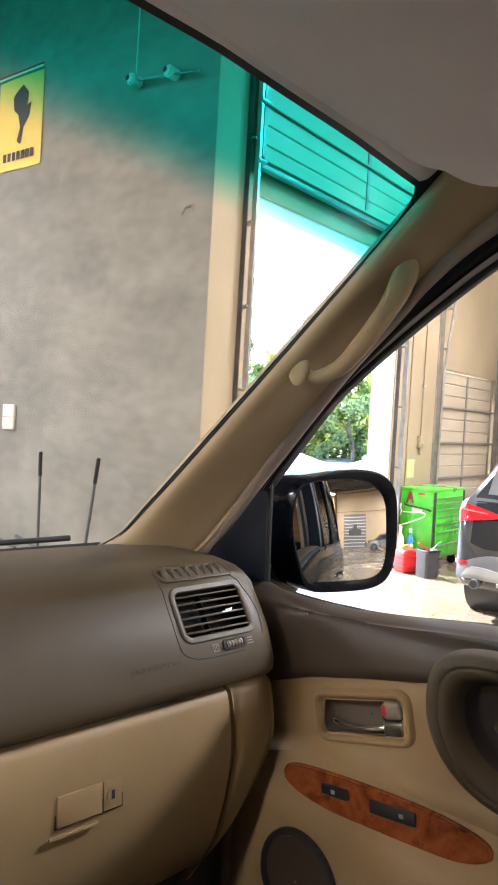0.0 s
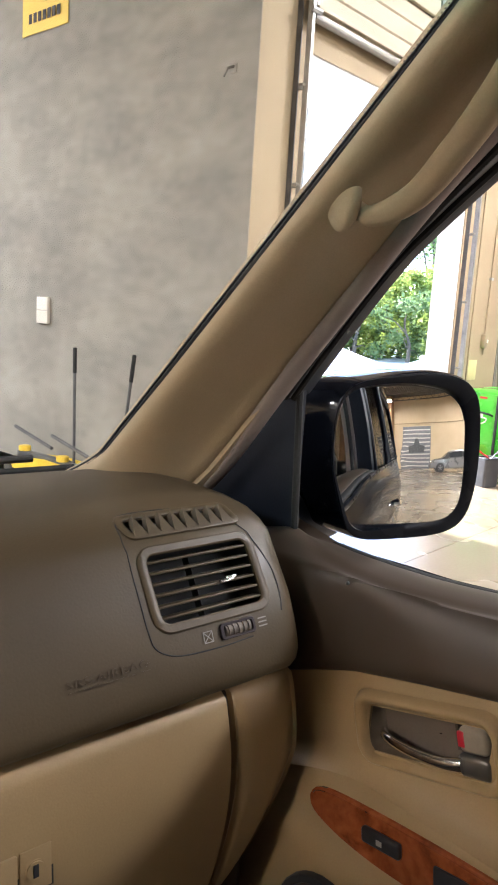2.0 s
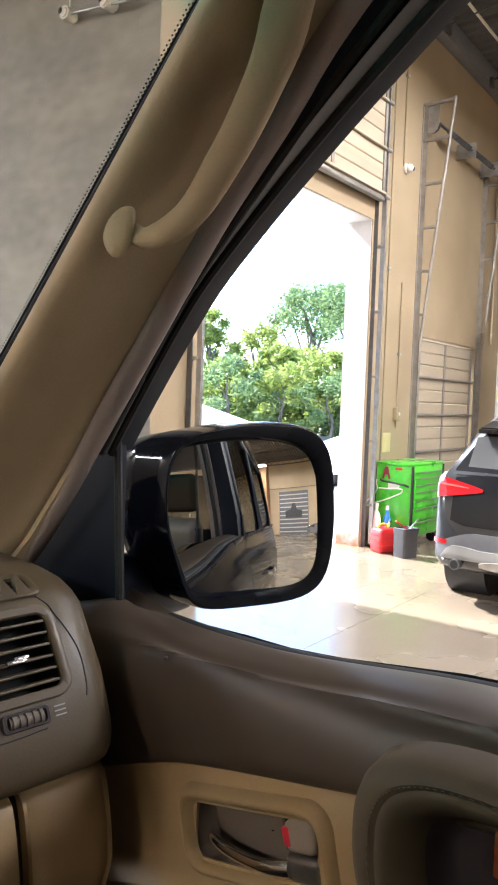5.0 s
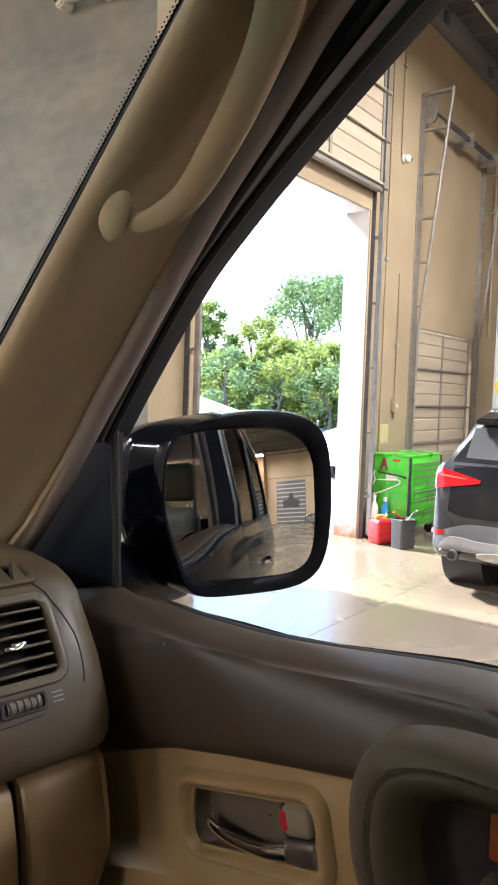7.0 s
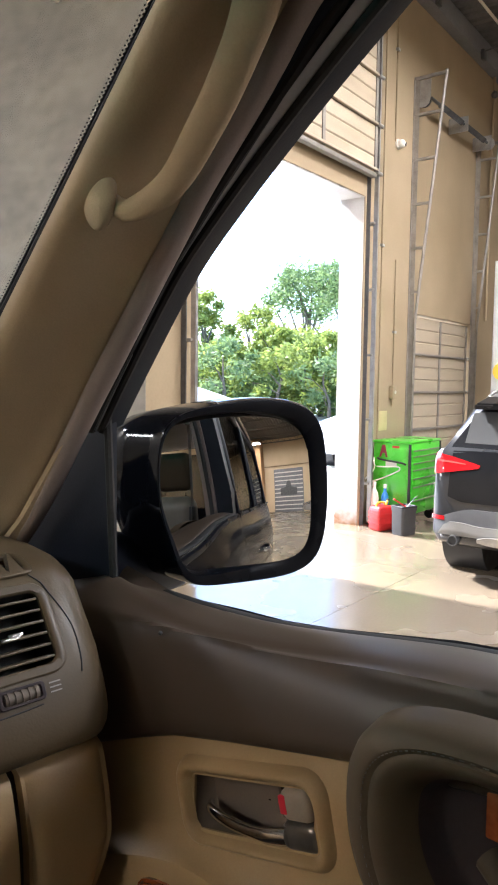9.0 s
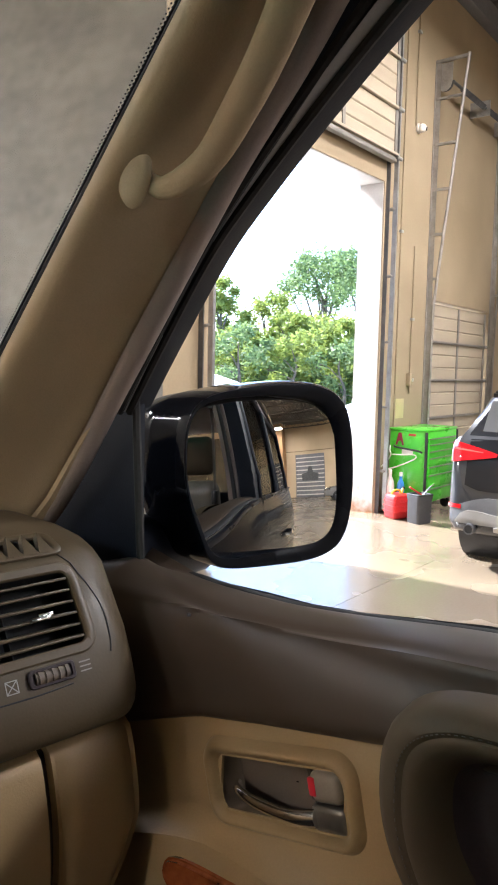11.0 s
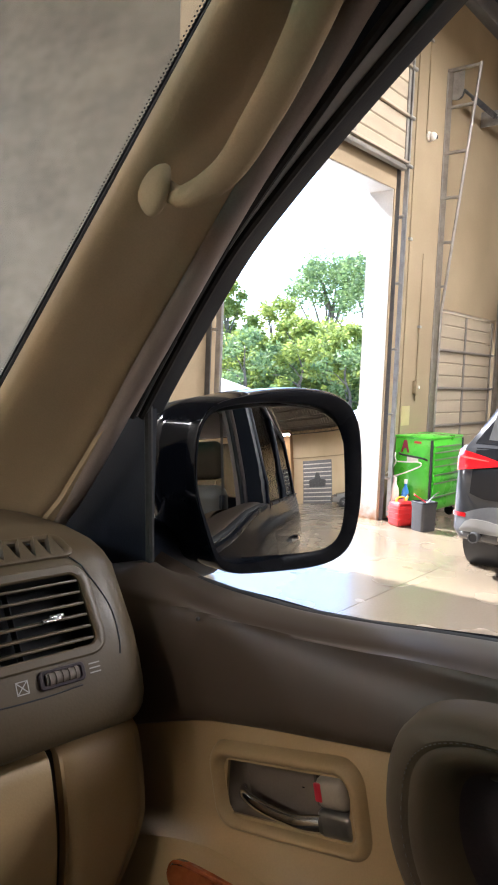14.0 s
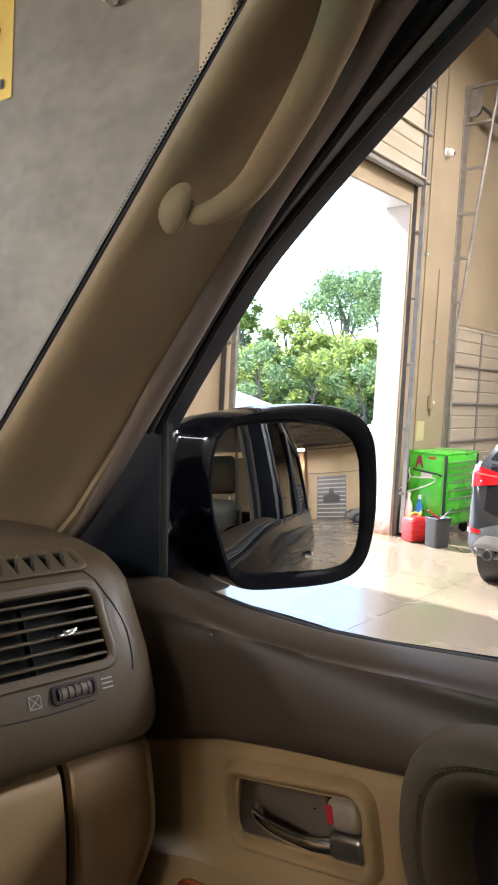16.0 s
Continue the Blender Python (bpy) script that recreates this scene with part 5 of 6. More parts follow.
part("armrest_pull", grid(bolster(), closed=True), M_BOLSTER, front_door, "dark grey leather armrest bolster with a deep pull recess")
pocket = [[(x, y, z) for y, z in oval(a, b)] for x, a, b in ((0.967, 0.0695, 0.0457), (0.978, 0.074, 0.050), (0.990, 0.080, 0.054), (0.9945, 0.086, 0.058), (0.995, 0.14, 0.08), (0.995, 0.178, 0.093))]
part("pull_pocket", grid(pocket, closed=True), M_POCKET, front_door, "black lining of the pull recess")
bm = bmesh.new()
path = [Vector((0.9377, y, z)) for y, z in oval(0.0325, 0.0175, 220)]
for k in range(0, 220, 2):
    rod(path[k], path[k].lerp(path[(k + 1) % 220], 0.85), 0.0005, 5, bm=bm)
part("stitching", bm, M_STITCH, front_door, "grey seam stitching")
tagged(bpy.data.objects["stitching"], kind="stuff")
part("recess_wood", box(0.986, 0.9943, 0.335, 0.474, 1.275, 1.322, 0.003), M_WOOD, front_door, "burl wood strip in the recess")
part("recess_pull", sweep(spline([(0.985, 0.468, 1.262), (0.975, 0.44, 1.25), (0.974, 0.38, 1.246), (0.980, 0.34, 1.255)], 12), 0.013, 10), M_BOLSTER, front_door, "padded grip in the recess")


# ---- dashboard ----
DASH = [(1.47, 1.372), (1.42, 1.398), (1.35, 1.420), (1.20, 1.432), (1.10, 1.432), (1.045, 1.426), (1.015, 1.416), (0.992, 1.402), (0.934, 1.318), (0.918, 1.283), (0.910, 1.260), (0.9075, 1.248), (0.9085, 1.239), (0.913, 1.232), (0.921, 1.2285), (0.940, 1.228)]
DASH_X = [-0.62, -0.4, -0.1, 0.15, 0.35, 0.5, 0.6, 0.66, 0.70, 0.722, 0.80, 0.880, 0.900, 0.914, 0.926, 0.935, 0.942, 0.9465, 0.949, 0.950]


def dash_rows():
    rows = []
    for x in DASH_X:
        k = max(0.0, (x - 0.896) / 0.054)
        shrink = 1 - 0.14 * k**2.8
        bow = 0.05 * max(0.0, 1 - ((x - XC) / 0.75) ** 2)
        rows.append([(x, 1.17 + (y + bow * (1 if y > 1.3 else 0) - 1.17) * (shrink if y < 1.17 else 1), 1.32 + (z - 1.32) * shrink) for y, z in DASH])
    rows.append([(0.950, 1.17 + (y - 1.17) * 0.3, 1.32 + (z - 1.32) * 0.3) for y, z in DASH])
    return rows


def dash_skip(i, j):
    return DASH_X[min(i, len(DASH_X) - 1)] in (0.722, 0.80) and j in (5, 7)


dashboard = part("dashboard", thick(grid(dash_rows(), skip=dash_skip), 0.003), M_DASH, suv, "taupe soft-touch dashboard")
VENT = Matrix(((1, 0, 0, 0.801), (0, 0.568, -0.823, 0.963), (0, 0.823, 0.568, 1.360), (0, 0, 0, 1)))
part("vent_frame", ring(rounded(0.184, 0.110, 0.024, 6), rounded(0.157, 0.086, 0.012, 6), 0.0055, VENT @ Matrix.Translation((0, 0, -0.003))), M_DASH, dashboard, "taupe vent frame")
part("vent_box", joined(grid([[(x * s, y * s, z) for x, y in rounded(0.158, 0.087, 0.012, 6)] for s, z in ((1, 0.001), (0.99, -0.02), (0.97, -0.045), (0.5, -0.046), (0.01, -0.046))], closed=True), VENT), M_VOID, dashboard, "vent throat, its unlit depth painted black")
slat = mesh_of(joined(box(-0.0775, 0.0775, -0.0016, 0.0016, -0.012, 0.004, 0.0012), pose(0, 0, 0, 18, 0, 0)), M_DASH)
for k in range(6):
    s = part("slat", slat, None, dashboard)
    s.matrix_basis = VENT @ Matrix.Translation((0, -0.0345 + 0.0139 * k, -0.004))
vane = mesh_of(box(-0.0008, 0.0008, -0.042, 0.042, -0.038, -0.024), M_BLACK)
s = part("vane", vane, None, dashboard, "black upright vane")
s.matrix_basis = VENT
part("vent_tab", joined(joined(box(0.018, 0.042, -0.0095, -0.0045, -0.002, 0.006, 0.002), None, box(0.028, 0.046, -0.006, -0.0015, 0.0, 0.005, 0.0015)), VENT), M_CHROME, dashboard, "bright adjusting tab")
PANEL = Matrix(((1, 0, 0, 0.801), (0, 0.44, -0.898, 0.9255), (0, 0.898, 0.44, 1.3005), (0, 0, 0, 1)))
part("wheel_slot", ring(rounded(0.056, 0.020, 0.005, 4), rounded(0.046, 0.013, 0.003, 4), 0.003, PANEL @ Matrix.Translation((0.026, 0.002, 0.0)), bm=box(0.003, 0.049, -0.0045, 0.0085, 0.0, 0.0008, m=PANEL)), M_POCKET, dashboard, "black slot of the vent wheel")
bm = rod((-0.004 + 0.010, 0.002, -0.004), (0.046, 0.002, -0.004), 0.0085, 20)
for k in range(5):
    rod((0.009 + 0.008 * k, 0.002, -0.004), (0.013 + 0.008 * k, 0.002, -0.004), 0.0097, 20, bm=bm)
part("vent_wheel", joined(bm, PANEL), M_CUP, dashboard, "ribbed brown-grey vent wheel")
bm = bmesh.new()
for k in range(3):
    box(0.060, 0.074, -0.004 + 0.005 * k, -0.0025 + 0.005 * k, 0.0008, 0.0014, bm=bm)
part("open_mark", joined(bm, PANEL), M_ICON, dashboard, "pale open mark")
bm = bmesh.new()
for a in ((-0.028, -0.014, -0.006, -0.005), (-0.028, -0.014, 0.007, 0.008), (-0.028, -0.027, -0.005, 0.007), (-0.015, -0.014, -0.005, 0.007)):
    box(a[0], a[1], a[2], a[3], 0.0008, 0.0014, bm=bm)
for s in (-1, 1):
    box(-0.008, 0.008, -0.0005, 0.0005, 0.0008, 0.0013, m=pose(-0.021, 0.001, 0, 0, 0, 45 * s), bm=bm)
part("closed_mark", joined(bm, PANEL), M_ICON, dashboard, "pale closed mark")
fin = mesh_of(slab([(-0.0094, -0.002), (0.0094, -0.002), (0.0, 0.030)], 0.012, Matrix(((1, 0, 0, 0), (0, 0.80, -0.6, 1.016), (0, 0.6, 0.8, 1.408), (0, 0, 0, 1)))), M_DASH)
for k in range(8):
    part("demister_fin", fin, None, dashboard, "pointed fin in the demister slot").location = (0.731 + 0.0195 * k, 0, 0)
part("defrost_box", box(0.716, 0.886, 1.010, 1.050, 1.385, 1.400), M_VOID, dashboard, "black plate painting the unlit depth under the demister slot")
part("defrost_frame", ring(rounded(0.180, 0.052, 0.014, 5), rounded(0.158, 0.030, 0.006, 5), 0.004, Matrix(((1, 0, 0, 0.801), (0, 0.949, -0.316, 1.030), (0, 0.316, 0.949, 1.4195), (0, 0, 0, 1)))), M_DASH, dashboard, "taupe demister frame")
# fine seams of the vent panel and the airbag lid
def on_face(points, ob, out):
    """Points thrown onto the outer face of a mesh against the way out."""
    me, out = ob.data, Vector(out).normalized()
    faces = BVHTree.FromPolygons([v.co for v in me.vertices], [p.vertices[:] for p in me.polygons])
    return [faces.ray_cast(Vector(p) + out * 0.06, -out)[0] or Vector(p) for p in points]


seam = [(0.7096, 1.035, 1.4228), (0.702, 1.0, 1.4075), (0.700, 0.955, 1.3485), (0.702, 0.930, 1.3092), (0.715, 0.9240, 1.2968), (0.74, 0.9205, 1.2900), (0.80, 0.9192, 1.2875), (0.85, 0.920, 1.2890)]
part("panel_seam", sweep(on_face(spline(seam, 60), dashboard, (0, -0.8, 0.6)), 0.0009, 6), M_VOID, dashboard, "fine dark panel seam")
seam = [(0.7096, 1.035, 1.4228), (0.722, 1.058, 1.4268), (0.765, 1.064, 1.4280), (0.825, 1.056, 1.4260), (0.860, 1.034, 1.420), (0.882, 1.005, 1.409), (0.8945, 0.985, 1.392), (0.9047, 0.972, 1.3737), (0.911, 0.961, 1.355), (0.912, 0.951, 1.341), (0.910, 0.9406, 1.326), (0.9055, 0.930, 1.308)]
part("panel_seam", sweep(on_face(spline(seam, 80), dashboard, (0.25, -0.7, 0.68)), 0.0011, 6), M_VOID, dashboard, "fine dark panel seam")


def lettering(text, width, height, depth, m):
    """Raised letters with the built-in font, fitted to a width and a height."""
    curve = bpy.data.curves.new("letters", "FONT")
    curve.body = text
    curve.extrude = 0.01
    ob = bpy.data.objects.new("letters", curve)
    scene.collection.objects.link(ob)
    me = bpy.data.meshes.new_from_object(ob.evaluated_get(bpy.context.evaluated_depsgraph_get()))
    bpy.data.objects.remove(ob)
    xs, ys = [v.co.x for v in me.vertices], [v.co.y for v in me.vertices]
    fit = Matrix.Diagonal((width / (max(xs) - min(xs)), height / (max(ys) - min(ys)), depth / 0.02, 1)) @ Matrix.Translation((-min(xs), -min(ys), 0.01))
    bm = bmesh.new()
    bm.from_mesh(me)
    bpy.data.meshes.remove(me)
    bmesh.ops.transform(bm, matrix=m @ fit, verts=bm.verts)
    return bm


EMBOSS = Matrix(((1, 0, 0, 0.590), (0, 0.44, -0.898, 0.9192), (0, 0.898, 0.44, 1.2894), (0, 0, 0, 1)))
part("airbag_lettering", lettering("SRS AIRBAG", 0.102, 0.0088, 0.0006, EMBOSS), M_DASH, dashboard, "embossed words in the dashboard vinyl", 0)
part("lettering_line", joined(box(0.0, 0.102, -0.0042, -0.0032, 0, 0.0007), EMBOSS), M_DASH, dashboard)


def panel_strip(x0, x1, profile, x_round=0.010, n=14):
    """A moulded panel across the car with rounded ends."""
    rows = []
    for k in range(n):
        t = k / (n - 1)
        x = x0 + (x1 - x0) * t
        d = min(x - x0, x1 - x)
        sink = 0.012 * (1 - min(1, d / x_round)) ** 2
        rows.append([(x, y + sink, z) for y, z in profile])
    rows[1] = [(x0 + 0.003, y + 0.004, z) for y, z in profile]
    rows[-2] = [(x1 - 0.003, y + 0.004, z) for y, z in profile]
    return thick(grid(rows), 0.005)


GLOVE = [(0.935, 1.2205), (0.922, 1.2195), (0.914, 1.213), (0.904, 1.18), (0.897, 1.14), (0.896, 1.09), (0.902, 1.04), (0.915, 0.98), (0.935, 0.92), (0.965, 0.87)]
GLOVE = [(p.x, p.y) for p in spline([(y, z, 0) for y, z in GLOVE], 36)]
glove_box = part("glove_box", panel_strip(-0.06, 0.812, GLOVE), M_TAN, suv, "closed tan glove box")
end_bm = panel_strip(0.820, 0.932, [(y + 0.006, z) for y, z in GLOVE] + [(1.0, 0.82)], 0.03, 28)
for v in end_bm.verts:
    v.co.x -= (v.co.x - 0.820) / 0.112 * 0.55 * max(0.0, 1.115 - v.co.z) ** 1.15
part("dash_end", end_bm, M_TAN, suv, "tan end panel beside the glove box")
LATCH = Matrix(((1, 0, 0, 0.505), (0, 0.08, -0.997, 0.8965), (0, 0.997, 0.08, 1.115), (0, 0, 0, 1)))
part("latch_gap", joined(box(-0.061, 0.061, -0.026, 0.026, -0.004, 0.0006), LATCH), M_BLACK, glove_box, "dark gap round the latch")
part("latch_plate", joined(box(-0.059, 0.021, -0.0235, 0.024, -0.004, 0.0045, 0.002), LATCH), M_TAN, glove_box, "tan pull of the latch")
part("latch_key", joined(joined(box(0.0235, 0.0585, -0.0235, 0.024, -0.004, 0.003, 0.0015), None, rod((0.040, 0.0, 0.0), (0.040, 0.0, 0.005), 0.0115, 20, bevel=0.0015)), LATCH), M_TAN, glove_box, "tan key lock")
part("key_slot", joined(box(0.0370, 0.0430, -0.007, 0.007, 0.0051, 0.0056), LATCH), M_BLACK, glove_box)
part("latch_lip", joined(box(-0.072, 0.014, -0.040, -0.034, -0.001, 0.004, 0.0015), LATCH), M_TAN, glove_box, "finger lip under the latch")
part("cowl_box", box(-0.60, 0.90, 1.02, 1.40, 0.55, 1.2), M_BLACK, suv, "dark space under the dashboard")
part("kick_panel", box(0.90, 0.93, 1.0, 1.35, 0.52, 1.15, 0.01), M_DARKPAD, suv, "dark kick panel")
part("cabin_floor", box(-0.66, 1.02, -2.34, 1.3, 0.50, 0.56, 0.01), M_CARPET, suv, "brown carpeted floor")


# ---- roof lining and sun visor ----
def lining():
    rows = []
    for y in (0.60, 0.54, 0.48, 0.40, 0.25, 0.0, -0.5, -1.2, -1.8, -2.28):
        top = 2.175
        rows.append([(XC + q * 0.80, y - (0.10 * q * q if y > 0.3 else 0), top - 0.05 * abs(q) ** 3 - (0.03 * max(0, abs(q) - 0.8) / 0.2)) for q in [-1 + 0.1 * k for k in range(21)]])
    return rows


part("roof_lining", thick(grid(lining()), 0.004), M_HEADLINER, suv, "grey-mauve cloth roof lining")


def visor(x0, x1):
    out = [Vector((x, y, 0)) for x, y in ((x0, 0.24), (x0, 0.52), (x0 + 0.03, 0.535), (x1 - 0.30, 0.537), (x1 - 0.13, 0.536), (x1 - 0.105, 0.530), (x1 - 0.092, 0.514), (x1 - 0.06, 0.509), (x1 - 0.02, 0.495), (x1, 0.46), (x1 - 0.002, 0.33), (x1 - 0.03, 0.26), (x1 - 0.15, 0.24), (x0, 0.24))]
    pts = [(p.x, p.y) for p in spline(out, 72)[:-1]]
    own = slab(pts, 0.022, None, 0.009, segs=3)
    return own


for side in (0, 1):
    m = Matrix(((1, 0, 0, 0), (0, 1, 0, 0), (-0.09, 0.06, -1, 2.1477), (0, 0, 0, 1)))
    bm = joined(visor(0.25, 0.86), m)
    v = part("sun_visor", flip(bm) if side else bm, M_HEADLINER, suv, "grey cloth sun visor folded up")
    bm = rod((0.26, 0.505, 2.148), (0.83, 0.485, 2.095), 0.006, 8)
    part("visor_rod", flip(bm) if side else bm, M_DARKPAD, v)


def rail_trim():
    pts = spline([(0.925, 0.44, 2.098), (0.940, 0.36, 2.112), (0.955, 0.27, 2.124), (0.965, 0.12, 2.134), (0.965, -0.4, 2.136), (0.95, -1.4, 2.13), (0.93, -2.2, 2.11)], 30)
    return sweep(pts, 0.030, 10, 0.6)


part("roof_rail_trim", rail_trim(), M_HEADLINER, suv)
part("roof_rail_trim", flip(rail_trim()), M_HEADLINER, suv)


# ---- passenger seat and belt ----
def seat(x, name, label):
    s = thing(name, pose(x, 0.13, 0.56), label, "car seat", "front seats")
    part("cushion", box(-0.25, 0.25, -0.22, 0.30, 0.12, 0.28, 0.06, segs=4), M_LEATHER, s)
    part("seat_base", box(-0.22, 0.22, -0.2, 0.26, 0.0, 0.13, 0.02), M_BLACK, s)
    part("backrest", joined(box(-0.25, 0.25, -0.07, 0.07, 0.0, 0.72, 0.06, segs=4), pose(0, -0.24, 0.22, -14, 0, 0)), M_LEATHER, s)
    for sx in (-1, 1):
        part("side_bolster", joined(box(-0.05, 0.05, -0.10, 0.10, 0.04, 0.52, 0.045, segs=3), pose(sx * 0.225, -0.20, 0.24, -14, 0, 0)), M_LEATHER, s)
        part("headrest_post", rod((sx * 0.07, -0.40, 0.84), (sx * 0.07, -0.42, 0.95), 0.007, 8), M_CHROME, s)
    part("headrest", joined(box(-0.12, 0.12, -0.05, 0.05, 0.0, 0.25, 0.045, segs=4), pose(0, -0.43, 0.965, -10, 0, 0)), M_BOLSTER, s, "dark headrest")
    return s


seat(0.64, "passenger_seat", "grey leather passenger seat with a dark headrest")
seat(-0.28, "driver_seat", "grey leather driver's seat with a dark headrest")
belt = part("seat_belt", sweep([(0.905, 0.18, 1.86), (0.90, 0.15, 1.5), (0.905, 0.14, 1.1), (0.93, 0.14, 0.75)], 0.022, 6, 0.08, up=(1, 0, 0)), M_LEATHER, suv, "grey seat belt")
part("belt_guide", box(0.895, 0.925, 0.15, 0.21, 1.82, 1.90, 0.01), M_LEATHER, belt)
part("belt_tongue", box(0.885, 0.91, 0.115, 0.165, 1.36, 1.43, 0.008), M_BLACK, belt)
for side in (False, True):
    rows = []
    for z in (0.9, 1.3, 1.55, 1.8, 2.0, 2.10):
        x = 1.035 - 0.17 * max(0.0, z - 1.33) ** 1.15
        rows.append([(x + 0.018, y, z) if k in (0, 6) else (x - d, y, z) for k, (d, y) in enumerate(((0, 0.219), (0.012, 0.217), (0.040, 0.198), (0.046, 0.165), (0.040, 0.113), (0.02, 0.101), (0, 0.099)))])
    bm = capped(rows)
    part("centre_pillar_trim", flip(bm) if side else bm, M_STRIP, suv, "grey-brown centre pillar trim")
    bm = sweep([(1.035 - 0.17 * max(0.0, z - 1.33) ** 1.15 - 0.004, 0.228, z) for z in (1.36, 1.5, 1.65, 1.8, 1.95, 2.06)], 0.010, 8)
    part("door_weatherstrip", flip(bm) if side else bm, M_RUBBER, suv, "black rubber weatherstrip")


# ---- wing mirror ----
MIR = look((1.265, 1.036, 1.470), (1.265 + 0.27, 1.036 + 0.963, 1.470 + 0.0)) @ pose(0, 0, 0, 0, 0, 0)


def mirror_line(grow=0.0):
    pts = [(-0.098, 0.117), (0.0, 0.124), (0.092, 0.114), (0.122, 0.093), (0.129, 0.02), (0.130, -0.055), (0.121, -0.098), (0.095, -0.112), (0.03, -0.117), (-0.06, -0.125), (-0.088, -0.118), (-0.108, -0.070), (-0.130, -0.015), (-0.134, 0.05), (-0.125, 0.098), (-0.098, 0.117)]
    out = []
    for p in spline([Vector((x, y, 0)) for x, y in pts], 121)[:-1]:
        r = p.length
        c, s = p.x / r, p.y / r
        wide = 0.020 + 0.019 * max(0.0, c) - 0.011 * max(0.0, -c) + 0.005 * max(0.0, -s)
        out.append(p * ((r + grow * wide) / r))
    n = len(out)
    for _ in range(3):
        out = [(out[i - 2] + out[i - 1] + out[i] + out[(i + 1) % n] + out[(i + 2) % n]) / 5 for i in range(n)]
    return out


MIRROR_R = 1.5
TILT_IN, TILT_UP = -11.5, -5.0


def wing_mirror():
    shell = ((1.0, 1, 0.004, 0.000), (1.12, 1, 0.004, -0.008), (1.15, 1, 0.0, -0.03), (1.05, 0.99, -0.022, -0.07), (0.9, 0.95, -0.040, -0.11), (0.5, 0.84, -0.045, -0.145), (0.0, 0.62, -0.03, -0.17), (0.0, 0.3, -0.015, -0.182), (0.0, 0.01, -0.01, -0.185))
    rim = ((0.03, 1, 0, -0.07), (0.04, 1, 0, -0.012), (0.10, 1, 0, -0.002), (0.20, 1, 0.001, 0.001), (0.85, 1, 0.004, 0.003), (0.97, 1, 0.004, 0.002), (1.0, 1, 0.004, -0.001), (1.0, 1, 0.004, -0.006))
    base = part("wing_mirror", grid([[MIR @ (p * s + Vector((dx, 0, z))) for p in mirror_line(g)] for g, s, dx, z in shell], closed=True), M_PAINT, suv, "glossy black wing mirror housing")
    part("mirror_bezel", grid([[MIR @ (p * s + Vector((dx, 0, z))) for p in mirror_line(g)] for g, s, dx, z in rim], closed=True), M_BEZEL, base, "satin black bezel round the glass")
    turn = pose(0, 0, 0, TILT_UP, TILT_IN, 0)
    rows = []
    for s in (1.0, 0.9, 0.75, 0.6, 0.45, 0.3, 0.15, 0.01):
        row = []
        for p in mirror_line(0.06):
            q = p * s
            row.append(MIR @ (turn @ Vector((q.x, q.y, -0.015 - q.length_squared / (2 * MIRROR_R)))))
        rows.append(row)
    part("mirror_glass", grid(rows, closed=True), M_MIRROR, base, "convex mirror glass")
    back = [[MIR @ (turn @ (p * s + Vector((0, 0, -0.036)))) for p in mirror_line(0.1)] for s in (1.0, 0.5, 0.01)]
    part("mirror_back", grid(back, closed=True), M_BLACK, base)
    part("mirror_arm", capped([[Vector((x, y, z)) + Vector((0, w * math.cos(a * math.pi / 8), h * math.sin(a * math.pi / 8))) for a in range(16)] for x, y, z, w, h in ((1.04, 1.170, 1.355, 0.060, 0.070), (1.10, 1.178, 1.345, 0.055, 0.066), (1.16, 1.186, 1.340, 0.050, 0.058), (1.22, 1.196, 1.334, 0.045, 0.050), (1.26, 1.202, 1.332, 0.042, 0.050), (1.29, 1.208, 1.332, 0.036, 0.050), (1.315, 1.214, 1.335, 0.026, 0.040), (1.33, 1.22, 1.338, 0.010, 0.016))]), M_NAVY, base, "black mirror foot")
    return base


wing_mirror()


# ---- outside of the car ----
SIDE = [(1.10, 0.42), (1.16, 0.50), (1.205, 0.62), (1.226, 0.76), (1.229, 0.90), (1.226, 1.00), (1.218, 1.07), (1.206, 1.12), (1.196, 1.15), (1.182, 1.20), (1.158, 1.27), (1.132, 1.325)]


def belt_rise(y, z):
    """The waistline climbs behind the mirror."""
    return max(0.0, lerp_at(PAD_TOP, max(y, 0.1)) - 0.018 - 1.325) * max(0.0, (z - 1.16) / 0.165) if y < 0.95 else 0.0


def side_skin(y0, y1, mirrored, low=1.0):
    n = max(3, int(abs(y1 - y0) / 0.12))
    rows = []
    for k in range(n + 1):
        y = y0 + (y1 - y0) * k / n
        rows.append([(x - 0.018 * max(0, (abs(y + 0.6) - 1.2)) ** 2, y, (z + belt_rise(y, z)) * low) for x, z in SIDE])
    bm = thick(grid(rows), 0.006)
    return flip(bm) if mirrored else bm


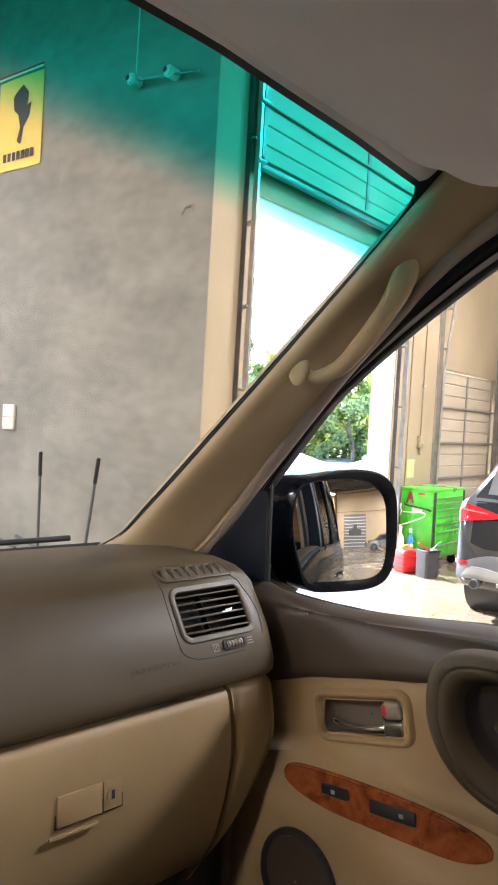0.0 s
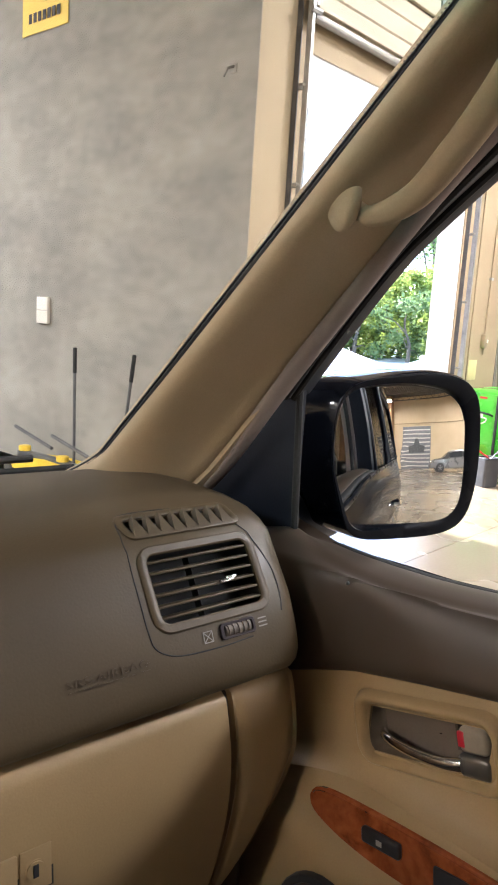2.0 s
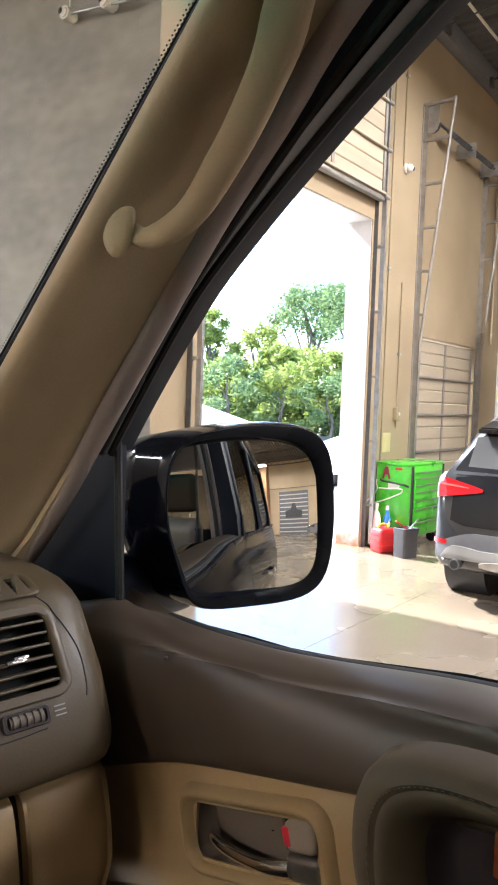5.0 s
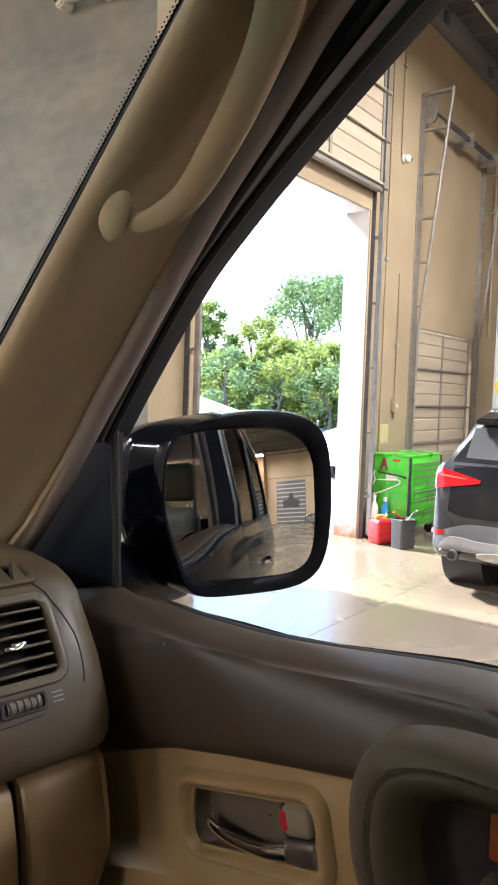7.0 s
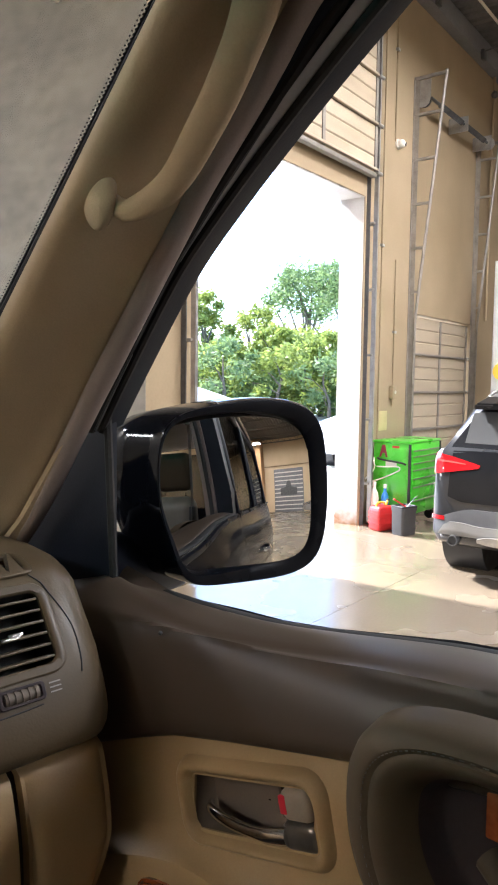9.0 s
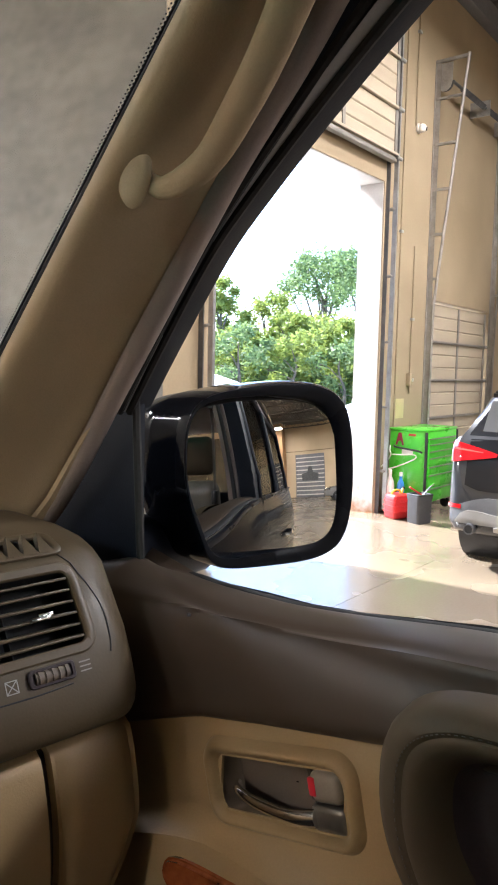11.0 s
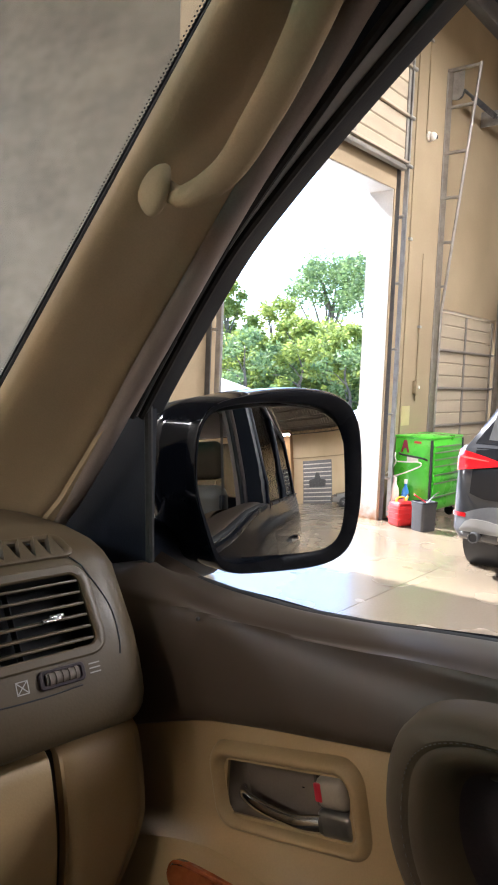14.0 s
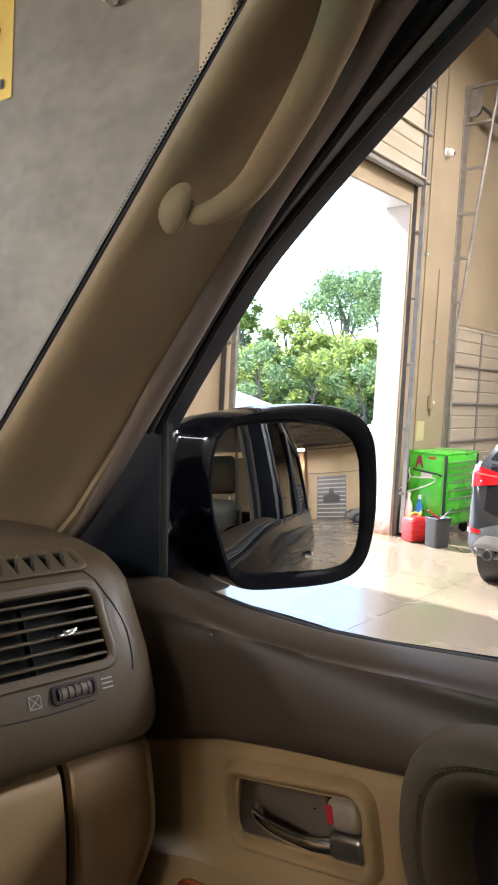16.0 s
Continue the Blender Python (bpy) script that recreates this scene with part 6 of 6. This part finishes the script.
for mirrored in (False, True):
    f = (lambda b: flip(b)) if mirrored else (lambda b: b)
    for name, y0, y1, handle in (("front_door_skin", 1.16, 0.175, 0.32), ("rear_door_skin", 0.168, -0.80, -0.66), ("quarter_panel", -0.807, -2.40, None), ("front_fender", 2.1, 1.167, None)):
        s = part(name, side_skin(y0, y1, mirrored, 0.9 if name == "front_fender" else 1.0), M_DOOR_PAINT, suv, "glossy black door panel" if handle else "glossy black body panel")
        if handle:
            part("outer_handle", f(sweep(spline([(1.202, handle + 0.10, 1.095), (1.246, handle + 0.07, 1.097), (1.248, handle - 0.04, 1.097), (1.204, handle - 0.08, 1.095)], 14), 0.014, 8, 1.1)), M_CHROME, s, "chrome door handle")
        if name != "front_fender":
            part("belt_moulding", f(sweep([(1.137, y0 - 0.02 + (y1 - y0 + 0.03) * k / 12, 1.323 + belt_rise(y0 + (y1 - y0) * k / 12, 1.335)) for k in range(13)], 0.009, 8, 1.2)), M_BEZEL, s, "satin black belt moulding")
    for k, (y, lean, w, mt) in enumerate(((0.175, -0.03, 0.09, M_NAVY), (-0.82, -0.08, 0.08, M_NAVY), (-2.22, 0.12, 0.16, M_PAINT))):
        rows = []
        for z in (1.33, 1.55, 1.8, 2.02, 2.12):
            x = 1.128 - 0.19 * (z - 1.33) ** 1.15
            yy = y + lean * (z - 1.33)
            rows.append([(x - 0.07, yy + w / 2, z), (x, yy + w / 2, z), (x, yy - w / 2, z), (x - 0.07, yy - w / 2, z)])
        part("pillar", f(capped(rows)), mt, suv, "black door pillar")
    for y0, y1 in ((0.12, -0.77), (-0.87, -2.13)):
        rows = []
        for z in (1.33, 1.55, 1.8, 2.04):
            x = 1.118 - 0.19 * (z - 1.33) ** 1.15
            rows.append([(x, y0 - 0.01 * (z - 1.33), z), (x, y1 - 0.02 * (z - 1.33), z)])
        part("side_window", f(thick(grid(rows), 0.004)), M_DARK_GLASS, suv, "smoked side window")
        fr = []
        for z, y in ((1.345, y0), (2.03, y0 - 0.02), (2.05, (y0 + y1) / 2), (2.03, y1 - 0.02), (1.345, y1)):
            fr.append((1.13 - 0.19 * (z - 1.33) ** 1.15, y, z))
        part("window_frame", f(sweep(fr, 0.016, 6)), M_NAVY, suv, "black window frame")
    part("gutter", f(sweep(spline([(0.93, 0.62, 2.06), (0.975, 0.45, 2.12), (0.985, 0.1, 2.145), (0.985, -1.2, 2.15), (0.97, -2.3, 2.12)], 20), 0.028, 8)), M_PAINT, suv, "black roof edge")
    for y in (1.62, -1.23 - 0.02):
        w = part("wheel", f(rod((0.90, y, 0.385), (1.15, y, 0.385), 0.385, 36, bevel=0.03)), M_RUBBER, suv, "black tyre")
        part("rim", f(rod((1.13, y, 0.385), (1.156, y, 0.385), 0.235, 30, bevel=0.012)), M_STEEL, w, "alloy rim")
        for k in range(6):
            a = k * math.pi / 3
            part("spoke", f(rod((1.158, y, 0.385), (1.158, y + 0.21 * math.cos(a), 0.385 + 0.21 * math.sin(a)), 0.022, 6)), M_STEEL, w)


def roof_rows():
    rows = []
    for y, dz in ((0.60, 0.045), (0.50, 0.065), (0.3, 0.075), (0, 0.08), (-1, 0.085), (-1.8, 0.07), (-2.3, 0.03)):
        rows.append([(XC + q * 0.80, y - (0.06 * q * q if y > 0.3 else 0), 2.145 + dz - 0.05 * abs(q) ** 3) for q in [-1 + 0.1 * k for k in range(21)]])
    return rows


part("roof", thick(grid(roof_rows()), 0.006), M_PAINT, suv, "black painted roof")
hood = []
for y, z, w in ((1.66, 1.30, 0.91), (1.9, 1.28, 0.91), (2.3, 1.24, 0.90), (2.6, 1.18, 0.87), (2.72, 1.10, 0.85)):
    hood.append([(XC + q * w, y - 0.08 * q * q, z - 0.04 * abs(q) ** 3) for q in [-1 + 0.125 * k for k in range(17)]])
part("bonnet", thick(grid(hood), 0.006), M_PAINT, suv, "black painted bonnet")
part("scuttle", box(XC - 0.8, XC + 0.8, 1.50, 1.70, 1.20, 1.325, 0.02), M_BLACK, suv, "black scuttle panel")
part("nose", box(XC - 0.88, XC + 0.88, 2.1, 2.78, 0.42, 1.14, 0.07, segs=3), M_PAINT, suv, "black front end")
part("tail", box(XC - 0.93, XC + 0.93, -2.48, -2.35, 0.45, 1.36, 0.05, segs=3), M_PAINT, suv, "black tailgate")
part("rear_window", thick(grid([[(XC + q * 0.8, -2.39 + 0.12 * s, 1.36 + 0.72 * s) for q in (-1, 1)] for s in (0, 1)]), 0.004), M_DARK_GLASS, suv, "smoked rear window")
part("chassis", box(XC - 0.80, XC + 0.80, -2.3, 2.5, 0.32, 0.49, 0.02), M_BLACK, suv, "dark underside")


# ---- other cars ----
STATIONS = (
    (-2.24, 0.72, 0.42, 0.57, 0.64, 0.62), (-2.225, 0.80, 0.37, 0.68, 0.73, 0.74), (-2.19, 0.86, 0.33, 0.86, 0.78, 0.94), (-2.13, 0.895, 0.30, 1.04, 0.80, 1.11), (-2.06, 0.91, 0.28, 1.11, 0.77, 1.18), (-1.92, 0.915, 0.27, 1.12, 0.71, 1.37), (-1.80, 0.915, 0.27, 1.115, 0.66, 1.52),
    (-1.50, 0.915, 0.27, 1.10, 0.64, 1.57), (-0.5, 0.91, 0.25, 1.06, 0.63, 1.60), (0.2, 0.905, 0.25, 1.04, 0.61, 1.585), (0.6, 0.905, 0.25, 1.02, 0.58, 1.47), (1.1, 0.90, 0.26, 0.98, 0.70, 1.06), (1.7, 0.88, 0.27, 0.90, 0.68, 0.97), (2.1, 0.80, 0.30, 0.72, 0.6, 0.78), (2.22, 0.62, 0.36, 0.55, 0.5, 0.60))


def shell_point(y, s):
    """A place on a car's shell, right half: s from 0 under the sill to 1 at the roof's middle."""
    v = [lerp_at([(st[0], st[k]) for st in STATIONS], y) for k in range(1, 6)]
    w, zb, belt, wr, zr = v
    prof = ((0.0, 0.6 * w, zb), (0.08, 0.94 * w, zb + 0.02), (0.16, w, zb + 0.14 * (belt - zb)), (0.34, 1.0 * w, zb + 0.55 * (belt - zb)), (0.47, 0.985 * w, belt - 0.03), (0.50, 0.955 * w, belt), (0.54, 0.93 * w, belt + 0.02 * min(1, (zr - belt) / 0.3)), (0.80, wr + 0.03, zr - 0.07 * min(1, (zr - belt) / 0.3)), (0.86, wr - 0.03, zr - 0.02), (0.93, wr * 0.5, zr), (1.0, 0.0, zr + 0.012))
    for (a, xa, za), (b, xb, zb2) in zip(prof, prof[1:]):
        if s <= b:
            t = (s - a) / (b - a)
            return Vector((xa + (xb - xa) * t, y, za + (zb2 - za) * t))


def tyre(sx, y, x0, x1, r):
    """A tyre turned round its axle, with four grooves round the tread."""
    w = x1 - x0
    prof = [(x0, r * 0.6), (x0 + 0.005, r - 0.05), (x0 + 0.02, r - 0.018), (x0 + 0.04, r - 0.004)]
    for k in range(4):
        g = x0 + w * (0.26 + 0.16 * k)
        prof += [(g - 0.008, r), (g - 0.006, r - 0.012), (g + 0.006, r - 0.012), (g + 0.008, r)]
    prof += [(x1 - 0.04, r - 0.004), (x1 - 0.02, r - 0.018), (x1 - 0.005, r - 0.05), (x1, r * 0.6)]
    return capped([[(sx * x, y + q * math.cos(a * math.pi / 20), r + q * math.sin(a * math.pi / 20)) for a in range(40)] for x, q in prof])


M_TYRE = surface("dusty_tyre_rubber", (0.035, 0.034, 0.033), (0.06, 0.058, 0.055), 0.8, scale=7, fine=120, bump=0.15, spec=0.3)


def crossover(name, m, paint, cladding, label, bars=True):
    t = thing(name, m, label, "car")
    ys = [-2.24, -2.233, -2.225, -2.21, -2.19, -2.16, -2.13, -2.10, -2.06, -1.99, -1.92, -1.86, -1.8, -1.65, -1.5, -1.2, -0.8, -0.4, 0, 0.2, 0.4, 0.6, 0.85, 1.1, 1.4, 1.7, 1.9, 2.1, 2.17, 2.22]
    ss = [0, 0.05, 0.08, 0.12, 0.16, 0.22, 0.28, 0.34, 0.41, 0.47, 0.485, 0.50, 0.54, 0.60, 0.67, 0.74, 0.80, 0.83, 0.86, 0.93, 1.0]
    half = [[shell_point(y, s) for s in ss] for y in ys]
    rows = [r + [Vector((-p.x, p.y, p.z)) for p in reversed(r[:-1])] for r in half]
    shell = part("body", capped(rows), paint, t, "", 35)

    def patch(nm, y0, y1, s0, s1, mat, sides=(1, -1), off=0.006, label=""):
        for sx in sides:
            rws = []
            for i in range(7):
                y = y0 + (y1 - y0) * i / 6
                rws.append([Vector((p.x * sx + sx * off * 0.8, p.y - (off if y < -1.7 else 0) + (off if y > 1 else 0), p.z + off * 0.6)) for p in (shell_point(y, s0 + (s1 - s0) * j / 6) for j in range(7))])
            part(nm, thick(grid(rws), 0.003), mat, t, label)

    patch("side_window", -1.62, -0.52, 0.56, 0.78, M_CAR_GLASS, label="dark side window")
    patch("side_window", -0.46, 0.52, 0.56, 0.78, M_CAR_GLASS, label="dark side window")
    tree_of = BVHTree.FromPolygons([v.co for v in shell.data.vertices], [p.vertices[:] for p in shell.data.polygons])

    def moulded(nm, rows, way, mat, lift, lbl, deep=0.006):
        """A panel laid on the shell: rows of points thrown onto it along a way, raised by lift."""
        d, out = Vector(way).normalized(), []
        for row in rows:
            line = []
            for p in row:
                q = tree_of.ray_cast(Vector(p) - d * 3, d)[0] or Vector(p)
                line.append(q - d * lift)
            out.append(line)
        return part(nm, thick(grid(out), deep), mat, t, lbl, 50)

    def across(x0, x1, n, low, high, m=7):
        """Rows between two heights that change across the tail."""
        xs = [x0 + (x1 - x0) * k / n for k in range(n + 1)]
        return [[(x, -2.2, low(x) + (high(x) - low(x)) * i / m) for x in xs] for i in range(m + 1)]

    back = (0, 1, 0)
    moulded("window_surround", across(-0.76, 0.76, 24, lambda x: 1.135, lambda x: 1.485 - 0.05 * x * x - 1.9 * max(0.0, abs(x) - 0.60)), back, M_BLACK_PAINT, 0.003, "black surround of the rear window", 0.003)
    moulded("rear_window", across(-0.66, 0.66, 20, lambda x: 1.165 + 0.015 * x * x, lambda x: 1.445 - 0.05 * x * x), back, M_REAR_GLASS, 0.006, "dark rear window")
    moulded("tailgate", across(-0.735, 0.735, 24, lambda x: 0.685 + 0.30 * max(0.0, abs(x) - 0.60) ** 1.2 / 0.135 ** 0.2, lambda x: 1.115 - 0.02 * x * x), back, M_BLACK_PAINT, 0.005, "glossy black tailgate")
    moulded("bumper_trim", across(-0.84, 0.84, 32, lambda x: 0.40, lambda x: 0.635 - 0.11 * max(0.0, (abs(x) - 0.52) / 0.32) ** 1.5), back, cladding, 0.014, "satin grey lower bumper", 0.012)
    moulded("bumper_band", across(-0.80, 0.80, 32, lambda x: 0.405, lambda x: 0.50 + 0.02 * max(0.0, 1 - ((abs(x) - 0.64) / 0.16) ** 2) - 0.08 * max(0.0, (abs(x) - 0.70) / 0.10) ** 2), back, M_DIFFUSER, 0.026, "pale silver bumper insert", 0.010)
    moulded("skid_plate", across(-0.46, 0.46, 16, lambda x: 0.335 + 0.03 * (abs(x) / 0.46) ** 4, lambda x: 0.425 - 0.03 * (abs(x) / 0.46) ** 6), back, M_STEEL, 0.045, "silver skid plate", 0.016)
    patch("windscreen", 0.63, 1.06, 0.86, 1.0, M_CAR_GLASS, label="dark windscreen")
    part("spoiler", slab([(-0.62, -0.06), (0.62, -0.06), (0.59, 0.20), (-0.59, 0.20)], 0.05, pose(0, -1.90, 1.47, 14, 0, 0), 0.014), paint, t)
    for sx in (1, -1):
        e, q = Vector((0.8 * sx, 0.6, 0)), Vector((sx * 0.74, -2.17, 0))
        rows = []
        for i in range(9):
            f = i / 8
            line = []
            for k in range(19):
                a = k / 18
                mid = 0.985 + 0.012 * a
                half = 0.012 + 0.080 * min(1.0, a / 0.75) ** 0.9 - 0.02 * max(0.0, a - 0.85) / 0.15
                line.append(q + e * (-0.21 + 0.44 * a) + Vector((0, 0, mid + half * (2 * f - 1))))
            rows.append(line)
        lens = moulded("tail_light", rows, (-0.6 * sx, 0.8, 0), M_TAIL, 0.014, "red tail light", 0.012)
        core = moulded("light_bar", [[p.lerp(w, 0.62 + 0.05 * m) for p, w in list(zip(rows[0], rows[-1]))[4:14]] for m in (0, 1, 2)], (-0.6 * sx, 0.8, 0), M_TAIL_CORE, 0.018, "pale inner light strip", 0.003)
        core.parent = lens
        moulded("reflector", [[q + e * (-0.04 + 0.022 * k) + Vector((0, 0, z)) for k in range(8)] for z in (0.525, 0.543, 0.560)], (-0.6 * sx, 0.8, 0), M_TAIL, 0.020, "slim red reflector", 0.006)
        part("exhaust", ring(circ(0.046, 24), circ(0.034, 24), 0.085, pose(sx * 0.66, -2.215, 0.365, 90, 0, 0)), M_DARK_STEEL, t, "round dark steel tailpipe")
        part("pipe_mouth", rod((sx * 0.66, -2.292, 0.365), (sx * 0.66, -2.22, 0.365), 0.0345, 20), M_BLACK, t, "black inside of the tailpipe")
        part("roof_rail", sweep(spline([(sx * 0.625, -1.62, 1.55), (sx * 0.63, -1.4, 1.60), (sx * 0.62, -0.4, 1.625), (sx * 0.60, 0.3, 1.59), (sx * 0.59, 0.45, 1.55)], 20), 0.016, 8), M_STEEL, t, "satin roof rail")
        part("headlight", sweep(spline([(sx * 0.50, 2.14, 0.70), (sx * 0.68, 2.10, 0.73), (sx * 0.80, 1.98, 0.78)], 10), 0.045, 10, 1.3), M_CHROME, t, "headlight")
        part("wing_mirror", ball((sx * 1.0, 0.55, 1.03), 0.10, (1.0, 0.6, 0.7)), paint, t)
        for y in (-1.50, 1.30):
            part("wheel_arch", sweep([(sx * 0.905, y + 0.39 * math.cos(a), 0.34 + 0.39 * math.sin(a)) for a in [math.pi * k / 14 for k in range(15)]], 0.035, 8, 0.6, up=(1, 0, 0)), cladding, t, "grey arch trim")
            # solid black plug in place of the shaded hollow round the wheel
            part("arch_shade_plug", rod((sx * 0.55, y, 0.34), (sx * 0.912, y, 0.34), 0.375, 28), M_BLACK, t, "black plug painting the shade inside the wheel arch")
            w = part("wheel", tyre(sx, y, 0.70, 0.925, 0.338), M_TYRE, t, "dusty black tyre with tread grooves")
            part("rim", rod((sx * 0.91, y, 0.338), (sx * 0.930, y, 0.338), 0.225, 28, bevel=0.01), M_DARK_STEEL, w, "dark rim")
            for k in range(5):
                a = k * 2 * math.pi / 5 + 0.3
                part("spoke", rod((sx * 0.932, y, 0.338), (sx * 0.932, y + 0.21 * math.cos(a), 0.338 + 0.21 * math.sin(a)), 0.026, 6), M_STEEL, w)
    pl = part("number_plate", box(-0.16, 0.16, -2.235, -2.20, 0.80, 0.92, 0.005), M_PAPER, t, "white number plate")
    if bars:
        for k in range(5):
            part("plate_bar", box(-0.12 + 0.05 * k, -0.085 + 0.05 * k, -2.239, -2.2355, 0.83, 0.89), M_DARK_STEEL, pl)
    return t


M_CAR_GLASS = plain("dark_car_glass", (0.05, 0.052, 0.054), 0.04, 0.0, 0.6)
M_REAR_GLASS = plain("grey_rear_glass", (0.055, 0.055, 0.054), 0.08)
M_TAIL = plain("red_lens", (0.36, 0.008, 0.010), 0.12, 0.0, 1.0)
M_TAIL_CORE = plain("pale_red_lens", (0.60, 0.07, 0.06), 0.2)
M_GREY_PAINT = surface("dark_grey_metallic", (0.020, 0.021, 0.023), (0.027, 0.028, 0.031), 0.3, metal=0.3, scale=2, fine=400, bump=0.0, coat=0.45, spec=0.3)
M_BLACK_PAINT = surface("black_gloss_paint", (0.008, 0.008, 0.009), (0.012, 0.012, 0.013), 0.15, scale=2, fine=300, bump=0.0, spec=0.12)
M_SILVER = surface("silver_paint", (0.22, 0.21, 0.20), (0.26, 0.25, 0.24), 0.3, metal=0.6, scale=2, fine=400, bump=0.0, coat=1.0)
M_WHITE_PAINT = surface("white_paint", (0.75, 0.75, 0.74), (0.8, 0.8, 0.79), 0.3, scale=2, fine=400, bump=0.0, coat=1.0)
M_DIFFUSER = surface("satin_silver_plastic", (0.22, 0.215, 0.205), (0.27, 0.265, 0.255), 0.45, scale=5, fine=120)
M_CLAD = surface("grey_cladding", (0.28, 0.28, 0.285), (0.35, 0.35, 0.35), 0.5, scale=5, fine=120)
# cladding grey is lifted above the body paint to carry the bumper's pale reflection
crossover("crossover_car", HALL @ pose(4.03, -2.50, 0, 0, 0, -90), M_GREY_PAINT, surface("bumper_sheen_grey", (0.085, 0.088, 0.095), (0.115, 0.118, 0.126), 0.4, scale=5, fine=120, bump=0.05), "dark grey crossover car with red tail lights, parked tail-on")
crossover("silver_car", HALL @ pose(-2.4, -26.0, 0, 0, 0, 82), M_SILVER, M_GREY_PLASTIC, "silver car parked along the far wall")
crossover("white_car", HALL @ pose(10.65, 2.9, -0.0, 0, 0, 90), M_WHITE_PAINT, M_CLAD, "white car parked outside in the sun")


# ---- far wall, seen in the mirror ----
def far_gate():
    t = thing("louvred_gate", HALL @ pose(-6.2, -30, 0), "grey louvred roller gate with a dark emblem on the far wall", "gate")
    part("panel", box(-1.45, 1.45, 0.002, 0.04, 0.0, 3.9, 0.01), M_GREY_PLASTIC, t)
    for k in range(10):
        part("louvre", box(-1.4, 1.4, 0.041, 0.07, 0.2 + 0.37 * k, 0.29 + 0.37 * k), M_PAPER, t)
    part("emblem", slab([(-0.8, -0.5), (0.8, -0.5), (0.85, 0.1), (0.3, 0.25), (0.15, 0.8), (-0.15, 0.8), (-0.3, 0.25), (-0.85, 0.1)], 0.01, pose(0, 0.082, 2.0, 90, 0, 180)), M_DARK_STEEL, t, "dark emblem shape")
    whole("wall_pipe_run", rod((-12, -29.9, 4.2), (14, -29.9, 4.2), 0.03, 8), M_WALL, "painted pipe along the far wall", "pipe", m=HALL)


far_gate()
